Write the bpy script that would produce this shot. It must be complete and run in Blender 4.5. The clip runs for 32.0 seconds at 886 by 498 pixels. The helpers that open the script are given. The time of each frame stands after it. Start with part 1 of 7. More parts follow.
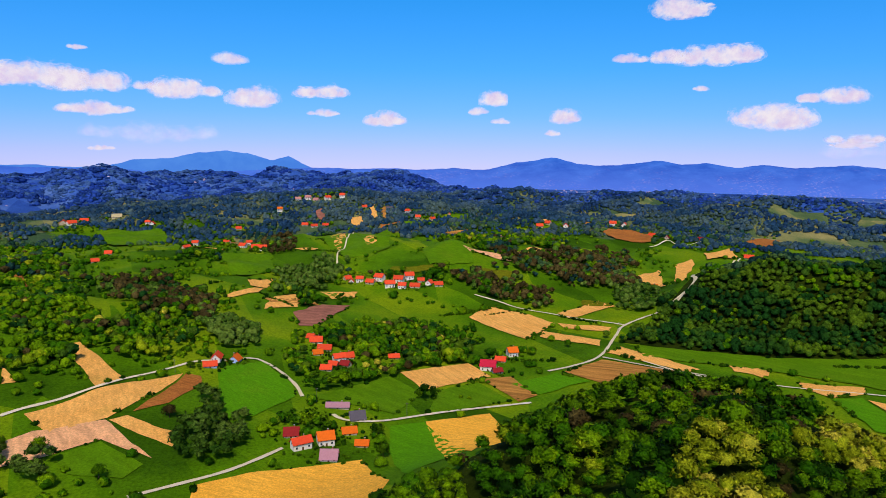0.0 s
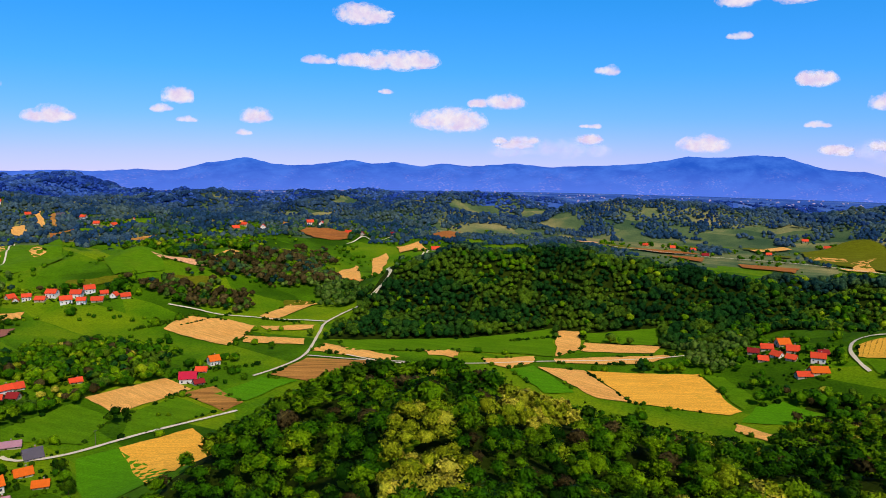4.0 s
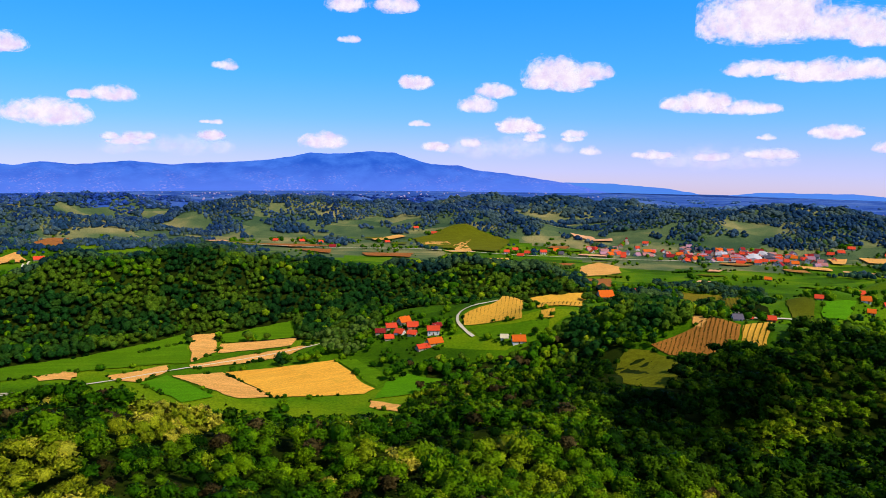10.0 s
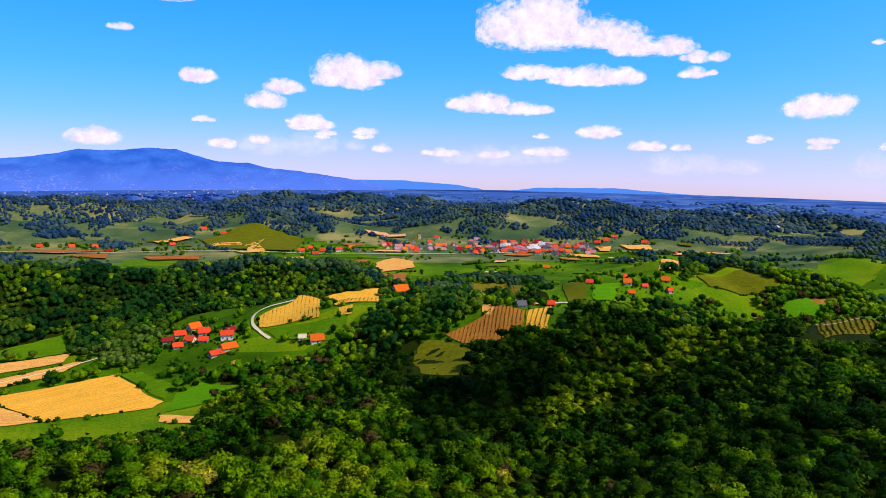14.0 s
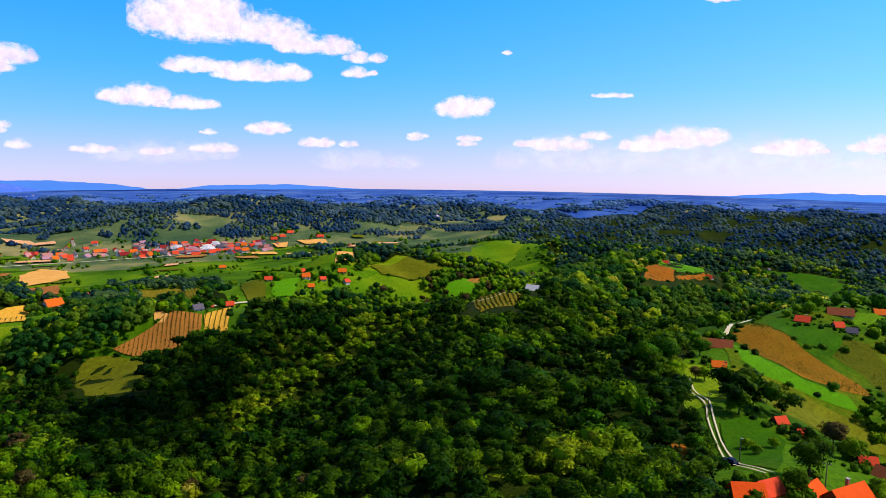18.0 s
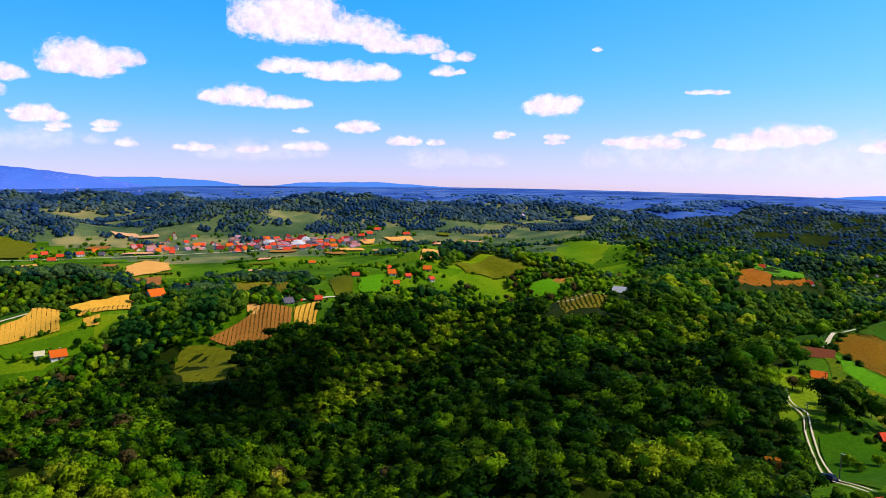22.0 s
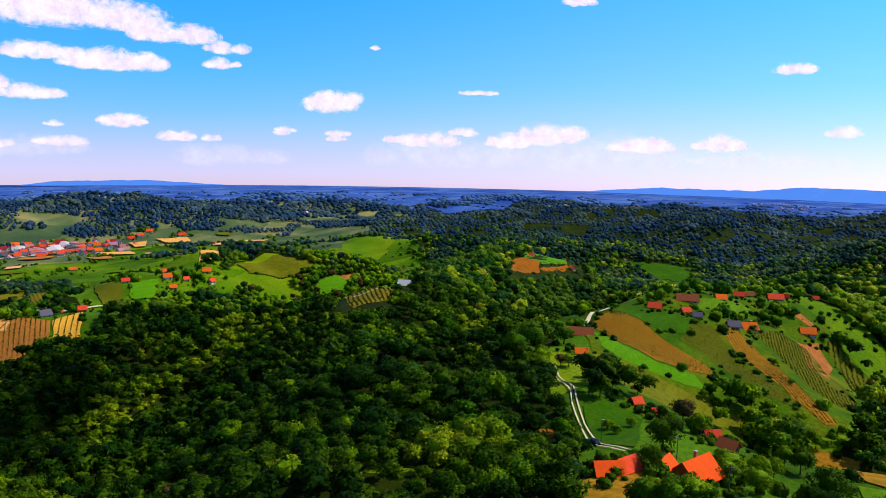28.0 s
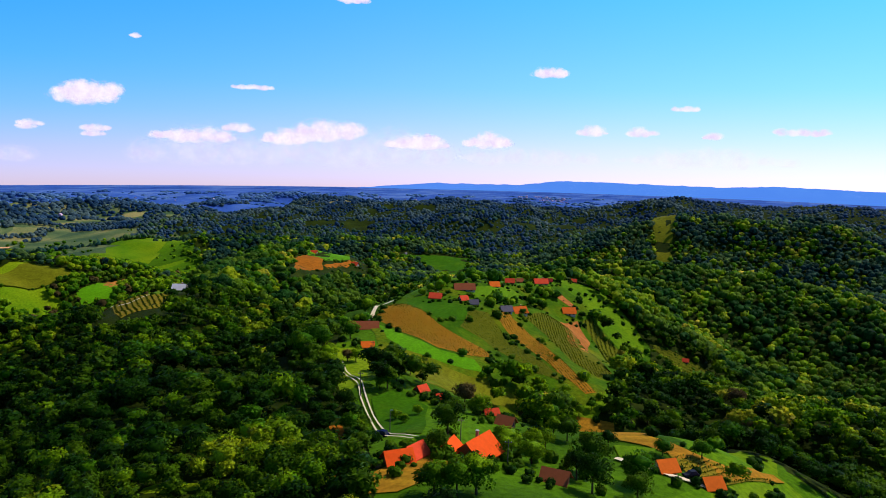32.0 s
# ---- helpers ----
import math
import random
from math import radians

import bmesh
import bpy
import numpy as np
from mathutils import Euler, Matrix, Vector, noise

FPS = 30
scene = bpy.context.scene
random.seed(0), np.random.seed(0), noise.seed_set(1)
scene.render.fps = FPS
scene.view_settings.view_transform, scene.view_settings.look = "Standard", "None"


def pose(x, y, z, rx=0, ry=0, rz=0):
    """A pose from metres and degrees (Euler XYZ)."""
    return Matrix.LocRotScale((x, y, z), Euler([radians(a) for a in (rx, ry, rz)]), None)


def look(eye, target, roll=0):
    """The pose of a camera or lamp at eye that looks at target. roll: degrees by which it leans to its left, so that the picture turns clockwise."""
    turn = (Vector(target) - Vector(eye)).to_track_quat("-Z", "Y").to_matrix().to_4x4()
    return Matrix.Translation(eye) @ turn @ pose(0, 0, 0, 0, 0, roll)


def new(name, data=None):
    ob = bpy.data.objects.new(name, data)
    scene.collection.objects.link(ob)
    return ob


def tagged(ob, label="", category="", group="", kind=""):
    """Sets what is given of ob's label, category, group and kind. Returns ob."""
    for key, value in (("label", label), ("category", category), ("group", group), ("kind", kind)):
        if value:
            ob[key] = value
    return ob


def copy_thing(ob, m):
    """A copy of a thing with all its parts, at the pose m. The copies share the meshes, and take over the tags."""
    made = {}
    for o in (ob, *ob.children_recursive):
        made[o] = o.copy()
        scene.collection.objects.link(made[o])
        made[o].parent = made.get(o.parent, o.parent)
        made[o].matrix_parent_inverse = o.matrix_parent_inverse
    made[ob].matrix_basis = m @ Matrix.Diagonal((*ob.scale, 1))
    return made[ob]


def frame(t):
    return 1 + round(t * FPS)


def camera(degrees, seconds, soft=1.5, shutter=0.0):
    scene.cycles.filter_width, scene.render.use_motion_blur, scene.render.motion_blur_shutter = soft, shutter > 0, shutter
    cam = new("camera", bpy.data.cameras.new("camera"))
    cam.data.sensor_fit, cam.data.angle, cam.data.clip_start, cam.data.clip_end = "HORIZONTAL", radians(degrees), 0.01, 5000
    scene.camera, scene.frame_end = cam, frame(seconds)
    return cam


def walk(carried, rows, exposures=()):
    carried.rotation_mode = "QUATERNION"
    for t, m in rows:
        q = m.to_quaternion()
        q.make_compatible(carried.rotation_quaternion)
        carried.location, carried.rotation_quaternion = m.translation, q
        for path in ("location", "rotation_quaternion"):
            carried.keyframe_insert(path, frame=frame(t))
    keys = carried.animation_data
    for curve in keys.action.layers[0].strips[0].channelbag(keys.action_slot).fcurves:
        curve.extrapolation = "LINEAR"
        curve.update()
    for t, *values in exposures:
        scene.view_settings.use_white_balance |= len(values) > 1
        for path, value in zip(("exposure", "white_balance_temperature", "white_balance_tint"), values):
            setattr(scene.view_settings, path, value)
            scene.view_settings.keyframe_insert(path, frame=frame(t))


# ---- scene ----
# the camera hovers in one spot and turns: seconds, then degrees as pose() takes them
EYE = (0.0, 0.0, 160.0)
TURNS = [
    (0.0, 82.03, -0.58, -8.02),
    (0.5, 82.03, -0.60, -9.03),
    (1.0, 82.06, -0.69, -11.64),
    (1.5, 82.08, -0.74, -15.12),
    (2.0, 82.12, -0.74, -19.24),
    (2.5, 82.15, -0.72, -23.21),
    (3.0, 82.17, -0.68, -26.10),
    (3.5, 82.22, -0.70, -29.21),
    (5.5, 82.27, -0.69, -38.35),
    (6.0, 82.27, -0.74, -41.24),
    (6.5, 82.28, -0.70, -44.10),
    (7.0, 82.30, -0.73, -46.34),
    (7.5, 82.31, -0.69, -48.70),
    (8.0, 82.32, -0.67, -51.89),
    (8.5, 82.31, -0.63, -54.87),
    (9.0, 82.32, -0.63, -57.02),
    (9.5, 82.31, -0.60, -59.15),
    (10.0, 82.30, -0.65, -60.83),
    (10.5, 82.29, -0.64, -62.24),
    (11.0, 82.29, -0.69, -63.49),
    (11.5, 82.27, -0.74, -65.42),
    (12.0, 82.28, -0.79, -69.11),
    (12.5, 82.28, -0.78, -72.99),
    (13.0, 82.28, -0.84, -75.31),
    (13.5, 82.29, -0.85, -76.57),
    (15.5, 82.26, -0.94, -81.16),
    (16.0, 82.29, -0.83, -85.94),
    (16.5, 82.34, -0.91, -93.33),
    (17.0, 82.39, -0.85, -101.78),
    (17.5, 82.36, -0.79, -102.86),
    (18.0, 82.35, -0.76, -102.62),
    (18.5, 82.32, -0.75, -100.67),
    (19.0, 82.29, -0.78, -98.15),
    (19.5, 82.27, -0.78, -97.17),
    (20.0, 82.25, -0.79, -96.78),
    (20.5, 82.23, -0.78, -96.48),
    (21.0, 82.21, -0.81, -96.19),
    (21.5, 82.17, -0.83, -95.90),
    (22.0, 82.14, -0.86, -95.81),
    (22.5, 82.13, -0.84, -96.19),
    (23.0, 82.09, -0.86, -95.25),
    (23.5, 82.06, -0.84, -93.45),
    (24.0, 82.02, -0.86, -93.88),
    (24.5, 82.02, -0.86, -95.34),
    (26.5, 82.02, -0.94, -99.79),
    (27.0, 82.06, -1.03, -102.81),
    (27.5, 82.10, -1.12, -106.95),
    (28.0, 82.18, -1.18, -112.86),
    (28.5, 82.22, -1.14, -117.36),
    (29.0, 82.25, -1.21, -118.53),
    (29.5, 82.22, -1.16, -119.46),
    (30.0, 82.22, -1.20, -121.13),
    (30.5, 82.23, -1.25, -123.44),
    (31.0, 82.27, -1.32, -126.48),
    (31.5, 82.28, -1.27, -128.96),
    (32.0, 82.27, -1.31, -130.15),
]
cam = camera(63.19, 32.0, 0.85)
walk(cam, [(t, pose(*EYE, rx, ry, rz)) for t, rx, ry, rz in TURNS], [(0.0, -0.36), (6.0, -0.26), (9.0, -0.18), (17.0, 0.0), (27.0, -0.02), (32.0, -0.12)])

# ---- light ----
SUN_BEARING, SUN_HEIGHT = 190.0, 50.0
world = bpy.data.worlds.new("world")
scene.world = world
world.use_nodes = True
wn = world.node_tree
sky = wn.nodes.new("ShaderNodeTexSky")
sky.sky_type, sky.sun_disc = "NISHITA", False
sky.sun_elevation, sky.sun_rotation = radians(SUN_HEIGHT), radians(SUN_BEARING)
sky.air_density, sky.dust_density, sky.ozone_density, sky.altitude = 1.0, 0.3, 3.0, 300


def world_sky():
    """The clear sky, reaching down to the low horizon, with the violet tinge of a warm day."""
    co = wn.nodes.new("ShaderNodeTexCoord")
    add = wn.nodes.new("ShaderNodeVectorMath")
    add.operation = "ADD"
    add.inputs[1].default_value = (0, 0, 0.055)
    low = wn.nodes.new("ShaderNodeVectorMath")
    low.operation = "MAXIMUM"
    low.inputs[1].default_value = (-1, -1, 0.004)
    wn.links.new(co.outputs["Generated"], add.inputs[0])
    wn.links.new(add.outputs[0], low.inputs[0])
    wn.links.new(low.outputs[0], sky.inputs["Vector"])
    sep = wn.nodes.new("ShaderNodeSeparateXYZ")
    wn.links.new(low.outputs[0], sep.inputs[0])
    away = ((0.0, (0.83, 0.71, 1.22)), (0.05, (0.72, 0.71, 1.36)), (0.10, (0.43, 0.78, 1.46)), (0.16, (0.25, 0.85, 1.52)), (0.28, (0.11, 0.94, 1.58)), (0.42, (0.70, 0.85, 1.0)))
    sunward = ((0.0, (0.83, 0.71, 1.22)), (0.06, (0.78, 0.74, 1.36)), (0.14, (0.46, 0.82, 1.48)), (0.28, (0.24, 0.92, 1.55)), (0.42, (0.70, 0.85, 1.0)))
    tints = []
    for stops in (away, sunward):
        tint = wn.nodes.new("ShaderNodeValToRGB")
        while len(tint.color_ramp.elements) < len(stops):
            tint.color_ramp.elements.new(0.5)
        for e, (p, c) in zip(tint.color_ramp.elements, stops):
            e.position, e.color = p, (*c, 1)
        wn.links.new(sep.outputs[2], tint.inputs[0])
        tints.append(tint)
    # brighter, hazier air towards the sun
    dot = wn.nodes.new("ShaderNodeVectorMath")
    dot.operation = "DOT_PRODUCT"
    dot.inputs[1].default_value = (math.sin(radians(SUN_BEARING)), math.cos(radians(SUN_BEARING)), 0)
    wn.links.new(co.outputs["Generated"], dot.inputs[0])
    turn = wn.nodes.new("ShaderNodeMapRange")
    turn.inputs["From Min"].default_value, turn.inputs["From Max"].default_value = -0.1, 0.45
    wn.links.new(dot.outputs["Value"], turn.inputs["Value"])
    both = wn.nodes.new("ShaderNodeMix")
    both.data_type = "RGBA"
    wn.links.new(turn.outputs[0], both.inputs[0])
    wn.links.new(tints[0].outputs[0], both.inputs[6])
    wn.links.new(tints[1].outputs[0], both.inputs[7])
    mul = wn.nodes.new("ShaderNodeMix")
    mul.data_type, mul.blend_type = "RGBA", "MULTIPLY"
    mul.inputs[0].default_value = 1.0
    wn.links.new(sky.outputs[0], mul.inputs[6])
    wn.links.new(both.outputs[2], mul.inputs[7])
    glare = wn.nodes.new("ShaderNodeMapRange")
    glare.inputs["From Min"].default_value, glare.inputs["From Max"].default_value = -1.0, 0.7
    glare.inputs["To Min"].default_value, glare.inputs["To Max"].default_value = 0.94, 1.22
    wn.links.new(dot.outputs["Value"], glare.inputs["Value"])
    bright = wn.nodes.new("ShaderNodeVectorMath")
    bright.operation = "SCALE"
    wn.links.new(mul.outputs[2], bright.inputs[0])
    wn.links.new(glare.outputs[0], bright.inputs["Scale"])
    wn.links.new(bright.outputs[0], wn.nodes["Background"].inputs[0])


world_sky()
wn.nodes["Background"].inputs[1].default_value = 0.145

sun = new("sun", bpy.data.lights.new("sun", "SUN"))
sun.data.energy, sun.data.angle, sun.data.color = 4.8, radians(0.5), (1.0, 0.93, 0.8)
sx, sy = math.sin(radians(SUN_BEARING)), math.cos(radians(SUN_BEARING))
ch, sh = math.cos(radians(SUN_HEIGHT)), math.sin(radians(SUN_HEIGHT))
sun.matrix_world = look((sx * ch * 500, sy * ch * 500, 160 + sh * 500), (0, 0, 160))


# ---- materials ----
def material(name, rough=0.8):
    m = bpy.data.materials.new(name)
    m.use_nodes = True
    b = m.node_tree.nodes["Principled BSDF"]
    b.inputs["Roughness"].default_value = rough
    b.inputs["Specular IOR Level"].default_value = 0.03
    return m, m.node_tree, b


def nd(nt, kind, **values):
    n = nt.nodes.new(kind)
    for k, v in values.items():
        n.inputs[k.replace("_", " ")].default_value = v
    return n


def ramp(nt, fac, *stops):
    r = nt.nodes.new("ShaderNodeValToRGB")
    while len(r.color_ramp.elements) < len(stops):
        r.color_ramp.elements.new(0.5)
    for e, (p, c) in zip(r.color_ramp.elements, stops):
        e.position, e.color = p, (*c, 1)
    nt.links.new(fac, r.inputs[0])
    return r.outputs[0]


def mixed(nt, fac, a, b, mode="MIX"):
    m = nt.nodes.new("ShaderNodeMix")
    m.data_type, m.blend_type = "RGBA", mode
    for sock, v in ((m.inputs[0], fac), (m.inputs[6], a), (m.inputs[7], b)):
        if isinstance(v, (int, float)):
            sock.default_value = v
        elif isinstance(v, tuple):
            sock.default_value = (*v, 1)
        else:
            nt.links.new(v, sock)
    return m.outputs[2]


def place(nt):
    return nt.nodes.new("ShaderNodeNewGeometry").outputs["Position"]


def noise_at(nt, vec, scale, detail=3.0, rough=0.55):
    n = nd(nt, "ShaderNodeTexNoise", Scale=scale, Detail=detail, Roughness=rough)
    nt.links.new(vec, n.inputs["Vector"])
    return n.outputs["Fac"]


def stretched(nt, vec, turn, sx_, sy_):
    """vec turned about z by that many degrees and scaled."""
    m = nt.nodes.new("ShaderNodeMapping")
    m.vector_type = "TEXTURE"
    m.inputs["Rotation"].default_value = (0, 0, radians(turn))
    m.inputs["Scale"].default_value = (sx_, sy_, 1)
    nt.links.new(vec, m.inputs["Vector"])
    return m.outputs[0]


def bumped(nt, b, fac, strength, distance):
    n = nd(nt, "ShaderNodeBump", Strength=strength, Distance=distance)
    nt.links.new(fac, n.inputs["Height"])
    nt.links.new(n.outputs[0], b.inputs["Normal"])


def meadow_material(name, dark, mid, light, coarse=0.012, parcel=0.0, turn=25):
    """Grassland: broad patches, long parcels of different growth, and tufts."""
    m, nt, b = material(name, 0.9)
    p = place(nt)
    big, small = noise_at(nt, p, coarse, 4), noise_at(nt, p, 0.6, 5, 0.7)
    fac = big
    if parcel:
        v = nd(nt, "ShaderNodeTexVoronoi", Scale=parcel)
        nt.links.new(stretched(nt, p, turn, 1, 3.2), v.inputs["Vector"])
        sep = nt.nodes.new("ShaderNodeSeparateColor")
        nt.links.new(v.outputs["Color"], sep.inputs[0])
        ma = nt.nodes.new("ShaderNodeMath")
        ma.operation = "MULTIPLY_ADD"
        nt.links.new(sep.outputs[0], ma.inputs[0])
        ma.inputs[1].default_value = 0.34
        sub = nt.nodes.new("ShaderNodeMath")
        sub.operation = "SUBTRACT"
        nt.links.new(big, sub.inputs[0])
        sub.inputs[1].default_value = 0.17
        nt.links.new(sub.outputs[0], ma.inputs[2])
        fac = ma.outputs[0]
    c = ramp(nt, fac, (0.28, dark), (0.5, mid), (0.74, light))
    tuft = ramp(nt, small, (0.38, (1.12, 1.08, 1)), (0.66, (0.55, 0.6, 0.5)))
    c = mixed(nt, 1.0, c, tuft, "MULTIPLY")
    nt.links.new(c, b.inputs["Base Color"])
    bumped(nt, b, small, 0.6, 0.5)
    return m


def field_material(name, a, c2, turn, stripe, strength=0.35, patch=0.04):
    """Tilled or cropped ground: rows across, with patches and worn spots."""
    m, nt, b = material(name, 0.95)
    p = place(nt)
    rows = noise_at(nt, stretched(nt, p, turn, stripe, 60), 1.0, 2)
    spots = noise_at(nt, p, patch, 5, 0.65)
    c = mixed(nt, spots, a, c2)
    weed = ramp(nt, noise_at(nt, p, 0.028, 6, 0.7), (0.56, (0, 0, 0)), (0.72, (0.5, 0.5, 0.5)))
    c = mixed(nt, weed, c, mixed(nt, 0.55, c, (0.16, 0.2, 0.01)))
    crumb = ramp(nt, noise_at(nt, p, 0.9, 4, 0.7), (0.35, (0.72, 0.7, 0.66)), (0.65, (1.12, 1.1, 1.08)))
    c = mixed(nt, 1.0, c, crumb, "MULTIPLY")
    fine = ramp(nt, rows, (0.35, (1 - strength,) * 3), (0.65, (1, 1, 1)))
    c = mixed(nt, 1.0, c, fine, "MULTIPLY")
    nt.links.new(c, b.inputs["Base Color"])
    bumped(nt, b, rows, 0.4, 0.3)
    return m


def leaf_material(name, dark, mid, light, cell=0.11, glow=0.12, grain=1.7):
    """Foliage: each tree its own green, leaves varied within it, some light let through."""
    m, nt, b = material(name, 0.65)
    p = place(nt)
    flat = stretched(nt, p, 0, 1, 1)
    v = nd(nt, "ShaderNodeTexVoronoi", Scale=cell)
    nt.links.new(flat, v.inputs["Vector"])
    sep = nt.nodes.new("ShaderNodeSeparateColor")
    nt.links.new(v.outputs["Color"], sep.inputs[0])
    stand = noise_at(nt, p, 0.013, 3)
    mathn = nt.nodes.new("ShaderNodeMath")
    mathn.operation = "MULTIPLY_ADD"
    nt.links.new(sep.outputs[0], mathn.inputs[0])
    mathn.inputs[1].default_value = 0.55
    nt.links.new(stand, mathn.inputs[2])
    c = ramp(nt, mathn.outputs[0], (0.3, dark), (0.7, mid), (1.0, light))
    isl = nt.nodes.new("ShaderNodeNewGeometry").outputs["Random Per Island"]
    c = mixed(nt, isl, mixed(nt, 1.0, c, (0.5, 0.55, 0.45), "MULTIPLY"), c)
    # random leaf tone; its dark end paints the shaded gaps between leaves
    sprig_shade = noise_at(nt, p, grain, 3, 0.7)
    c = mixed(nt, 1.0, c, ramp(nt, sprig_shade, (0.36, (0.55, 0.58, 0.5)), (0.5, (0.98, 0.95, 0.9)), (0.66, (1.5, 1.38, 1.1))), "MULTIPLY")
    nt.links.new(c, b.inputs["Base Color"])
    t = nt.nodes.new("ShaderNodeBsdfTranslucent")
    nt.links.new(c, t.inputs[0])
    way = nt.nodes.new("ShaderNodeAttribute")
    way.attribute_name = "leaf_way"
    turn = nt.nodes.new("ShaderNodeVectorTransform")
    turn.vector_type, turn.convert_from, turn.convert_to = "NORMAL", "OBJECT", "WORLD"
    nt.links.new(way.outputs["Vector"], turn.inputs[0])
    nt.links.new(turn.outputs[0], b.inputs["Normal"])
    mx = nt.nodes.new("ShaderNodeMixShader")
    mx.inputs[0].default_value = glow
    nt.links.new(b.outputs[0], mx.inputs[1])
    nt.links.new(t.outputs[0], mx.inputs[2])
    nt.links.new(mx.outputs[0], nt.nodes["Material Output"].inputs[0])
    return m


def plain_material(name, colour, rough=0.8, vary=0.2, scale=1.5):
    m, nt, b = material(name, rough)
    n = noise_at(nt, place(nt), scale, 4, 0.65)
    info = nt.nodes.new("ShaderNodeObjectInfo").outputs["Random"]
    c = mixed(nt, n, tuple(v * (1 - vary) for v in colour), tuple(min(1, v * (1 + vary)) for v in colour))
    c = mixed(nt, info, c, mixed(nt, 1.0, c, (1 - vary, 1 - vary, 1 - vary), "MULTIPLY"))
    nt.links.new(c, b.inputs["Base Color"])
    return m


GRASS = meadow_material("grass", (0.03, 0.08, 0.001), (0.075, 0.17, 0.0015), (0.17, 0.24, 0.003), 0.012, 0.022)
# the two far grounds have distance haze mixed into their base colours
HAZED_LAND = meadow_material("hazed_land", (0.045, 0.085, 0.04), (0.1, 0.14, 0.055), (0.3, 0.25, 0.1), 0.012, 0.02)
HAZED_PLAIN = meadow_material("hazed_plain", (0.022, 0.065, 0.32), (0.036, 0.1, 0.42), (0.09, 0.165, 0.46), 0.008, 0.011)
LEAF = leaf_material("leaf", (0.011, 0.058, 0.0008), (0.046, 0.15, 0.001), (0.17, 0.3, 0.002), glow=0.2)
LEAF_FRESH = leaf_material("fresh_leaf", (0.06, 0.17, 0.001), (0.16, 0.28, 0.003), (0.31, 0.38, 0.008), glow=0.22)
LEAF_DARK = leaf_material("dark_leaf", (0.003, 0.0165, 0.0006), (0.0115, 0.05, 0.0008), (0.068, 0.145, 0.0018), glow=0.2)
LEAF_PALE = leaf_material("blossom_leaf", (0.15, 0.22, 0.003), (0.32, 0.34, 0.01), (0.58, 0.48, 0.05))
LEAF_GREY = leaf_material("willow_leaf", (0.03, 0.085, 0.006), (0.07, 0.14, 0.014), (0.13, 0.2, 0.03))
LEAF_BROWN = leaf_material("bare_twig", (0.03, 0.025, 0.006), (0.065, 0.045, 0.014), (0.11, 0.08, 0.025))
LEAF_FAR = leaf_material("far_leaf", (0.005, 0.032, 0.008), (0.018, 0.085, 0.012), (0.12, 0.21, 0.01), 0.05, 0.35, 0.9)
# the next five leaves carry painted distance haze, bluer band by band
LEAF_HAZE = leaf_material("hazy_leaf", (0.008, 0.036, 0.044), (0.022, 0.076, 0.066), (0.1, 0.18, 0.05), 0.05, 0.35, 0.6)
LEAF_SLATE_HAZE = leaf_material("slate_haze_leaf", (0.013, 0.043, 0.12), (0.028, 0.08, 0.18), (0.1, 0.155, 0.17), 0.02, 0.35, 0.3)
LEAF_EAST_HAZE = leaf_material("east_haze_leaf", (0.035, 0.1, 0.36), (0.07, 0.17, 0.46), (0.13, 0.25, 0.5), 0.015, 0.35, 0.16)
LEAF_TEAL_HAZE = leaf_material("teal_haze_leaf", (0.013, 0.04, 0.15), (0.027, 0.075, 0.21), (0.08, 0.14, 0.22), 0.025, 0.35, 0.25)
LEAF_BLUE_HAZE = leaf_material("blue_haze_leaf", (0.012, 0.04, 0.34), (0.028, 0.085, 0.46), (0.08, 0.17, 0.5), 0.02, 0.35, 0.16)
# floor colour darkened to paint the shaded gaps between trees
SHADED_FLOOR = meadow_material("forest_floor", (0.01, 0.018, 0.001), (0.018, 0.03, 0.0015), (0.03, 0.045, 0.002), 0.05)
BARK = plain_material("bark", (0.07, 0.05, 0.03), 0.95)
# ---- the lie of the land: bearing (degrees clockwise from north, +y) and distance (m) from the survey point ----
EYE_Z = 160.0


def polar(bearing, distance):
    a = math.radians(bearing)
    return distance * math.sin(a), distance * math.cos(a)


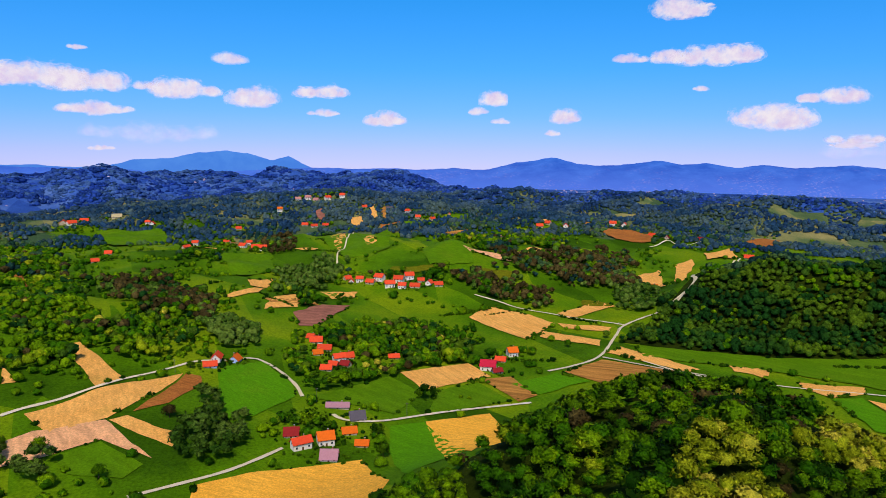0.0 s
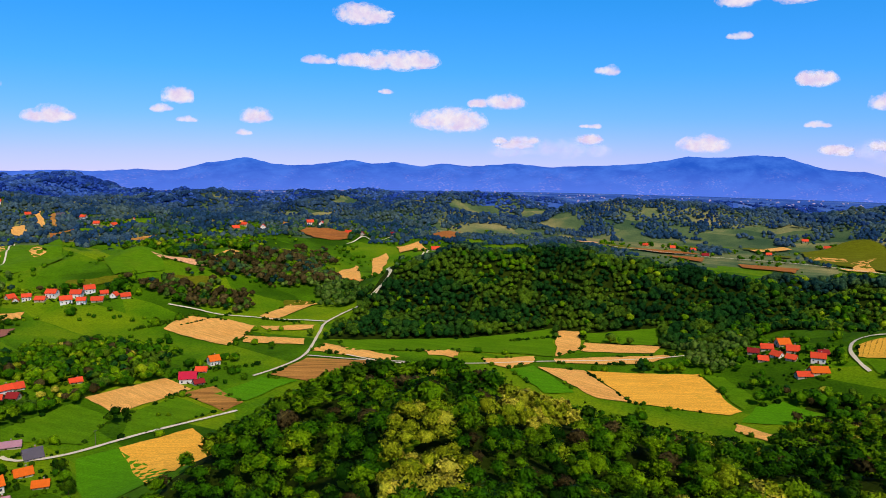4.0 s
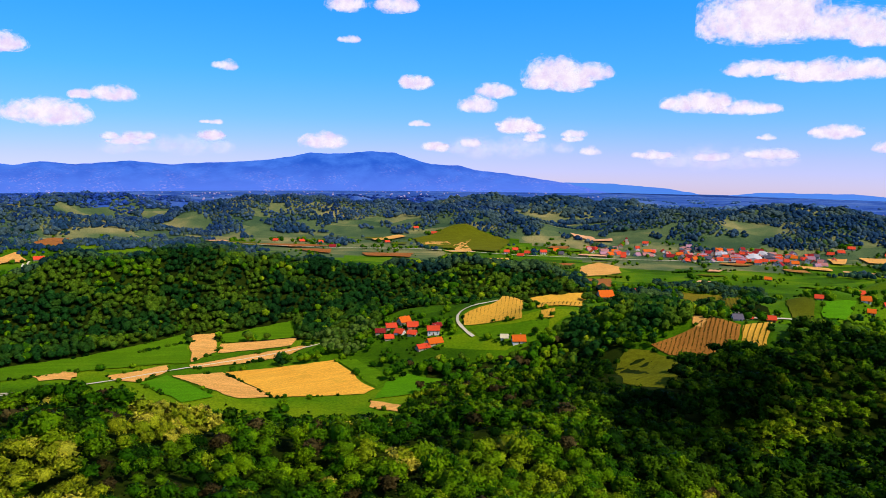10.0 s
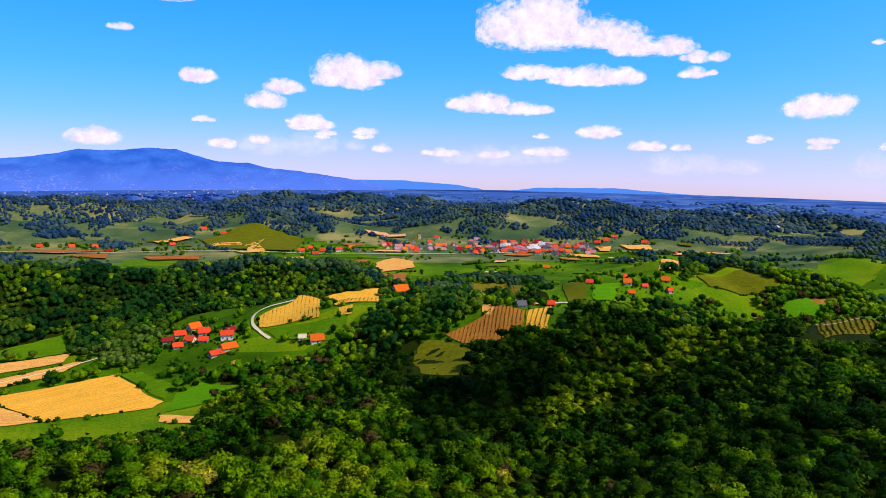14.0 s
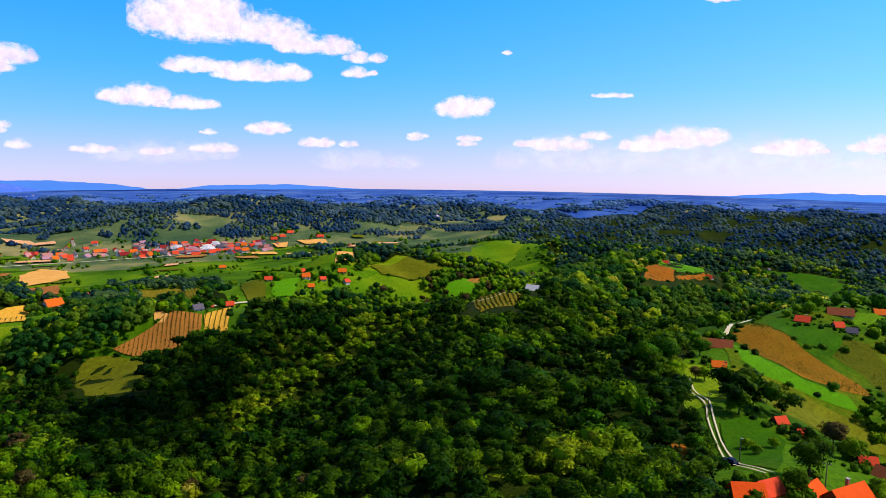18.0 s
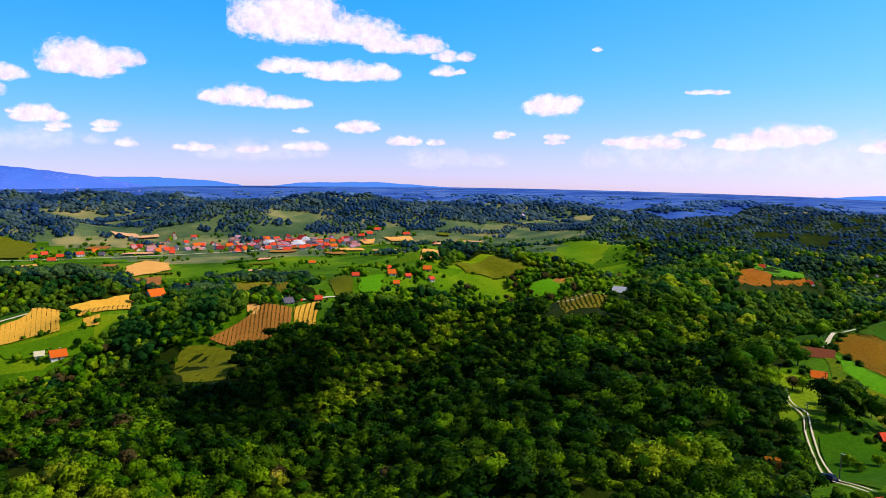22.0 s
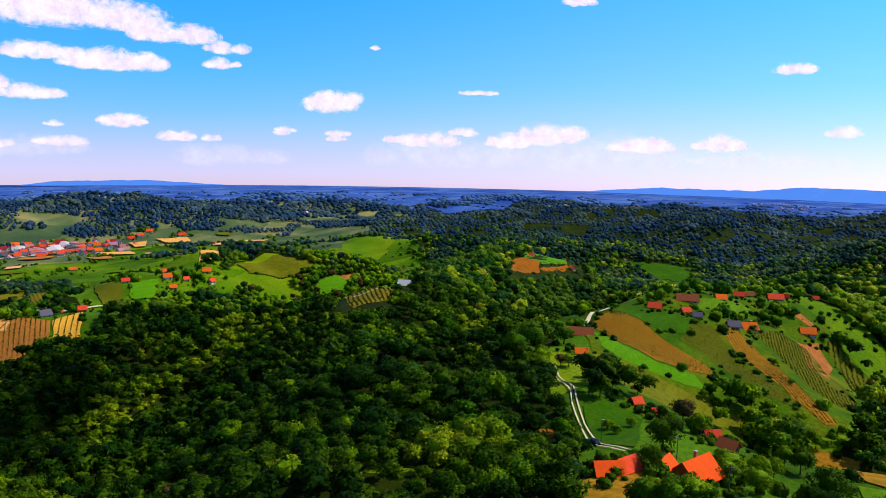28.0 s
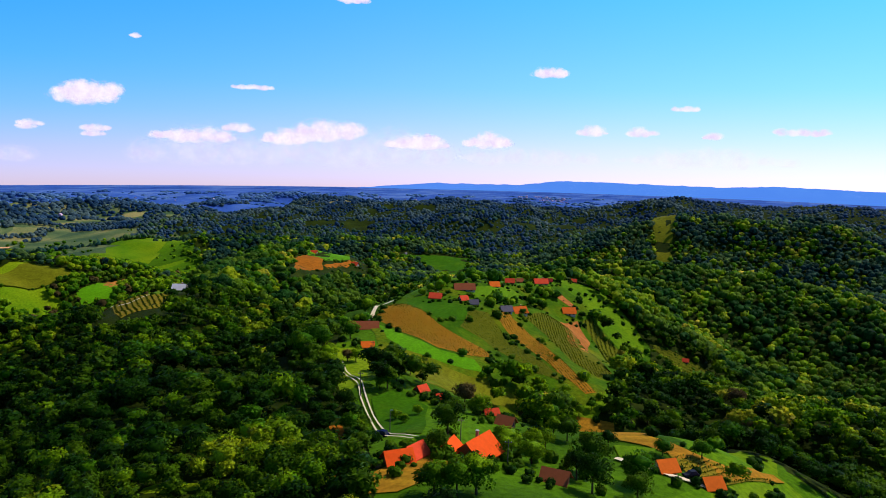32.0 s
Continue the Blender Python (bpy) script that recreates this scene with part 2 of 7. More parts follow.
# ridges: name -> (half width in m, [(bearing, distance, crest height), ...])
RIDGES = {
    "camera_ridge": (105, [(100, 15, 92), (131, 170, 90), (123, 235, 84), (126, 350, 82), (134, 440, 79), (140, 490, 75)]),
    "east_shoulder": (80, [(138, 60, 92), (150, 190, 82), (156, 210, 74)]),
    "mound": (88, [(60, 20, 88), (32, 150, 79), (30, 255, 70)]),
    "mound_rim": (80, [(11, 215, 46), (20, 245, 60), (30, 262, 62), (44, 245, 60), (62, 235, 56), (78, 240, 50)]),
    "house_ridge": (100, [(105, 60, 92), (108, 200, 80), (108, 320, 73), (110, 450, 74), (115, 560, 64), (119, 720, 60)]),
    "vineyard_spur": (85, [(108, 400, 62), (96, 420, 57), (86, 480, 57), (80, 500, 56), (74, 560, 44), (66, 600, 33), (62, 610, 26)]),
    "bowl": (120, [(60, 150, 64), (72, 230, 56), (80, 320, 46), (86, 400, 48)]),
    "vine_slope": (105, [(133, 390, 74), (141, 300, 64), (149, 330, 50), (162, 320, 50)]),
    "village_knoll": (95, [(86, 620, 44), (92, 700, 44), (97.5, 800, 50), (104, 780, 38)]),
    "wood_hill": (86, [(26.0, 700, 8), (28.6, 765, 19), (31.3, 765, 42), (33.9, 765, 53), (37.5, 765, 49), (42.1, 765, 58), (43.9, 765, 52), (47.5, 765, 45), (51.1, 765, 38), (55.5, 765, 29), (59.6, 790, 32), (62.9, 790, 39), (67.5, 790, 32), (69.7, 790, 19)]),
    "main_hill": (300, [(-27, 1250, 42), (-18, 1300, 36), (-12, 1400, 50), (-5, 1500, 58), (0, 1500, 70), (6, 1400, 50), (12, 1250, 45), (18, 1200, 44), (26, 1150, 28)]),
    "knoll": (135, [(-1, 1000, 38), (8, 860, 45), (15, 900, 36)]),
    "west_slope": (230, [(-30, 620, 40), (-19, 720, 32), (-14, 900, 36)]),
    "far_west_ridge": (330, [(-32, 2600, 70), (-20, 2650, 92), (-10, 2700, 102), (-4, 2700, 84), (2, 2500, 96)]),
    "south_woods": (170, [(112, 1350, 32), (126, 1500, 44), (132, 1450, 56), (142, 1500, 46), (148, 1450, 70), (154, 1500, 66), (165, 1500, 68)]),
    "south_middle": (95, [(100, 1000, 20), (108, 1060, 30), (118, 1000, 30), (127, 1050, 26)]),
    "south_dark_ridge": (70, [(138.2, 660, 48), (140.1, 660, 55), (144.7, 660, 60), (148.8, 660, 62), (153.9, 660, 55), (158.7, 660, 47)]),
    "south_height": (120, [(139.9, 1080, 7), (144.0, 1080, 34), (146.8, 1080, 63), (148.7, 1080, 75), (152.4, 1080, 73), (158.3, 1080, 75)]),
    "south_far_height": (130, [(126.5, 1300, 9), (129.6, 1300, 36), (132.7, 1300, 52), (136.2, 1300, 38), (139.7, 1300, 29)]),
    "south_spur": (78, [(140, 560, 58), (147, 600, 52), (156, 640, 42), (166, 640, 36)]),
    "south_glen": (190, [(132, 650, 24), (150, 720, 22), (168, 700, 22)]),
    "dark_ridge": (230, [(7.8, 2150, 52), (9.7, 2150, 58), (14.9, 2150, 55), (20.5, 2150, 41), (25.8, 2150, 49), (29.2, 2150, 52), (32.2, 2150, 31), (35.7, 2150, 3)]),
    "brown_hill": (120, [(15.8, 1640, 3), (18.1, 1640, 31), (20.1, 1640, 40), (21.3, 1640, 25), (22.9, 1640, 33), (24.5, 1640, 7)]),
    "north_hill": (130, [(24.9, 1400, 25), (26.6, 1400, 43), (28.7, 1400, 53), (30.9, 1400, 46), (34.0, 1400, 35), (36.6, 1400, 19), (38.7, 1400, 3)]),
    "brook_hill": (120, [(41.6, 1560, 12), (43.4, 1560, 38), (46.0, 1560, 49), (49.1, 1560, 59), (52.6, 1560, 53), (55.7, 1560, 42), (57.0, 1560, 23)]),
    "round_hill": (95, [(55.8, 1480, 3), (57.8, 1480, 23), (59.8, 1480, 39), (61.4, 1480, 46), (63.4, 1480, 43), (64.8, 1480, 26)]),
    "field_knoll": (80, [(61.5, 1390, 9), (63.4, 1390, 30), (65.3, 1390, 35), (67.2, 1390, 32), (68.7, 1390, 20)]),
    "speckled_hill": (210, [(61.0, 1900, 27), (63.0, 1900, 38), (66.0, 1900, 59), (68.9, 1900, 60), (70.6, 1900, 51), (72.9, 1900, 46)]),
    "town_hill": (110, [(75.7, 1450, 16), (78.2, 1450, 43), (79.2, 1450, 52), (81.4, 1450, 52), (83.1, 1450, 37), (84.4, 1450, 14)]),
    "blue_hill": (170, [(84.0, 1880, 23), (86.0, 1880, 41), (89.7, 1880, 45), (92.4, 1880, 37), (94.7, 1880, 20)]),
    "town_wood": (120, [(85.3, 1470, 13), (87.3, 1470, 38), (89.7, 1470, 48), (92.4, 1470, 43), (95.0, 1470, 34), (98.0, 1470, 20)]),
    "east_upland": (200, [(92.7, 1900, 3), (96.2, 1900, 11), (101.6, 1900, 3), (107.0, 1900, 15), (112.3, 1900, 7), (117.5, 1900, 15), (122.4, 1900, 27), (127.0, 1900, 26)]),
    "shady_hill": (75, [(114.2, 1270, 3), (115.8, 1270, 16), (117.5, 1270, 21), (119.2, 1270, 10)]),
}


def ridge_field(x, y, points, width):
    """The height of one ridge at x, y (arrays)."""
    best = np.zeros_like(x)
    xy = [polar(b, d) for b, d, h in points]
    for i in range(len(points) - 1):
        (x0, y0), (x1, y1) = xy[i], xy[i + 1]
        dx, dy = x1 - x0, y1 - y0
        s = np.clip(((x - x0) * dx + (y - y0) * dy) / (dx * dx + dy * dy), 0, 1)
        d2 = (x - x0 - s * dx) ** 2 + (y - y0 - s * dy) ** 2
        best = np.maximum(best, (points[i][2] + s * (points[i + 1][2] - points[i][2])) * np.exp(-d2 / (width * width)))
    return best


def swell(x, y, length, seed):
    """Smooth unevenness between -1 and 1."""
    v = np.zeros_like(x)
    for k in range(5):
        a = 1.3 * seed + 2.399 * k
        q = 6.2832 / (length * (0.62 + 0.21 * k))
        v = v + np.sin(q * (x * math.cos(a) + y * math.sin(a)) + 1.7 * k * seed + 1.9 * np.sin(0.53 * q * (y * math.cos(a) - x * math.sin(a)) + seed))
    return v / 3.2


def height(x, y):
    """The ground's height at x, y (arrays)."""
    x, y = np.asarray(x, float), np.asarray(y, float)
    r = np.hypot(x, y)
    total = np.zeros_like(x)
    for width, points in RIDGES.values():
        total = total + ridge_field(x, y, points, width) ** 7
    z = total ** (1 / 7)
    z = z - 0.027 * np.maximum(r - 1500, 0)
    far = np.clip((r - 1350) / 500, 0, 1) * np.clip((3700 - r) / 1100, 0, 1)
    z = z + far * (22 * np.maximum(swell(x, y, 560, 3.1), -0.3) + 9 * swell(x, y, 240, 5.3))
    return z + (2.4 + 2.2 * np.clip((r - 480) / 300, 0, 1)) * swell(x, y, 90, 2.2) * np.clip((z - 4) / 30, 0.06, 1)


# ---- meshes ----
def link_mesh(name, verts, faces, mat, parent=None, smooth=False, way=None):
    """One mesh object from arrays; faces: an (n, 3) or (n, 4) array."""
    verts, faces = np.asarray(verts, np.float32), np.asarray(faces, np.int32)
    me = bpy.data.meshes.new(name)
    me.vertices.add(len(verts))
    me.vertices.foreach_set("co", verts.ravel())
    me.loops.add(faces.size)
    me.loops.foreach_set("vertex_index", faces.ravel())
    me.polygons.add(len(faces))
    me.polygons.foreach_set("loop_start", np.arange(0, faces.size, faces.shape[1], dtype=np.int32))
    me.polygons.foreach_set("use_smooth", np.full(len(faces), smooth))
    me.update(calc_edges=True)
    if way is not None:
        me.attributes.new("leaf_way", "FLOAT_VECTOR", "POINT").data.foreach_set("vector", np.asarray(way, np.float32).ravel())
    for one in (mat if isinstance(mat, (list, tuple)) else [mat]):
        me.materials.append(one)
    ob = new(name, me)
    ob.parent = parent
    return ob


def part(name, bm, mat, parent=None, label=""):
    me = bpy.data.meshes.new(name)
    bm.to_mesh(me)
    bm.free()
    me.materials.append(mat)
    ob = new(name, me)
    ob.parent = parent
    return tagged(ob, label)


def ground_z(x, y):
    return float(height(np.array([x]), np.array([y]))[0])


# ---- ground: one sheet to the horizon ----
def ground_sheet():
    bearings = np.concatenate([np.arange(-30, 170, 1.0), np.arange(170, 330, 5.0)])
    rings = np.geomspace(12, 4850, 300)
    a = np.radians(bearings)
    x, y = rings[:, None] * np.sin(a), rings[:, None] * np.cos(a)
    z = height(x, y)
    n, k = len(rings), len(bearings)
    verts = np.stack([x, y, z], -1).reshape(-1, 3)
    verts = np.vstack([verts, [[0, 0, ground_z(0, 0)]]])
    i, j = np.meshgrid(np.arange(n - 1), np.arange(k), indexing="ij")
    j2 = (j + 1) % k
    quads = np.stack([i * k + j, i * k + j2, (i + 1) * k + j2, (i + 1) * k + j], -1).reshape(-1, 4)[:, ::-1]
    tris = np.concatenate([quads[:, [0, 1, 2]], quads[:, [0, 2, 3]]])
    hub = np.stack([np.full(k, n * k), (np.arange(k) + 1) % k, np.arange(k)], -1)
    ob = link_mesh("ground", verts, np.concatenate([tris, hub]), [GRASS, HAZED_LAND, HAZED_PLAIN], smooth=True)
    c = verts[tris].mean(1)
    # outer rings of ground switch to the haze-coloured materials
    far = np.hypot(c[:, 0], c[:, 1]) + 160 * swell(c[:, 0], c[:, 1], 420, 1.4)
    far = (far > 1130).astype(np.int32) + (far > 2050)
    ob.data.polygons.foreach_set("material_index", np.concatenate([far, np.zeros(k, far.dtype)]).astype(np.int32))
    return tagged(ob, "rolling green meadow land between low hills", "ground", kind="structure")


ground_sheet()


# ---- far mountains, along the horizon ----
def mountain_range(name, distance, depth, crest, mat, label, seed):
    """A range behind the plain: crest gives (bearing, angle of the top above the level in degrees)."""
    b = np.arange(crest[0][0], crest[-1][0] + 0.01, 0.25)
    top = np.interp(b, [c[0] for c in crest], [c[1] for c in crest])
    rise = np.linspace(0, 1, 9)
    rows = []
    for s in rise:
        r = distance + depth * s + 0 * b
        x, y = r * np.sin(np.radians(b)), r * np.cos(np.radians(b))
        crest_z = EYE_Z + (distance + depth) * np.tan(np.radians(top))
        crest_z = crest_z + 2.5 * swell(x, y, 130, seed + 1) + 1.2 * swell(x, y, 50, seed + 3)
        foot = -95.0
        z = foot + (crest_z - foot) * s ** 0.8 + 14 * s * (1 - s) * swell(x, y, 170, seed + 2)
        rows.append(np.stack([x, y, z], -1))
    v = np.concatenate(rows)
    k = len(b)
    i, j = np.meshgrid(np.arange(len(rise) - 1), np.arange(k - 1), indexing="ij")
    q = np.stack([i * k + j, (i + 1) * k + j, (i + 1) * k + j + 1, i * k + j + 1], -1).reshape(-1, 4)
    return tagged(link_mesh(name, v, q, mat, smooth=True), label, "mountains", kind="structure")


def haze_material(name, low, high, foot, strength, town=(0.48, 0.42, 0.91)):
    """Distant land, glowing, with blue air haze painted into its colour, thicker towards the foot."""
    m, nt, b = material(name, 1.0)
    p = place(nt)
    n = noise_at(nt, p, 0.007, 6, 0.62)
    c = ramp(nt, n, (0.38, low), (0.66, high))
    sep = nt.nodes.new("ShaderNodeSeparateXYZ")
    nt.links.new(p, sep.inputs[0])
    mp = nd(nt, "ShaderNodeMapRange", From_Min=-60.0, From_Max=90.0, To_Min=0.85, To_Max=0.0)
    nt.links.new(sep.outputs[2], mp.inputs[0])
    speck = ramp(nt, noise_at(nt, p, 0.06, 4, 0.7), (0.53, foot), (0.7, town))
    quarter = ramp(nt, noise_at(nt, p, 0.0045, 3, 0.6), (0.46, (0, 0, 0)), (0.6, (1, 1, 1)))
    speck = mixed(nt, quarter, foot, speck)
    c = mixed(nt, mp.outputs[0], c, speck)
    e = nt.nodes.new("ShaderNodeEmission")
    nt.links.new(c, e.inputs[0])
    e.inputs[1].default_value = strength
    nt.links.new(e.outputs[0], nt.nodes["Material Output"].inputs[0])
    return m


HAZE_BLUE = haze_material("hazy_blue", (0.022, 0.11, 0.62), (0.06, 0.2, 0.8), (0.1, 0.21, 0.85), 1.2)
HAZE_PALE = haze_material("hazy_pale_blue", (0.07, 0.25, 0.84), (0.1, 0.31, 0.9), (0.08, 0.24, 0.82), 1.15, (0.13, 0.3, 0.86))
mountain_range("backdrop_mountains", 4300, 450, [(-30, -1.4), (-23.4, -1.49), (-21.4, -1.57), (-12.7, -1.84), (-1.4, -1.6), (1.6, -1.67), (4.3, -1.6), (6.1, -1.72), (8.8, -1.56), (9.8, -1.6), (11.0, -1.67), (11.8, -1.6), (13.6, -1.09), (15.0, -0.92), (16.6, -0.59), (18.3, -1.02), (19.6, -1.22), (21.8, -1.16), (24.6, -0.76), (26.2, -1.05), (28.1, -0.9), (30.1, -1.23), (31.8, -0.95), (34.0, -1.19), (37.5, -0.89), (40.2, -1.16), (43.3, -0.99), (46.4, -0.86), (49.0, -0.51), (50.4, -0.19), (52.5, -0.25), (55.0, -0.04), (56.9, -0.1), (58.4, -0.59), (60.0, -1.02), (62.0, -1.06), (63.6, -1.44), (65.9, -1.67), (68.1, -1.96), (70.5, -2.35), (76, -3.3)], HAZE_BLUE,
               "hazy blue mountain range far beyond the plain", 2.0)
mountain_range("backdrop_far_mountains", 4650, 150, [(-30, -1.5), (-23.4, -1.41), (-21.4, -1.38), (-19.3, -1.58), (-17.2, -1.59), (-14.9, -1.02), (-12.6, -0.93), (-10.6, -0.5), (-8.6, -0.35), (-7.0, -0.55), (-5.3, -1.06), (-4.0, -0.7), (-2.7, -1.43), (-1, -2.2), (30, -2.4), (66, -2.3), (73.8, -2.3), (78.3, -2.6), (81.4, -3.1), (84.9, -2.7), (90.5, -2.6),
               (97, -3.0), (107, -3.1), (122, -3.1), (129.5, -2.5), (136, -2.5), (139.6, -2.1), (146, -2.15), (151, -2.2), (155, -2.0), (170, -2.2)], HAZE_PALE, "hazy pale blue mountains on the horizon", 4.0)


# ---- trees ----
def clump_cloud(rng, lobes, quads, size, spread=(1, 1, 0.8), core=True):
    """A crown of unit radius: leaf clumps on the outsides of several lobes round a dark core. Returns verts, tris and the way each leaf turns."""
    centre = []
    for k in range(lobes):
        a, u = rng.uniform(0, 6.283), rng.uniform(-0.6, 1)
        rad = 0.6 * math.sqrt(max(0.05, 1 - u * u)) * rng.uniform(0.75, 1.1)
        centre.append((rad * math.cos(a), rad * math.sin(a), 0.55 * u, rng.uniform(0.24, 0.42)))
    centre.append((0, 0, 0.35, 0.55))
    c = np.array(centre)
    pick = rng.integers(0, len(c), quads)
    d = rng.normal(size=(quads, 3))
    d[:, 2] = np.abs(d[:, 2]) * 0.95 - 0.3
    d /= np.linalg.norm(d, axis=1)[:, None]
    p = c[pick, :3] + d * (c[pick, 3] * rng.uniform(0.82, 1.08, quads))[:, None]
    nrm = d + 0.55 * rng.normal(size=(quads, 3))
    nrm /= np.linalg.norm(nrm, axis=1)[:, None]
    t = np.cross(nrm, rng.normal(size=(quads, 3)))
    t /= np.linalg.norm(t, axis=1)[:, None]
    b = np.cross(nrm, t)
    s = (size * rng.uniform(0.6, 1.3, quads))[:, None]
    shift = rng.normal(scale=0.8, size=(quads, 3)) * s
    v = np.stack([p - t * s - b * s * 0.6, p + t * s * 0.9 - b * s * 0.5, p + b * s * 1.3,
                  p + shift - t * s * 0.5 + b * s * 0.9, p + shift - t * s * 0.4 - b * s * 0.9, p + shift + t * s * 1.3], 1).reshape(-1, 3)
    f = np.arange(quads * 6).reshape(-1, 3)
    dome = p - [0, 0, -0.25]
    dome = dome / np.linalg.norm(dome, axis=1)[:, None] * 0.6 + 0.6 * d + 0.28 * rng.normal(size=(quads, 3))
    dome = np.repeat(dome, 6, 0)
    if core:
        bm = bmesh.new()
        bmesh.ops.create_icosphere(bm, subdivisions=1, radius=0.55)
        cv = np.array([w.co[:] for w in bm.verts])
        cf = np.array([[w.index for w in q.verts] for q in bm.faces])
        bm.free()
        cv = cv * (1 + 0.2 * rng.normal(size=(len(cv), 1)))
        f = np.concatenate([f, cf + len(v)])
        v = np.concatenate([v, cv + [0, 0, 0.16]])
        dome = np.concatenate([dome, cv])
    return v * np.array(spread), f, dome / np.linalg.norm(dome, axis=1)[:, None]


def round_crown(rng, clumps, size, spread=(1, 1, 0.85)):
    """A far crown of unit radius: an uneven round mass with leaf clumps standing out of it."""
    bm = bmesh.new()
    bmesh.ops.create_icosphere(bm, subdivisions=1, radius=0.86)
    cv = np.array([w.co[:] for w in bm.verts])
    cf = np.array([[w.index for w in q.verts] for q in bm.faces])
    bm.free()
    cv = cv * (1 + 0.13 * rng.normal(size=(len(cv), 1)))
    way = cv + [0, 0, 0.25]
    if not clumps:
        return cv * np.array(spread), cf, way / np.linalg.norm(way, axis=1)[:, None]
    d = rng.normal(size=(clumps, 3))
    d[:, 2] = np.abs(d[:, 2]) - 0.25
    d /= np.linalg.norm(d, axis=1)[:, None]
    p = d * rng.uniform(0.72, 0.95, (clumps, 1))
    t = np.cross(d + 0.4 * rng.normal(size=(clumps, 3)), rng.normal(size=(clumps, 3)))
    t /= np.linalg.norm(t, axis=1)[:, None]
    b = np.cross(d, t)
    s = size * rng.uniform(0.6, 1.3, (clumps, 1))
    v = np.stack([p - t * s - b * s * 0.6, p + t * s - b * s * 0.6, p + b * s * 1.1 + d * s * 0.3], 1).reshape(-1, 3)
    lean = np.repeat(d + [0, 0, 0.25] + 0.3 * rng.normal(size=(clumps, 3)), 3, 0)
    f = np.concatenate([cf, np.arange(clumps * 3).reshape(-1, 3) + len(cv)])
    way = np.concatenate([way, lean])
    return np.concatenate([cv, v]) * np.array(spread), f, way / np.linalg.norm(way, axis=1)[:, None]


def low_crown(rng):
    """A crown seen from very far: a small uneven dome."""
    a = np.arange(5) * 1.2566 + rng.uniform(0, 1)
    skirt = np.column_stack([np.cos(a), np.sin(a), np.full(5, -0.5)]) * rng.uniform(0.75, 1.05, (5, 1))
    waist = np.column_stack([0.8 * np.cos(a + 0.6), 0.8 * np.sin(a + 0.6), np.full(5, 0.42)]) * rng.uniform(0.75, 1.15, (5, 1))
    v = np.vstack([skirt, waist, [[rng.normal(0, 0.15), rng.normal(0, 0.15), 0.95]]])
    f = [t for k in range(5) for t in ((k, (k + 1) % 5, 5 + k), ((k + 1) % 5, 5 + (k + 1) % 5, 5 + k), (5 + k, 5 + (k + 1) % 5, 10))]
    way = v + [0, 0, 0.3]
    return v * [1, 1, 0.9], np.array(f), way / np.linalg.norm(way, axis=1)[:, None]


def stamp(template, xyz, radius, squash, turn):
    """Many turned and scaled copies of a template in one array of verts and tris."""
    v, f, d = template
    n, k = len(xyz), len(v)
    c, s = np.cos(turn)[:, None], np.sin(turn)[:, None]
    x, y, z = v[:, 0], v[:, 1], v[:, 2]
    out = np.stack([(x * c - y * s) * radius[:, None], (x * s + y * c) * radius[:, None], z * (radius * squash)[:, None]], -1) + xyz[:, None, :]
    way = np.stack([d[:, 0] * c - d[:, 1] * s, d[:, 0] * s + d[:, 1] * c, d[:, 2] + 0 * c], -1)
    return out.reshape(-1, 3), (f[None] + (np.arange(n) * k)[:, None, None]).reshape(-1, 3), way.reshape(-1, 3)


def joined_trees(name, spots, templates, mat, label, rng, size=(3.6, 5.4), lift=1.15, group="", squash=(0.85, 1.25), uneven=0.3):
    """One mesh of many trees; spots: (n, 2)."""
    vs, fs, ds, base = [], [], [], 0
    pick = rng.integers(0, len(templates), len(spots))
    for k, tpl in enumerate(templates):
        xy = spots[pick == k]
        if not len(xy):
            continue
        rad = rng.uniform(*size, len(xy)) * (1 + uneven * swell(xy[:, 0], xy[:, 1], 60, 2.7))
        z = height(xy[:, 0], xy[:, 1]) + rad * lift
        v, f, d = stamp(tpl, np.column_stack([xy, z]), rad, rng.uniform(*squash, len(xy)), rng.uniform(0, 6.28, len(xy)))
        vs.append(v)
        ds.append(d)
        fs.append(f + base)
        base += len(v)
    return tagged(link_mesh(name, np.concatenate(vs), np.concatenate(fs), mat, way=np.concatenate(ds)), label, "trees", group, "stuff")


def scatter(rng, b0, b1, r0, r1, spacing):
    """Jittered spots between two bearings and two distances, about spacing apart."""
    x0, x1 = -r1, r1
    g = np.arange(x0, x1, spacing)
    x, y = np.meshgrid(g, g)
    x, y = x.ravel(), y.ravel()
    x, y = x + rng.uniform(-0.42, 0.42, len(x)) * spacing, y + rng.uniform(-0.42, 0.42, len(y)) * spacing
    r, b = np.hypot(x, y), np.degrees(np.arctan2(x, y))
    b = np.where(b < -90, b + 360, b)
    keep = (r > r0) & (r < r1) & (b > b0) & (b < b1)
    return np.column_stack([x[keep], y[keep]])


def inside(xy, poly):
    """Which of the spots lie within a polygon of (bearing, distance)."""
    pts = [polar(*p) for p in poly]
    hit = np.zeros(len(xy), bool)
    for (x0, y0), (x1, y1) in zip(pts, pts[1:] + pts[:1]):
        cross = (y0 > xy[:, 1]) != (y1 > xy[:, 1])
        with np.errstate(divide="ignore", invalid="ignore"):
            hit ^= cross & (xy[:, 0] < (x1 - x0) * (xy[:, 1] - y0) / (y1 - y0) + x0)
    return hit


# ---- woods, fields, roads: bearing and distance ----
WOODS = []
PALE = []
FRESH = []
GLADES = []
FIELD_SHAPES = []
ROAD_LINES = []

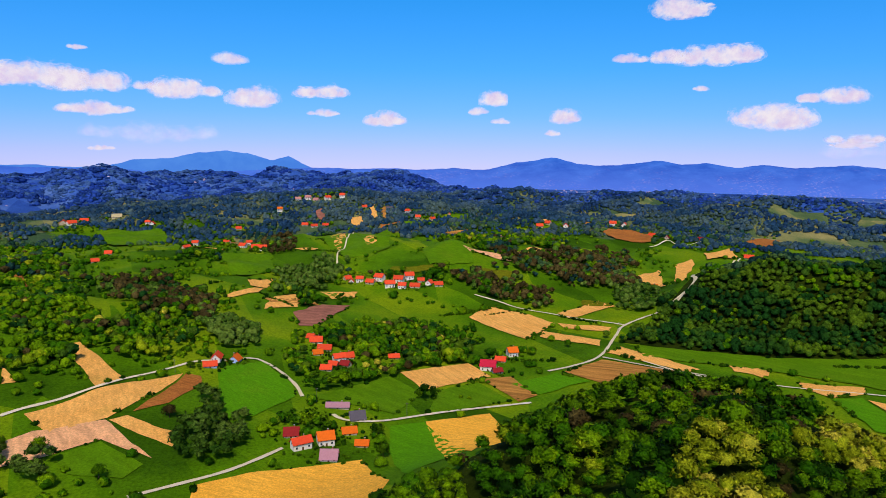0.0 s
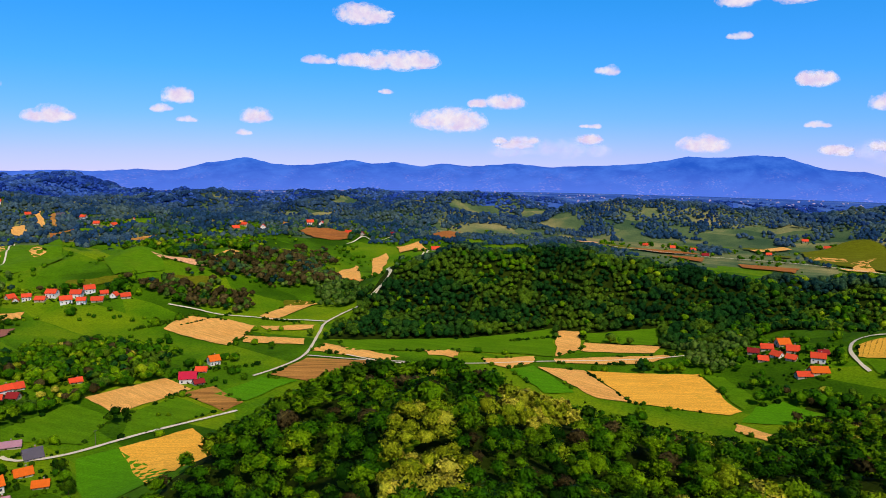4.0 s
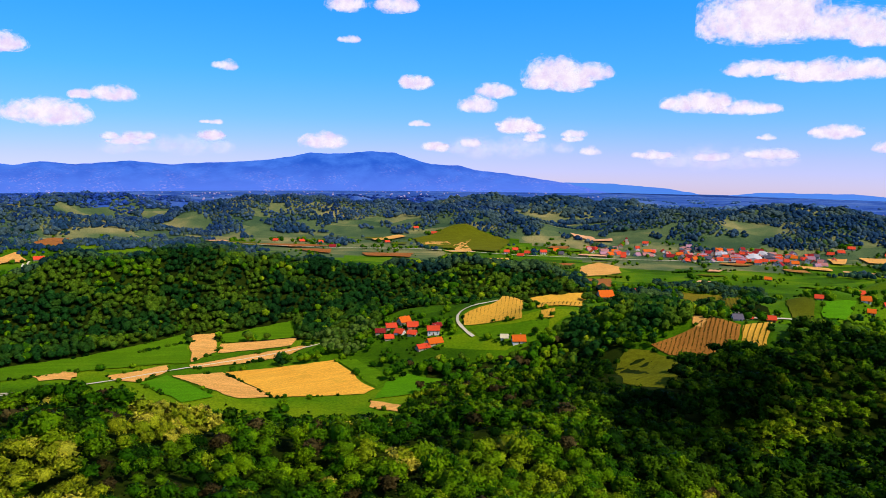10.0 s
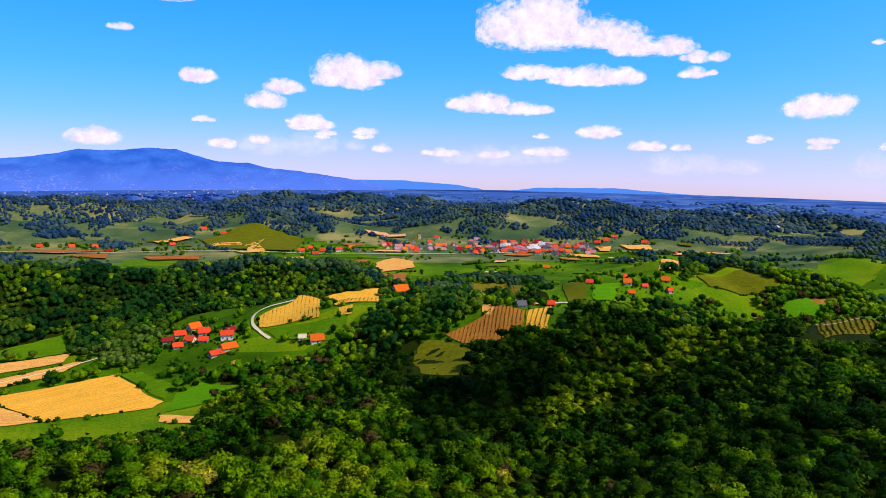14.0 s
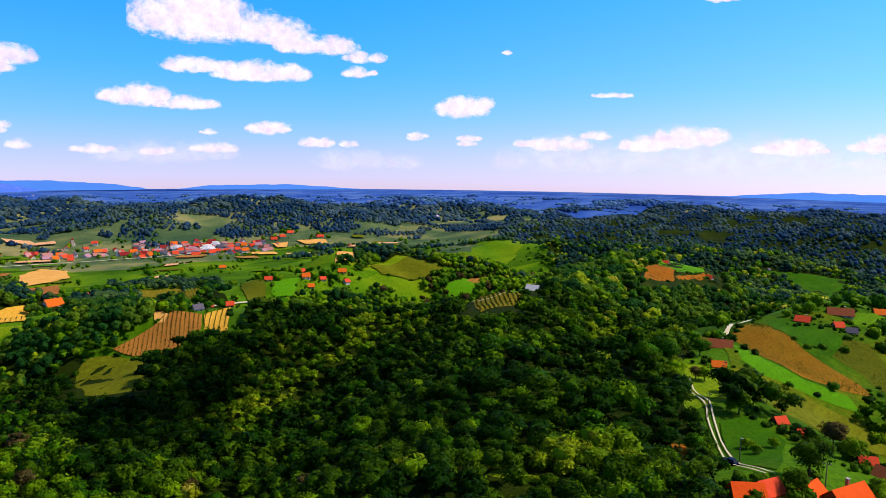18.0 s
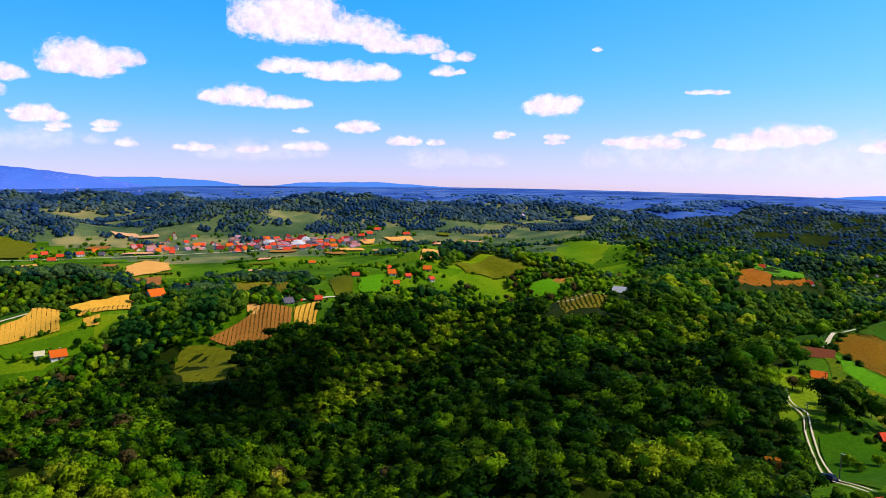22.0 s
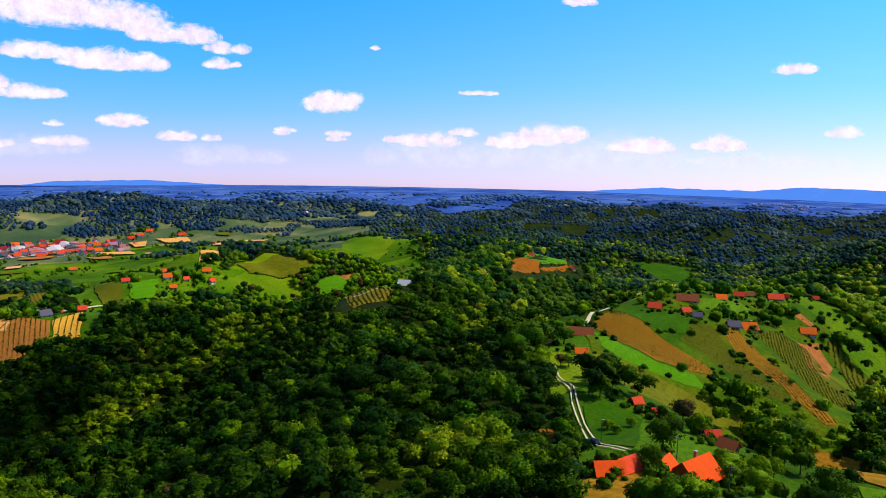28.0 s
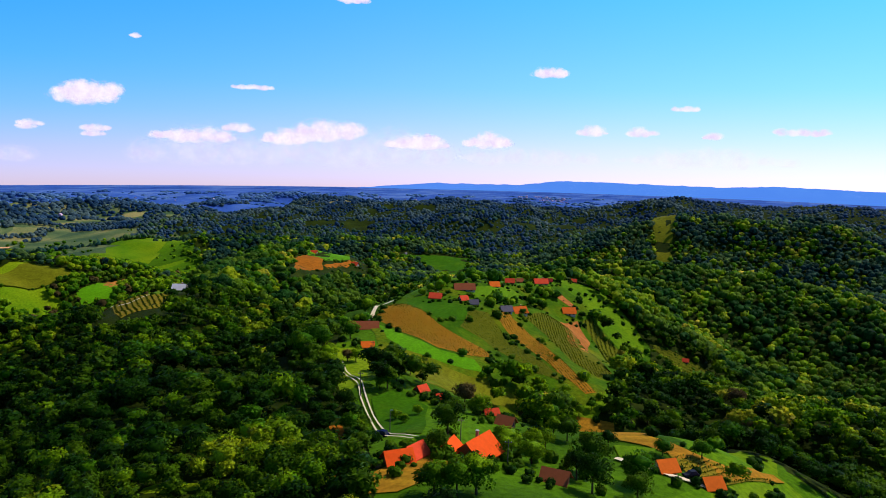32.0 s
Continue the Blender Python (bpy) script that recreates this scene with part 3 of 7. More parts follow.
WOODS.append(("leaf", [(-0.2, 816), (3.4, 765), (8.4, 775), (9.3, 759), (4.3, 748), (1.6, 770)]))
WOODS.append(("leaf", [(-11.7, 868), (-8.8, 892), (-8.8, 849), (-11.3, 821)]))
WOODS.append(("leaf", [(-4.6, 711), (-2.0, 709), (-2.5, 634), (-3.1, 643)]))
WOODS.append(("dark", [(123.9, 235), (127.6, 259), (128.5, 211), (126.7, 199), (124.4, 203)]))
WOODS.append(("dark", [(126.7, 236), (129.4, 229), (129.0, 205), (127.4, 210)]))
WOODS.append(("leaf", [(133.6, 282), (135.9, 286), (140.1, 276), (138.8, 266), (134.1, 254)]))
WOODS.append(("leaf", [(137.3, 274), (141.0, 277), (141.1, 188), (138.4, 185)]))
WOODS.append(("leaf", [(124.5, 102), (129.7, 109), (134.9, 112), (137.8, 108), (136.9, 96), (124.0, 95)]))
WOODS.append(("leaf", [(116.6, 161), (120.2, 166), (120.7, 124), (116.6, 128)]))
WOODS.append(("leaf", [(142.1, 477), (147.0, 751), (148.0, 494), (145.1, 456)]))
WOODS.append(("dark", [(143.1, 434), (145.6, 431), (146.6, 401), (148.4, 333), (150.5, 330), (145.0, 290)]))
WOODS.append(("leaf", [(137.5, 419), (138.4, 433), (138.9, 423), (138.0, 388)]))
WOODS.append(("leaf", [(148.8, 161), (153.2, 184), (153.7, 177), (149.6, 159)]))
WOODS.append(("dark", [(68.9, 502), (74.4, 559), (79.9, 747), (80.3, 475), (77.2, 445), (74.4, 450), (71.7, 448)]))
WOODS.append(("leaf", [(61.3, 518), (68.9, 484), (72.6, 477), (74.4, 444), (71.7, 337), (63.5, 378)]))
WOODS.append(("dark", [(74.8, 779), (78.9, 926), (85.2, 911), (84.3, 647), (79.4, 772), (76.2, 503)]))
WOODS.append(("dark", [(87.1, 444), (90.5, 600), (96.7, 671), (101.8, 670), (94.1, 395), (87.6, 406)]))
WOODS.append(("dark", [(95.0, 720), (97.6, 1232), (99.6, 1160), (98.5, 746)]))
WOODS.append(("leaf", [(97.9, 672), (102.5, 694), (103.3, 393), (98.0, 646)]))
WOODS.append(("leaf", [(79.0, 438), (83.1, 427), (87.2, 415), (87.7, 376), (80.0, 365)]))
WOODS.append(("brown", [(-18.3, 734), (-14.1, 762), (-9.4, 651), (-10.2, 584), (-15.0, 606)]))
WOODS.append(("leaf", [(-0.7, 576), (2.5, 621), (10.8, 585), (10.8, 506), (4.3, 485), (2.5, 459), (-3.0, 436), (-6.1, 487), (-3.4, 529)]))
WOODS.append(("brown", [(8.8, 774), (13.4, 791), (17.0, 733), (16.2, 684), (10.2, 718)]))
WOODS.append(("brown", [(12.0, 845), (22.1, 987), (23.5, 798), (17.9, 773), (13.4, 807)]))
WOODS.append(("leaf", [(-23.8, 1052), (-20.7, 1078), (-19.1, 651), (-16.7, 523), (-22.2, 512), (-24.2, 528)]))
WOODS.append(("leaf", [(-12.8, 1227), (-7.9, 1196), (-8.0, 1153), (-12.4, 1149)]))
WOODS.append(("grey", [(-1.5, 873), (0.7, 830), (-2.0, 735), (-4.6, 704), (-5.3, 783)]))
WOODS.append(("leaf", [(3.8, 1116), (8.8, 1174), (17.8, 1061), (18.0, 985), (11.6, 841), (7.0, 1046)]))
WOODS.append(("brown", [(-8.0, 1168), (-4.5, 1191), (-3.7, 924), (-5.5, 884)]))
WOODS.append(("grey", [(-10.8, 438), (-9.2, 435), (-6.9, 378), (-9.3, 356), (-13.5, 354), (-11.8, 394)]))
WOODS.append(("grey", [(-24.7, 381), (-22.2, 391), (-21.4, 372), (-23.1, 349), (-24.8, 353)]))
WOODS.append(("leaf", [(-17.0, 581), (-11.8, 614), (-11.5, 530), (-15.2, 484), (-17.4, 539)]))
WOODS.append(("grey", [(-10.7, 592), (-6.9, 596), (-6.5, 538), (-9.1, 517)]))
WOODS.append(("leaf", [(-24.2, 513), (-20.4, 514), (-20.1, 490), (-24.3, 490)]))
WOODS.append(("grey", [(21.4, 802), (25.2, 773), (25.7, 703), (22.3, 697)]))
WOODS.append(("leaf", [(1.6, 566), (3.8, 606), (7.1, 560), (5.7, 486), (3.8, 497)]))
WOODS.append(("leaf", [(-4.8, 404), (-2.1, 412), (0.6, 396), (-0.3, 372), (-2.9, 369), (-5.3, 377)]))
WOODS.append(("leaf", [(1.5, 437), (9.0, 443), (8.5, 435), (2.0, 428)]))
WOODS.append(("grey", [(49.5, 629), (54.3, 659), (55.7, 581), (54.0, 524), (51.3, 552)]))
WOODS.append(("leaf", [(54.6, 572), (56.1, 579), (57.1, 523), (60.9, 515), (61.0, 479), (56.3, 472)]))
WOODS.append(("leaf", [(46.1, 523), (51.3, 559), (51.4, 525), (48.2, 517)]))
WOODS.append(("leaf", [(45.5, 811), (50.5, 819), (49.7, 751), (45.5, 762)]))
WOODS.append(("leaf", [(68.0, 1052), (72.5, 911), (71.6, 761), (68.9, 750)]))
WOODS.append(("grey", [(67.1, 1011), (71.6, 992), (71.2, 811), (67.6, 748)]))
BIG_WOODS = []
BIG_WOODS.append(("leaf", [(-4, 90), (-2, 200), (5, 228), (12, 262), (20, 305), (30, 335), (45, 325), (56, 325), (58, 420), (60, 500), (66, 500), (70, 520), (72, 320), (76, 220), (80, 90)]))
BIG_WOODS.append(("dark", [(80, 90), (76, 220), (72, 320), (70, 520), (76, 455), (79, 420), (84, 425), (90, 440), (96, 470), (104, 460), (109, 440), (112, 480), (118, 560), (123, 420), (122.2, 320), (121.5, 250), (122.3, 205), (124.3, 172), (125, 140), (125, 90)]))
BIG_WOODS.append(("leaf", [(80, 90), (78, 200), (84, 240), (92, 200), (94, 120), (94, 90)]))
BIG_WOODS.append(("dark", [(22.5, 600), (33, 588), (41, 612), (49, 600), (54, 598), (58, 640), (63, 660), (72, 690), (76, 720), (72, 840), (60, 850), (50, 900), (40, 950), (33, 930), (28, 800)]))
BIG_WOODS.append(("dark", [(109, 440), (112, 620), (114, 900), (128, 900), (131, 520), (128, 440), (123, 400)]))
BIG_WOODS.append(("dark", [(128, 900), (112, 900), (109, 1500), (125, 1800), (168, 1800), (168, 520), (150, 470), (142, 520), (134, 600), (131, 520)]))
BIG_WOODS.append(("dark", [(142, 512), (147, 440), (147, 350), (142.5, 262), (148, 228), (158, 215), (168, 200), (168, 520), (150, 480)]))
BIG_WOODS.append(("dark", [(74, 600), (80, 560), (86, 575), (85, 640), (76, 700), (72, 740), (64, 700), (66, 640)]))
BIG_WOODS.append(("dark", [(94.5, 770), (96, 840), (99, 850), (100, 800), (98, 765)]))
BIG_WOODS.append(("leaf", [(100, 800), (108, 900), (112, 900), (110, 640), (105, 600)]))
BIG_WOODS.append(("leaf", [(88, 560), (97, 560), (95, 620), (89, 600)]))
WOODS += BIG_WOODS
PALE.append([(26.1, 156), (28.0, 211), (31.1, 207), (34.6, 182), (34.1, 141)])
FRESH.append([(142.3, 488), (145.03, 585), (147.69, 558), (147.22, 484), (144.73, 469), (141.72, 456)])
FRESH.append([(149.1, 557), (150.75, 574), (152.09, 560), (150.49, 497)])
FRESH.append([(146.01, 1027), (147.26, 1023), (147.87, 981), (146.5, 977)])
FRESH.append([(84.9, 316), (86.8, 337), (90.3, 359), (95.0, 403), (97.4, 429), (99.8, 411), (96.4, 376), (92.4, 352), (87.2, 308)])
FRESH.append([(85.5, 326), (88.2, 355), (94.7, 396), (94.3, 374), (89.3, 335)])
FRESH.append([(98.8, 396), (101.4, 400), (101.5, 376), (99.3, 380)])
FRESH.append([(109.7, 152), (115.5, 186), (118.3, 181), (117.8, 151), (113.0, 148)])
FRESH.append([(98.8, 158), (101.6, 162), (103.0, 154), (100.7, 150)])
PALE.append([(41.3, 440), (43.2, 243), (39.5, 225), (34.8, 223), (36.6, 238)])
FRESH.append([(62.5, 220), (65.2, 229), (68.9, 210), (67.0, 193), (63.4, 194)])
FRESH.append([(146.0, 424), (148.9, 457), (149.5, 430), (147.0, 400)])
FRESH.append([(62.9, 232), (66.4, 250), (68.4, 232), (65.9, 208)])
GLADES.append([(74.2, 460), (78.8, 445), (79.4, 325), (75.0, 345)])
GLADES.append([(103.7, 679), (110.6, 507), (111.3, 446), (108.2, 357), (104.6, 363)])
GLADES.append([(118.1, 598), (124.4, 932), (124.5, 691), (118.6, 546)])
FIELD_SHAPES.append(("straw", [(-20.66, 528), (-19.31, 536), (-16.44, 466), (-18.26, 454)]))
FIELD_SHAPES.append(("straw", [(-23.16, 426), (-18.38, 451), (-12.25, 472), (-13.93, 446), (-17.74, 412), (-21.56, 403)]))
FIELD_SHAPES.append(("clay", [(-12.01, 473), (-10.94, 469), (-10.97, 453), (-13.36, 428), (-15.98, 418), (-13.73, 445)]))
FIELD_SHAPES.append(("pale", [(-24.64, 398), (-22.54, 407), (-17.9, 410), (-14.75, 362), (-18.39, 388), (-21.59, 378), (-24.76, 373)]))
FIELD_SHAPES.append(("straw", [(-17.67, 409), (-16.38, 413), (-12.56, 384), (-13.3, 372)]))
FIELD_SHAPES.append(("straw", [(-24.29, 494), (-23.42, 465), (-24.37, 464)]))
FIELD_SHAPES.append(("gold", [(-11.76, 331), (-7.63, 339), (-4.04, 341), (1.5, 348), (3.84, 296), (1.47, 240), (-12.45, 312)]))
FIELD_SHAPES.append(("straw", [(4.63, 488), (10.33, 515), (12.11, 487), (6.64, 453)]))
FIELD_SHAPES.append(("soil", [(11.38, 481), (13.82, 490), (15.93, 453), (14.57, 441)]))
FIELD_SHAPES.append(("gold", [(6.89, 400), (12.27, 418), (13.71, 382), (10.68, 268)]))
FIELD_SHAPES.append(("straw", [(-6.07, 638), (-5.31, 684), (-3.47, 703), (-3.45, 652)]))
FIELD_SHAPES.append(("plum", [(-3.81, 630), (-1.58, 671), (0.75, 674), (-2.05, 596), (-3.38, 594)]))
FIELD_SHAPES.append(("straw", [(-9.14, 677), (-5.94, 723), (-6.6, 693), (-8.73, 675)]))
FIELD_SHAPES.append(("straw", [(-7.3, 748), (-5.41, 768), (-5.73, 730), (-7.01, 722)]))
FIELD_SHAPES.append(("straw", [(-1.79, 725), (1.35, 730), (1.03, 711), (-0.68, 697)]))
FIELD_SHAPES.append(("straw", [(10.18, 655), (12.09, 686), (15.29, 670), (17.21, 650), (14.89, 592), (12.59, 618)]))
FIELD_SHAPES.append(("straw", [(17.31, 682), (20.59, 737), (21.78, 721), (18.44, 669)]))
FIELD_SHAPES.append(("straw", [(16.23, 622), (20.94, 601), (20.74, 585), (16.02, 602)]))
FIELD_SHAPES.append(("straw", [(17.43, 651), (21.78, 641), (21.49, 627), (18.02, 637)]))
FIELD_SHAPES.append(("soil", [(18.15, 509), (20.96, 548), (27.06, 534), (20.86, 492)]))
FIELD_SHAPES.append(("straw", [(21.29, 569), (22.49, 585), (28.48, 547), (27.59, 535)]))
FIELD_SHAPES.append(("straw", [(30.48, 562), (33.22, 566), (33.33, 549), (30.9, 550)]))
FIELD_SHAPES.append(("straw", [(-0.93, 1012), (0.8, 1130), (-0.19, 883)]))
FIELD_SHAPES.append(("straw", [(1.69, 934), (2.27, 954), (2.85, 916), (2.04, 900)]))
FIELD_SHAPES.append(("straw", [(-3.71, 938), (-1.74, 926), (-1.96, 901)]))
FIELD_SHAPES.append(("straw", [(13.72, 867), (16.71, 898), (16.94, 877), (14.04, 848)]))
FIELD_SHAPES.append(("straw", [(23.43, 855), (24.97, 903), (25.62, 795), (23.96, 796)]))
FIELD_SHAPES.append(("straw", [(28.17, 1020), (29.94, 1064), (30.67, 1018), (28.4, 975)]))
FIELD_SHAPES.append(("clay", [(20.6, 1095), (24.83, 1146), (24.24, 1049), (21.69, 1052)]))
FIELD_SHAPES.append(("clay", [(31.07, 1154), (33.32, 1247), (32.8, 1108), (31.28, 1104)]))
FIELD_SHAPES.append(("straw", [(26.19, 945), (27.4, 971), (27.54, 948), (26.42, 799)]))
FIELD_SHAPES.append(("clay", [(-23.29, 844), (-22.93, 863), (-21.85, 721), (-22.45, 696)]))
FIELD_SHAPES.append(("straw", [(2.28, 1327), (2.64, 1341), (2.86, 1254), (2.5, 1222)]))
FIELD_SHAPES.append(("soil", [(3.17, 1323), (3.49, 1343), (3.66, 1237), (3.4, 1221)]))
FIELD_SHAPES.append(("straw", [(0.72, 1261), (1.61, 1279), (1.87, 1199), (1.07, 1208)]))
FIELD_SHAPES.append(("plum", [(-2.1, 1304), (-1.57, 1320), (-1.23, 1256), (-1.67, 1251)]))
FIELD_SHAPES.append(("lime", [(-9.8, 475), (-9.11, 488), (-6.26, 501), (-4.13, 459), (-3.84, 436), (-7.06, 406), (-9.45, 402)]))
FIELD_SHAPES.append(("lime", [(3.94, 392), (6.75, 399), (10.35, 350), (5.26, 293), (3.84, 358)]))
FIELD_SHAPES.append(("lime", [(13.84, 474), (17.47, 505), (20.19, 493), (16.02, 456)]))
FIELD_SHAPES.append(("meadow", [(-2.81, 434), (3.84, 478), (6.4, 449), (4.31, 409), (1.52, 422)]))
FIELD_SHAPES.append(("meadow", [(7.57, 451), (11.06, 474), (13.87, 442), (7.12, 411)]))
FIELD_SHAPES.append(("meadow", [(-21.41, 376), (-18.4, 386), (-15.37, 357), (-17.01, 345), (-20.58, 358)]))
FIELD_SHAPES.append(("meadow", [(-1.95, 1006), (3.84, 1154), (3.84, 860), (0.25, 849)]))
FIELD_SHAPES.append(("meadow", [(6.33, 850), (8.14, 873), (10.42, 850), (10.57, 799), (7.02, 780)]))
FIELD_SHAPES.append(("meadow", [(-9.46, 868), (-5.45, 918), (-5.26, 808), (-8.05, 762)]))
FIELD_SHAPES.append(("meadow", [(-17.79, 1178), (-13.22, 1184), (-12.86, 1106), (-16.73, 1039)]))
FIELD_SHAPES.append(("straw", [(39.79, 528), (43.5, 526), (47.25, 464), (44.56, 466)]))
FIELD_SHAPES.append(("gold", [(43.73, 526), (52.17, 533), (55.3, 468), (54.61, 458), (47.44, 462)]))
FIELD_SHAPES.append(("straw", [(41.14, 625), (43.17, 628), (43.06, 580), (41.17, 558)]))
FIELD_SHAPES.append(("straw", [(43.37, 600), (49.27, 606), (48.83, 584), (43.2, 577)]))
FIELD_SHAPES.append(("straw", [(41.03, 551), (45.87, 567), (50.64, 582), (48.18, 552), (41.27, 541)]))
FIELD_SHAPES.append(("straw", [(35.18, 544), (39.41, 554), (39.51, 538), (37.57, 521), (35.73, 529)]))
FIELD_SHAPES.append(("straw", [(30.29, 563), (33.22, 564), (32.99, 544)]))
FIELD_SHAPES.append(("lime", [(37.43, 518), (39.42, 530), (42.93, 474), (40.37, 470)]))
FIELD_SHAPES.append(("meadow", [(52.35, 533), (54.04, 528), (56.08, 498), (55.47, 472)]))
FIELD_SHAPES.append(("lime", [(56.33, 481), (58.03, 493), (61.09, 480), (61.14, 456), (55.51, 446)]))
FIELD_SHAPES.append(("straw", [(55.08, 442), (58.38, 421), (58.19, 408), (55.02, 427)]))
FIELD_SHAPES.append(("pale", [(38.22, 778), (40.25, 819), (44.11, 825), (43.8, 800)]))
FIELD_SHAPES.append(("pale", [(37.9, 790), (39.76, 819), (43.99, 812), (41.85, 800)]))
FIELD_SHAPES.append(("meadow", [(23.37, 593), (33.0, 597), (41.0, 631), (41.03, 558), (34.81, 563), (24.19, 565)]))
FIELD_SHAPES.append(("meadow", [(43.45, 624), (49.0, 648), (49.49, 609), (43.55, 603)]))
FIELD_SHAPES.append(("clay", [(46.27, 1222), (49.86, 1221), (52.11, 1197), (48.74, 1181)]))
FIELD_SHAPES.append(("clay", [(49.09, 1155), (52.09, 1161), (51.89, 1110)]))
FIELD_SHAPES.append(("straw", [(55.19, 1294), (57.3, 1340), (57.91, 1321), (55.66, 1269)]))
FIELD_SHAPES.append(("straw", [(59.14, 1251), (61.47, 1255), (61.46, 1219), (59.13, 1218)]))
FIELD_SHAPES.append(("straw", [(61.68, 1218), (63.19, 1273), (62.75, 1229), (63.26, 1147), (61.88, 1150)]))
FIELD_SHAPES.append(("straw", [(72.08, 1012), (74.35, 1048), (75.13, 983), (71.85, 931)]))
FIELD_SHAPES.append(("olive", [(58.52, 1296), (61.91, 1364), (66.25, 1270), (65.36, 1150), (59.34, 1197)]))
FIELD_SHAPES.append(("clay", [(54.42, 1119), (58.49, 1116), (58.28, 1077), (54.81, 1088)]))
FIELD_SHAPES.append(("straw", [(64.48, 1073), (66.24, 1081), (66.46, 1035), (65.35, 1014)]))
FIELD_SHAPES.append(("straw", [(94.36, 768), (95.8, 1122), (95.76, 739), (93.95, 728)]))
FIELD_SHAPES.append(("olive", [(96.9, 735), (100.04, 775), (103.44, 750), (100.91, 730), (97.82, 719)]))
FIELD_SHAPES.append(("lime", [(102.98, 717), (104.52, 746), (105.68, 732), (105.34, 705), (103.23, 697)]))
FIELD_SHAPES.append(("clay", [(104.6, 742), (106.24, 758), (106.12, 736), (104.85, 726)]))
FIELD_SHAPES.append(("straw", [(89.24, 1240), (90.5, 1254), (90.4, 1201), (89.68, 1198)]))
FIELD_SHAPES.append(("straw", [(91.13, 1270), (93.4, 1279), (93.64, 1233), (91.78, 1232)]))
FIELD_SHAPES.append(("orange", [(118.47, 651), (119.4, 699), (120.76, 671), (120.74, 641), (118.61, 596)]))
FIELD_SHAPES.append(("lime", [(119.4, 699), (122.36, 965), (122.97, 715), (120.84, 668)]))
FIELD_SHAPES.append(("orange", [(120.86, 655), (122.97, 713), (124.07, 738), (121.57, 648)]))
FIELD_SHAPES.append(("vine", [(104.57, 686), (107.94, 439), (109.59, 429), (108.55, 398), (105.71, 383)]))
FIELD_SHAPES.append(("garden", [(126.53, 975), (132.42, 1015), (132.21, 766), (128.81, 960)]))
FIELD_SHAPES.append(("olive", [(145.56, 1132), (146.79, 1308), (148.28, 1106), (147.72, 841), (146.45, 1076)]))
FIELD_SHAPES.append(("lime", [(160.18, 803), (162.48, 816), (162.53, 746), (160.57, 641)]))
FIELD_SHAPES.append(("olive", [(143.46, 1086), (144.73, 1110), (145.18, 1082), (144.14, 1068)]))
FIELD_SHAPES.append(("rough", [(124.62, 312), (127.0, 385), (132.33, 403), (139.65, 466), (142.3, 439), (146.27, 408), (143.46, 286), (138.64, 267), (134.34, 216), (129.41, 208), (126.04, 255)]))
FIELD_SHAPES.append(("meadow", [(132.61, 396), (135.51, 427), (137.12, 419), (136.09, 395), (132.63, 380)]))
FIELD_SHAPES.append(("garden", [(127.54, 373), (129.96, 374), (132.4, 355), (132.71, 343), (130.29, 333), (127.83, 345)]))
FIELD_SHAPES.append(("brownvine", [(124.88, 331), (126.61, 367), (130.03, 328), (133.87, 312), (134.48, 303), (132.81, 295), (130.09, 292), (127.34, 303)]))
FIELD_SHAPES.append(("lime", [(125.16, 318), (127.35, 299), (130.09, 290), (133.09, 292), (133.95, 283), (130.67, 279), (127.38, 281), (125.99, 292)]))
FIELD_SHAPES.append(("olive", [(127.4, 268), (130.68, 276), (134.24, 277), (137.52, 275), (138.62, 270), (135.4, 263), (132.12, 233), (128.81, 237)]))
FIELD_SHAPES.append(("greenvine", [(132.73, 356), (134.01, 357), (137.27, 322), (140.45, 292), (138.46, 295), (135.76, 310), (133.83, 326), (131.92, 333)]))
FIELD_SHAPES.append(("brownvine", [(134.32, 363), (135.6, 371), (138.33, 346), (141.58, 303), (142.98, 291), (142.17, 288), (139.76, 301), (137.37, 329)]))
FIELD_SHAPES.append(("greenvine", [(136.98, 377), (138.74, 406), (140.6, 403), (142.0, 344), (144.09, 336), (143.11, 315), (141.0, 327), (138.83, 362)]))
FIELD_SHAPES.append(("clay", [(139.85, 406), (141.28, 423), (142.39, 403), (142.18, 356), (140.99, 357)]))
FIELD_SHAPES.append(("greenvine", [(141.63, 426), (142.32, 435), (144.99, 415), (145.54, 400), (144.31, 344), (142.96, 406)]))
FIELD_SHAPES.append(("clay", [(138.17, 446), (139.2, 452), (141.28, 434), (140.29, 434)]))
FIELD_SHAPES.append(("greenvine", [(146.94, 443), (148.51, 448), (152.97, 455), (151.17, 445), (150.36, 429), (149.11, 431)]))
FIELD_SHAPES.append(("garden", [(124.73, 208), (127.04, 219), (129.42, 203), (129.07, 166), (126.17, 174)]))
FIELD_SHAPES.append(("orange", [(121.25, 190), (122.29, 190), (122.8, 180), (122.07, 143), (121.3, 143)]))
FIELD_SHAPES.append(("ochre", [(124.02, 140), (128.7, 150), (132.3, 152), (130.42, 138), (126.84, 131), (124.04, 132)]))
FIELD_SHAPES.append(("ochre", [(141.5, 272), (144.61, 272), (147.19, 193), (151.01, 186), (153.25, 187), (156.26, 206), (157.17, 205), (153.36, 177), (151.09, 178), (147.25, 184), (144.17, 188)]))
FIELD_SHAPES.append(("vine", [(148.94, 181), (151.04, 184), (154.21, 187), (156.76, 199), (152.77, 172), (150.5, 172)]))
FIELD_SHAPES.append(("meadow", [(144.55, 183), (147.92, 183), (147.81, 177), (145.13, 173)]))
FIELD_SHAPES.append(("plumvine", [(77.53, 457), (80.59, 471), (81.55, 486), (83.87, 470), (83.66, 430), (81.48, 436), (78.92, 441)]))
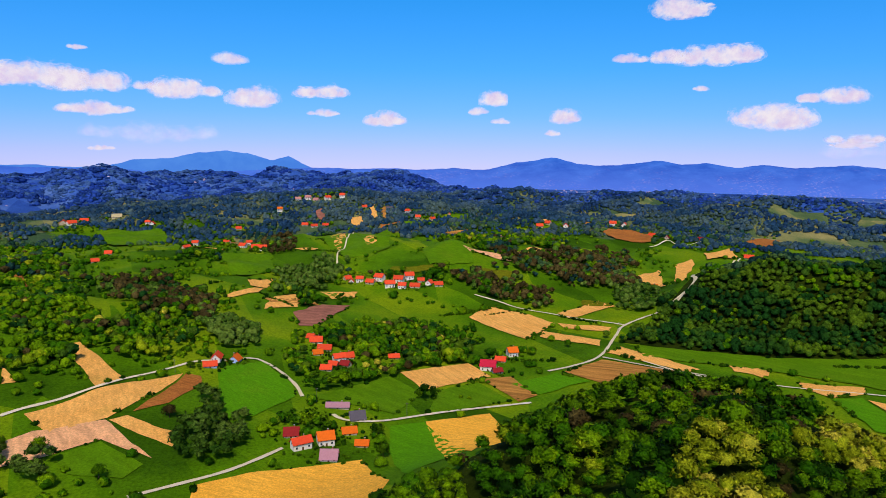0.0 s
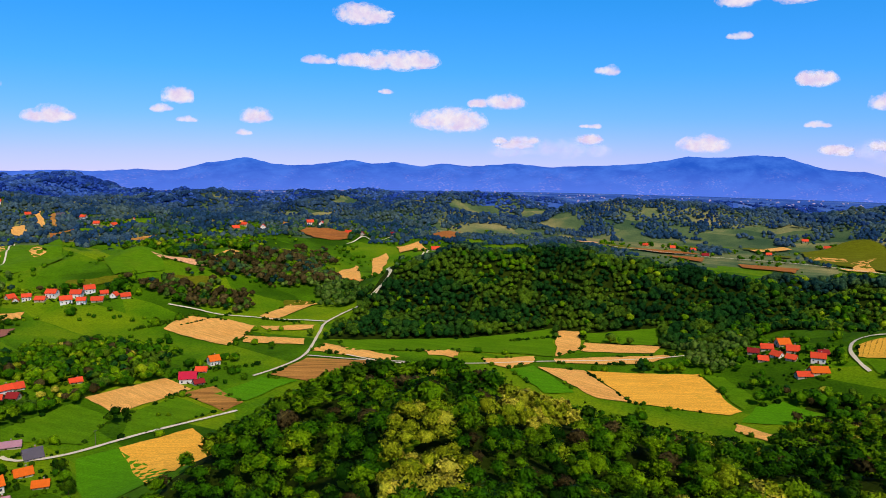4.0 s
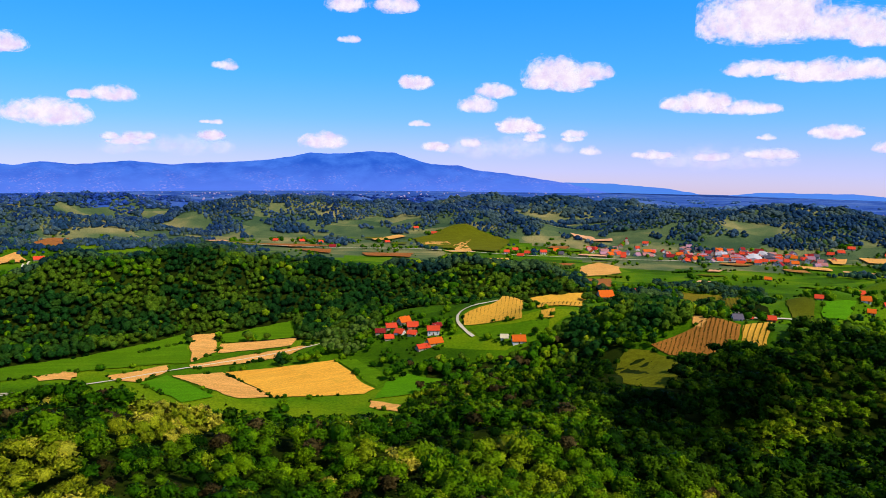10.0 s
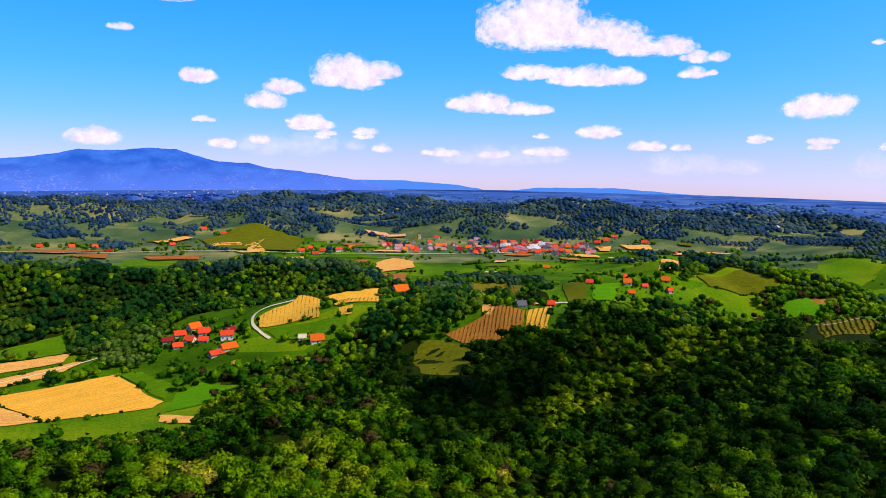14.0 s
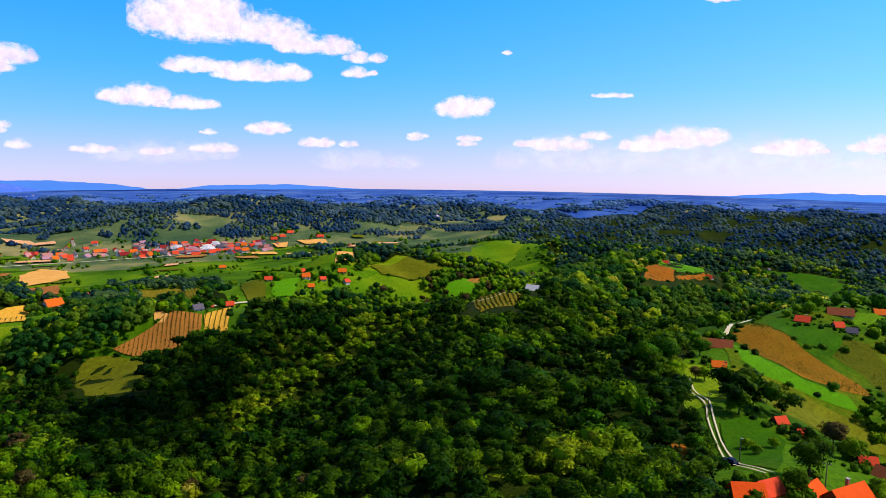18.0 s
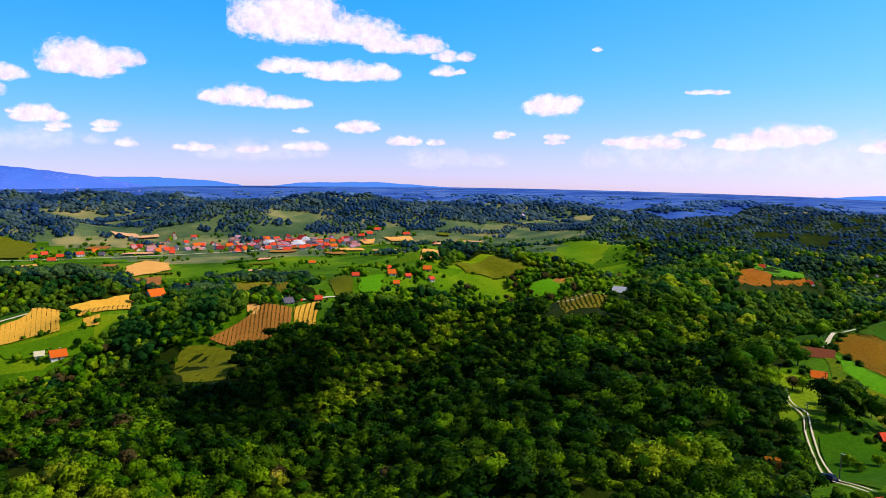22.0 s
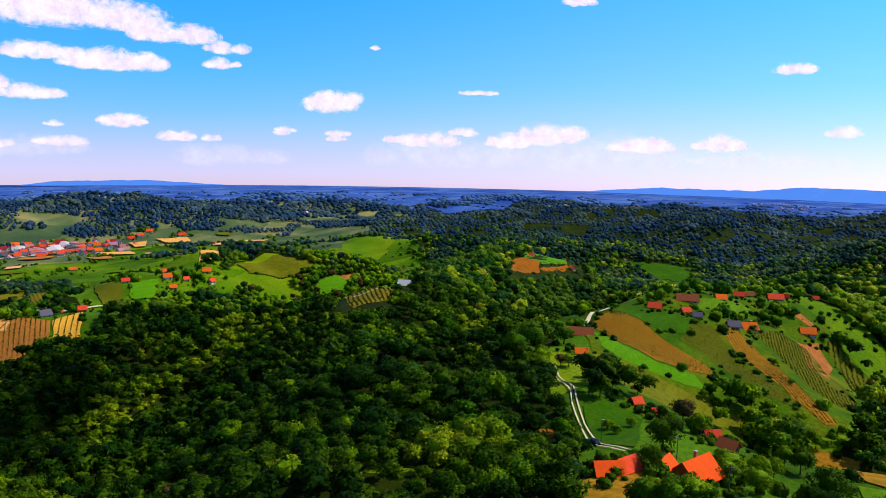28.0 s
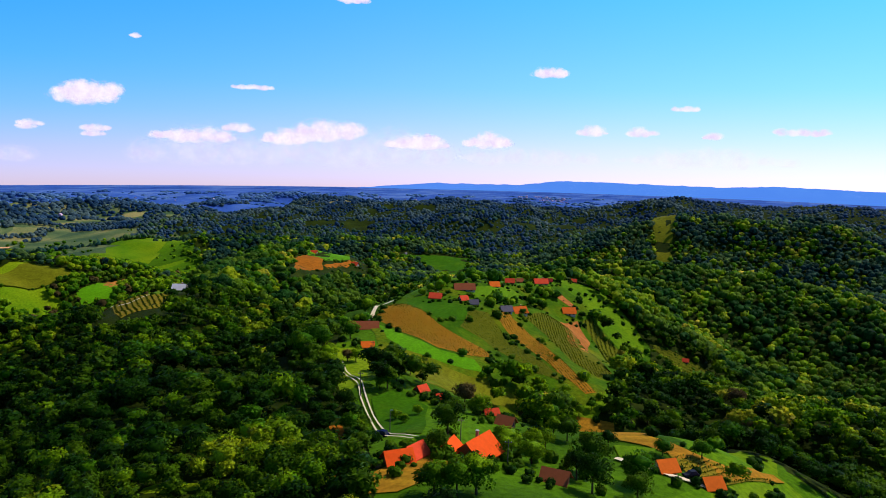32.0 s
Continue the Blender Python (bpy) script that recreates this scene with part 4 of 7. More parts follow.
FIELD_SHAPES.append(("vinegold", [(84.0, 470), (86.12, 490), (85.7, 437), (84.1, 437)]))
FIELD_SHAPES.append(("straw", [(80.36, 495), (81.98, 485), (81.1, 469), (80.59, 472)]))
FIELD_SHAPES.append(("olive", [(74.91, 444), (75.64, 456), (77.47, 450), (80.18, 425), (79.27, 369), (75.54, 386)]))
FIELD_SHAPES.append(("vine", [(79.27, 864), (82.44, 862), (84.16, 607), (82.84, 592), (79.87, 770)]))
FIELD_SHAPES.append(("greenvine", [(86.8, 644), (88.58, 643), (88.8, 606), (87.46, 583)]))
FIELD_SHAPES.append(("lime", [(89.12, 639), (91.28, 657), (90.83, 615), (89.34, 607)]))
FIELD_SHAPES.append(("vinegold", [(62.57, 578), (65.43, 604), (67.49, 710), (67.36, 550), (64.98, 558), (62.7, 562)]))
FIELD_SHAPES.append(("vinegold", [(67.81, 712), (72.28, 751), (72.07, 562), (68.64, 559)]))
FIELD_SHAPES.append(("vinegold", [(68.92, 553), (70.01, 554), (69.89, 539), (68.93, 542)]))
FIELD_SHAPES.append(("meadow", [(63.16, 557), (67.5, 545), (69.57, 538), (69.36, 514), (67.52, 514), (63.98, 538)]))
FIELD_SHAPES.append(("straw", [(71.92, 1025), (73.22, 1068), (74.95, 1032), (74.28, 965), (71.89, 936)]))
FIELD_SHAPES.append(("clay", [(71.89, 908), (74.29, 931), (74.31, 832), (72.13, 777)]))


def valley_parcels():
    """Narrow parcels of crops and bare soil on the level land of the valley and the slopes beyond."""
    rng = random.Random(23)
    made = 0
    while made < 64:
        west = made % 3 == 0
        b, d = (rng.uniform(-24, 24), rng.uniform(640, 1180)) if west else (rng.uniform(36, 99), rng.uniform(930, 1330))
        z = ground_z(*polar(b, d))
        if z > (46 if west else 9):
            continue
        wide, deep = rng.uniform(9, 25) / d * 57.3, rng.uniform(9, 26)
        lean = rng.uniform(-0.5, 0.5) * wide
        kind = rng.choice(("straw", "pale", "clay", "olive", "meadow", "lime", "soil", "meadow", "olive"))
        shape = [(round(b - wide, 2), round(d)), (round(b - wide + lean, 2), round(d + deep)), (round(b + wide + lean, 2), round(d + deep * rng.uniform(0.9, 1.1))), (round(b + wide, 2), round(d + rng.uniform(-4, 4)))]
        FIELD_SHAPES.append((kind, shape))
        made += 1


valley_parcels()
ROAD_LINES.append(("road", 4, [(-24.52, 426), (-23.48, 431), (-18.38, 454), (-13.66, 480), (-11.4, 493), (-9.09, 500)]))
ROAD_LINES.append(("road", 4, [(-7.81, 506), (-6.73, 505), (-5.22, 485), (-3.82, 457), (-3.26, 436)]))
ROAD_LINES.append(("road", 4, [(-16.69, 328), (-12.37, 335), (-9.37, 342), (-6.62, 354), (-4.91, 364)]))
ROAD_LINES.append(("road", 4, [(-0.78, 408), (0.13, 400), (3.38, 399), (8.99, 418), (15.49, 440)]))
ROAD_LINES.append(("road", 4, [(16.79, 508), (19.02, 528), (20.86, 557), (22.02, 617), (22.85, 652), (26.53, 718), (27.76, 756), (27.48, 780), (29.14, 808), (30.76, 1007)]))
ROAD_LINES.append(("road", 3.5, [(22.76, 648), (17.99, 675), (14.37, 688), (12.54, 702), (10.7, 712)]))
ROAD_LINES.append(("road", 3.5, [(21.04, 554), (24.71, 541), (27.68, 534), (29.33, 532)]))
ROAD_LINES.append(("road", 3, [(-0.34, 819), (-0.28, 877), (0.35, 925), (0.93, 1136)]))
ROAD_LINES.append(("road", 3, [(24.26, 1021), (25.49, 1067), (26.32, 1066), (27.93, 1087)]))
ROAD_LINES.append(("road", 3, [(24.18, 553), (28.5, 529), (34.81, 530), (41.27, 545), (51.32, 578)]))
ROAD_LINES.append(("road", 4, [(63.48, 542), (62.7, 556), (62.16, 572), (62.43, 590), (63.84, 599), (65.43, 607)]))
ROAD_LINES.append(("road", 4, [(26.51, 710), (27.63, 751), (27.57, 778), (28.58, 807), (30.39, 986)]))
ROAD_LINES.append(("road", 3, [(80.28, 499), (82.19, 597), (84.14, 583), (86.12, 577), (87.9, 589)]))
ROAD_LINES.append(("road", 5, [(43.57, 1232), (50.58, 1178), (59.34, 1163), (66.69, 1116), (76.16, 1111), (83.36, 1147)]))
ROAD_LINES.append(("track", 3.4, [(122.17, 256), (122.51, 242), (123.66, 224), (124.07, 208), (125.05, 189), (126.17, 173), (128.44, 162)]))
ROAD_LINES.append(("road", 3.5, [(124.61, 329), (125.53, 371), (126.87, 379)]))
ROAD_LINES.append(("road", 3, [(144.79, 173), (146.86, 170), (149.05, 167), (150.87, 167), (151.84, 167)]))
ROAD_LINES.append(("road", 2.5, [(103.0, 684), (105.23, 459), (107.85, 440)]))

HEDGES = []
HEDGES.append([(-15.86, 524), (-14.34, 556), (-12.29, 597)])
HEDGES.append([(-17.4, 569), (-15.45, 608), (-13.44, 648)])
HEDGES.append([(-14.44, 492), (-12.81, 506), (-11.34, 539)])
HEDGES.append([(-24.1, 578), (-22.08, 563), (-19.62, 561)])
HEDGES.append([(-24.19, 529), (-22.17, 528), (-22.08, 534)])
HEDGES.append([(-24.26, 507), (-22.21, 514), (-20.11, 496)])
HEDGES.append([(-11.81, 691), (-9.32, 734)])
HEDGES.append([(-14.52, 786), (-12.13, 817)])
HEDGES.append([(-3.71, 944), (-0.19, 881)])
HEDGES.append([(11.65, 661), (15.28, 691)])
HEDGES.append([(13.79, 528), (17.44, 535)])
HEDGES.append([(-6.38, 694), (-3.8, 650)])
HEDGES.append([(7.97, 656), (10.73, 668)])
HEDGES.append([(17.54, 677), (20.67, 654)])
HEDGES.append([(37.56, 596), (41.7, 613)])
HEDGES.append([(9.78, 665), (12.23, 685)])
HEDGES.append([(61.41, 714), (65.34, 721)])
HEDGES.append([(54.37, 764), (59.3, 770)])
HEDGES.append([(63.6, 758), (68.92, 1011)])
HEDGES.append([(78.89, 1016), (83.38, 1076)])
HEDGES.append([(85.22, 897), (88.72, 657)])

LONE_TREES = []
LONE_TREES.append(("dark", 125.04, 244, 0.7))
LONE_TREES.append(("dark", 126.19, 256, 0.65))
LONE_TREES.append(("dark", 126.77, 227, 0.7))
LONE_TREES.append(("dark", 127.87, 243, 0.6))
LONE_TREES.append(("dark", 128.9, 233, 0.55))
LONE_TREES.append(("leaf", 125.39, 216, 0.4))
LONE_TREES.append(("leaf", 123.43, 257, 0.7))
LONE_TREES.append(("brown", 122.75, 257, 0.6))
LONE_TREES.append(("leaf", 121.16, 244, 0.9))
LONE_TREES.append(("dark", 121.62, 212, 0.9))
LONE_TREES.append(("dark", 122.54, 199, 0.8))
LONE_TREES.append(("leaf", 147.58, 332, 0.8))
LONE_TREES.append(("leaf", 150.47, 424, 0.9))
LONE_TREES.append(("leaf", 134.99, 294, 0.45))
LONE_TREES.append(("leaf", 135.93, 290, 0.5))
LONE_TREES.append(("leaf", 137.09, 289, 0.5))
LONE_TREES.append(("leaf", 138.5, 284, 0.55))
LONE_TREES.append(("dark", 134.52, 297, 0.4))
LONE_TREES.append(("leaf", 140.56, 284, 0.6))
LONE_TREES.append(("leaf", 139.76, 315, 0.35))
LONE_TREES.append(("leaf", 138.57, 344, 0.4))
LONE_TREES.append(("dark", 130.29, 151, 0.7))
LONE_TREES.append(("dark", 143.13, 144, 1.0))
LONE_TREES.append(("dark", 141.8, 152, 0.8))
LONE_TREES.append(("dark", 146.71, 148, 0.75))
LONE_TREES.append(("dark", 131.64, 180, 0.75))
LONE_TREES.append(("dark", 130.81, 204, 0.6))
LONE_TREES.append(("leaf", 136.39, 165, 0.6))
LONE_TREES.append(("leaf", 138.12, 168, 0.75))
LONE_TREES.append(("leaf", 139.16, 174, 0.6))
LONE_TREES.append(("leaf", 137.69, 260, 0.6))
LONE_TREES.append(("leaf", 139.53, 266, 0.55))
LONE_TREES.append(("leaf", 120.25, 145, 0.9))
LONE_TREES.append(("leaf", 118.42, 151, 1.0))
LONE_TREES.append(("leaf", 123.01, 183, 0.8))
LONE_TREES.append(("dark", 123.93, 186, 0.6))
LONE_TREES.append(("brown", 132.41, 204, 0.9))
LONE_TREES.append(("leaf", 133.73, 196, 0.8))
LONE_TREES.append(("leaf", 135.93, 163, 0.9))
LONE_TREES.append(("leaf", 120.26, 265, 1.6))
LONE_TREES.append(("leaf", 119.14, 260, 1.4))
LONE_TREES.append(("pale", 124.53, 598, 1.0))
LONE_TREES.append(("brown", 153.41, 330, 1.3))
LONE_TREES.append(("leaf", 149.02, 289, 0.9))
LONE_TREES.append(("leaf", 126.72, 191, 0.45))
LONE_TREES.append(("leaf", 127.42, 186, 0.4))
LONE_TREES.append(("leaf", 128.58, 194, 0.4))
LONE_TREES.append(("dark", 136.9, 377, 0.5))
LONE_TREES.append(("leaf", 137.55, 403, 0.8))
LONE_TREES.append(("leaf", 138.46, 413, 0.7))
LONE_TREES.append(("dark", 141.61, 429, 0.6))
LONE_TREES.append(("leaf", 143.52, 466, 0.6))
LONE_TREES.append(("dark", 2.91, 380, 0.8))
LONE_TREES.append(("dark", 3.28, 350, 0.9))
LONE_TREES.append(("dark", 2.54, 384, 0.6))
LONE_TREES.append(("grey", -10.51, 402, 1.1))
LONE_TREES.append(("grey", -9.86, 410, 1.1))
LONE_TREES.append(("leaf", -13.6, 411, 0.8))
LONE_TREES.append(("brown", -13.41, 408, 1.0))
LONE_TREES.append(("dark", -11.74, 483, 0.7))
LONE_TREES.append(("dark", -10.26, 506, 0.5))
LONE_TREES.append(("leaf", 15.57, 597, 0.7))
LONE_TREES.append(("leaf", 18.3, 577, 0.8))
LONE_TREES.append(("leaf", -22.28, 383, 1.0))
LONE_TREES.append(("leaf", 9.68, 442, 0.4))
LONE_TREES.append(("leaf", 10.38, 440, 0.4))
LONE_TREES.append(("leaf", -10.64, 350, 0.6))
LONE_TREES.append(("leaf", -18.55, 348, 0.9))
LONE_TREES.append(("dark", 68.46, 523, 0.8))
LONE_TREES.append(("leaf", 126.0, 217, 0.8))
LONE_TREES.append(("leaf", 126.95, 233, 0.7))
LONE_TREES.append(("leaf", 120.44, 288, 1.5))
LONE_TREES.append(("pale", 119.86, 271, 1.2))
LONE_TREES.append(("leaf", 124.17, 337, 1.1))
LONE_TREES.append(("leaf", 122.96, 290, 1.0))
LONE_TREES.append(("leaf", 121.15, 250, 1.0))
LONE_TREES.append(("dark", 131.06, 164, 1.0))
LONE_TREES.append(("leaf", 119.65, 142, 1.1))
LONE_TREES.append(("leaf", 130.04, 129, 1.0))
LONE_TREES.append(("leaf", 133.58, 130, 1.1))
LONE_TREES.append(("leaf", 131.94, 128, 0.9))
LONE_TREES.append(("leaf", 135.77, 159, 0.75))
LONE_TREES.append(("leaf", 138.09, 159, 0.8))
LONE_TREES.append(("dark", 142.86, 159, 1.1))
LONE_TREES.append(("leaf", 146.66, 156, 1.0))
LONE_TREES.append(("leaf", 151.33, 184, 0.7))
LONE_TREES.append(("pale", 153.56, 309, 1.2))
LONE_TREES.append(("leaf", 144.48, 276, 0.8))
LONE_TREES.append(("dark", 147.11, 280, 0.8))
LONE_TREES.append(("leaf", 149.19, 287, 0.8))
LONE_TREES.append(("leaf", 141.75, 273, 0.6))
LONE_TREES.append(("leaf", 133.76, 277, 0.45))
LONE_TREES.append(("leaf", 135.52, 278, 0.5))
LONE_TREES.append(("leaf", 137.36, 278, 0.5))
LONE_TREES.append(("leaf", 139.17, 278, 0.5))
LONE_TREES.append(("leaf", 140.97, 278, 0.5))
LONE_TREES.append(("leaf", 142.73, 278, 0.55))
LONE_TREES.append(("leaf", 143.56, 420, 0.5))
LONE_TREES.append(("pale", 144.8, 414, 0.5))
LONE_TREES.append(("leaf", 146.09, 413, 0.55))
LONE_TREES.append(("leaf", 147.37, 411, 0.55))
LONE_TREES.append(("leaf", 145.16, 491, 0.7))
LONE_TREES.append(("pale", 146.18, 560, 0.7))
LONE_TREES.append(("leaf", 147.23, 554, 0.7))
LONE_TREES.append(("leaf", 148.27, 552, 0.7))
LONE_TREES.append(("pale", 149.34, 497, 0.6))
LONE_TREES.append(("leaf", 150.57, 496, 0.6))
LONE_TREES.append(("leaf", 139.77, 186, 0.6))
LONE_TREES.append(("dark", 140.9, 183, 0.7))
LONE_TREES.append(("leaf", 122.19, 141, 0.9))
LONE_TREES.append(("leaf", 133.07, 207, 0.5))
LONE_TREES.append(("leaf", 132.1, 246, 0.5))
LONE_TREES.append(("leaf", 129.23, 277, 0.45))
LONE_TREES.append(("brown", 154.55, 304, 1.0))
LONE_TREES.append(("leaf", 155.61, 310, 0.9))
LONE_TREES.append(("leaf", 152.69, 300, 0.8))
LONE_TREES.append(("dark", 144.19, 182, 0.6))
LONE_TREES.append(("leaf", 148.43, 180, 0.6))


# ---- houses: bearing, distance, length, width, roof, wall ----
HOUSES = []
HOUSES.append(("lower hamlet", -4.17, 380, 9, 8, "wine", "white"))
HOUSES.append(("lower hamlet", -1.45, 369, 10, 8, "orange", "white"))
HOUSES.append(("lower hamlet", -3.42, 364, 12, 6, "red", "white"))
HOUSES.append(("lower hamlet", -1.15, 351, 10, 9, "mauve", "white"))
HOUSES.append(("lower hamlet", 0.49, 382, 9, 6, "orange", "white"))
HOUSES.append(("lower hamlet", 1.55, 366, 8, 5, "orange", "cream"))
HOUSES.append(("lower hamlet", 1.15, 402, 10, 9, "slate", "white"))
HOUSES.append(("lower hamlet", -0.41, 419, 16, 5, "mauve", "cream"))
HOUSES.append(("middle hamlet", -2.07, 551, 11, 8, "red", "white"))
HOUSES.append(("middle hamlet", -1.40, 534, 12, 7, "red", "cream"))
HOUSES.append(("middle hamlet", -2.47, 559, 7, 6, "red", "cream"))
HOUSES.append(("middle hamlet", -0.28, 506, 10, 6, "red", "white"))
HOUSES.append(("middle hamlet", 0.36, 515, 11, 7, "red", "white"))
HOUSES.append(("middle hamlet", -1.29, 487, 9, 6, "red", "cream"))
HOUSES.append(("middle hamlet", -1.99, 522, 8, 6, "orange", "white"))
HOUSES.append(("middle hamlet", -0.74, 496, 7, 5, "red", "cream"))
HOUSES.append(("middle hamlet", 4.17, 520, 9, 5, "red", "cream"))
HOUSES.append(("middle hamlet", 0.26, 497, 8, 6, "wine", "cream"))
HOUSES.append(("field farm", 13.83, 543, 9, 8, "orange", "white"))
HOUSES.append(("field farm", 11.92, 504, 13, 9, "crimson", "white"))
HOUSES.append(("field farm", 12.92, 526, 9, 6, "red", "cream"))
HOUSES.append(("field farm", 12.66, 498, 8, 5, "wine", "grey"))
HOUSES.append(("roadside houses", -10.29, 486, 10, 6, "red", "blue"))
HOUSES.append(("roadside houses", -9.77, 496, 12, 7, "red", "white"))
HOUSES.append(("roadside houses", -8.41, 501, 10, 8, "orange", "blue"))
HOUSES.append(("upper village", 0.46, 784, 9, 8, "red", "cream"))
HOUSES.append(("upper village", 0.77, 769, 7, 6, "red", "white"))
HOUSES.append(("upper village", 1.44, 765, 9, 6, "red", "white"))
HOUSES.append(("upper village", 2.30, 752, 11, 7, "red", "cream"))
HOUSES.append(("upper village", 3.03, 755, 12, 8, "red", "white"))
HOUSES.append(("upper village", 3.84, 740, 12, 8, "red", "white"))
HOUSES.append(("upper village", 4.57, 748, 12, 8, "red", "white"))
HOUSES.append(("upper village", 5.39, 755, 11, 8, "red", "white"))
HOUSES.append(("upper village", 5.89, 734, 12, 7, "red", "cream"))
HOUSES.append(("upper village", 7.03, 741, 10, 7, "red", "white"))
HOUSES.append(("upper village", 7.77, 738, 10, 7, "red", "cream"))
HOUSES.append(("upper village", 4.85, 733, 9, 6, "red", "white"))
HOUSES.append(("upper village", 6.35, 748, 8, 6, "red", "cream"))
HOUSES.append(("slope village", -11.68, 943, 11, 8, "red", "cream"))
HOUSES.append(("slope village", -11.03, 957, 9, 6, "red", "white"))
HOUSES.append(("slope village", -7.56, 1021, 11, 8, "red", "white"))
HOUSES.append(("slope village", -6.63, 1010, 12, 9, "red", "white"))
HOUSES.append(("slope village", -6.04, 954, 10, 8, "red", "white"))
HOUSES.append(("slope village", -7.09, 1078, 10, 7, "red", "white"))
HOUSES.append(("slope village", -7.86, 1194, 10, 8, "red", "cream"))
HOUSES.append(("slope village", -8.73, 1094, 11, 7, "red", "white"))
HOUSES.append(("slope village", -6.37, 1107, 9, 7, "red", "cream"))
HOUSES.append(("slope village", -17.06, 895, 9, 7, "red", "cream"))
HOUSES.append(("slope village", -17.97, 852, 9, 7, "red", "cream"))
HOUSES.append(("slope village", -14.29, 1233, 9, 7, "red", "white"))
HOUSES.append(("hilltop houses", -3.30, 1400, 12, 9, "pink", "white"))
HOUSES.append(("hilltop houses", -2.56, 1404, 13, 9, "pink", "white"))
HOUSES.append(("hilltop houses", -1.91, 1399, 13, 9, "pink", "cream"))
HOUSES.append(("hilltop houses", -1.03, 1400, 13, 9, "red", "white"))
HOUSES.append(("hilltop houses", 0.11, 1404, 12, 9, "red", "white"))
HOUSES.append(("hilltop houses", -2.81, 1226, 12, 8, "red", "cream"))
HOUSES.append(("hilltop houses", -2.11, 1217, 12, 8, "red", "white"))
HOUSES.append(("hilltop houses", -1.23, 1221, 11, 8, "red", "cream"))
HOUSES.append(("hilltop houses", 3.84, 1331, 14, 10, "slate", "white"))
HOUSES.append(("hilltop houses", 5.28, 1288, 11, 8, "red", "white"))
HOUSES.append(("hilltop houses", 6.09, 1230, 10, 8, "red", "cream"))
HOUSES.append(("hilltop houses", -4.73, 1333, 10, 8, "orange", "white"))
HOUSES.append(("hilltop houses", 1.83, 1332, 10, 8, "red", "cream"))
HOUSES.append(("hilltop houses", 7.22, 1219, 11, 8, "red", "cream"))
HOUSES.append(("hilltop houses", 8.57, 1243, 12, 8, "red", "cream"))
HOUSES.append(("distant farms", -19.84, 1257, 18, 12, "red", "cream"))
HOUSES.append(("distant farms", -19.32, 1231, 15, 10, "red", "white"))
HOUSES.append(("distant farms", -18.48, 1270, 15, 10, "red", "cream"))
HOUSES.append(("distant farms", -16.36, 1308, 18, 12, "straw", "cream"))
HOUSES.append(("distant farms", -13.99, 1225, 12, 8, "red", "white"))
HOUSES.append(("north houses", 15.76, 1132, 12, 9, "red", "cream"))
HOUSES.append(("north houses", 16.42, 1154, 11, 8, "red", "cream"))
HOUSES.append(("north houses", 17.80, 1116, 12, 9, "red", "white"))
HOUSES.append(("north houses", 20.78, 1233, 12, 9, "red", "cream"))
HOUSES.append(("north houses", 21.39, 1147, 12, 9, "red", "white"))
HOUSES.append(("north houses", 22.29, 1159, 14, 10, "red", "white"))
HOUSES.append(("north houses", 24.42, 1133, 15, 10, "red", "cream"))
HOUSES.append(("north houses", 31.33, 1017, 14, 9, "red", "cream"))
HOUSES.append(("north houses", 24.62, 809, 11, 7, "orange", "cream"))
HOUSES.append(("north houses", 25.47, 1082, 9, 7, "wine", "cream"))
HOUSES.append(("north houses", 27.91, 1143, 9, 7, "wine", "cream"))
HOUSES.append(("wood-edge hamlet", 57.81, 586, 11, 9, "orange", "cream"))
HOUSES.append(("wood-edge hamlet", 58.51, 573, 10, 8, "red", "cream"))
HOUSES.append(("wood-edge hamlet", 56.77, 581, 10, 7, "red", "cream"))
HOUSES.append(("wood-edge hamlet", 60.21, 557, 11, 7, "red", "white"))
HOUSES.append(("wood-edge hamlet", 60.30, 541, 14, 8, "orange", "cream"))
HOUSES.append(("wood-edge hamlet", 59.36, 534, 12, 6, "red", "cream"))
HOUSES.append(("wood-edge hamlet", 57.52, 566, 9, 7, "red", "white"))
HOUSES.append(("wood-edge hamlet", 55.88, 576, 9, 6, "wine", "cream"))
HOUSES.append(("wood-edge hamlet", 56.59, 560, 8, 6, "red", "cream"))
HOUSES.append(("wood-edge hamlet", 58.50, 559, 8, 6, "red", "cream"))
HOUSES.append(("wood-edge hamlet", 60.47, 568, 9, 6, "wine", "cream"))
HOUSES.append(("woodtop house", 41.80, 832, 13, 8, "red", "cream"))
HOUSES.append(("spur houses", 90.88, 970, 8, 6, "orange", "cream"))
HOUSES.append(("spur houses", 85.53, 1010, 10, 7, "orange", "cream"))
HOUSES.append(("plain houses", 66.02, 1137, 10, 8, "red", "white"))
HOUSES.append(("plain houses", 67.13, 1116, 12, 8, "red", "white"))
HOUSES.append(("plain houses", 67.67, 1149, 10, 8, "red", "cream"))
HOUSES.append(("plain houses", 66.69, 1182, 10, 8, "red", "cream"))
HOUSES.append(("plain houses", 68.92, 1147, 12, 8, "red", "white"))
HOUSES.append(("plain houses", 58.75, 1382, 11, 8, "red", "cream"))
HOUSES.append(("plain houses", 60.20, 1336, 12, 8, "red", "cream"))
HOUSES.append(("plain houses", 51.19, 1257, 10, 8, "red", "cream"))
HOUSES.append(("plain houses", 52.11, 1197, 12, 8, "wine", "cream"))
HOUSES.append(("plain houses", 56.46, 1259, 10, 7, "red", "cream"))
HOUSES.append(("plain houses", 47.73, 1281, 10, 8, "red", "cream"))
HOUSES.append(("plain houses", 49.72, 1270, 10, 8, "red", "cream"))
HOUSES.append(("plain houses", 95.28, 1212, 12, 8, "red", "cream"))
HOUSES.append(("plain houses", 92.97, 1300, 14, 9, "red", "cream"))
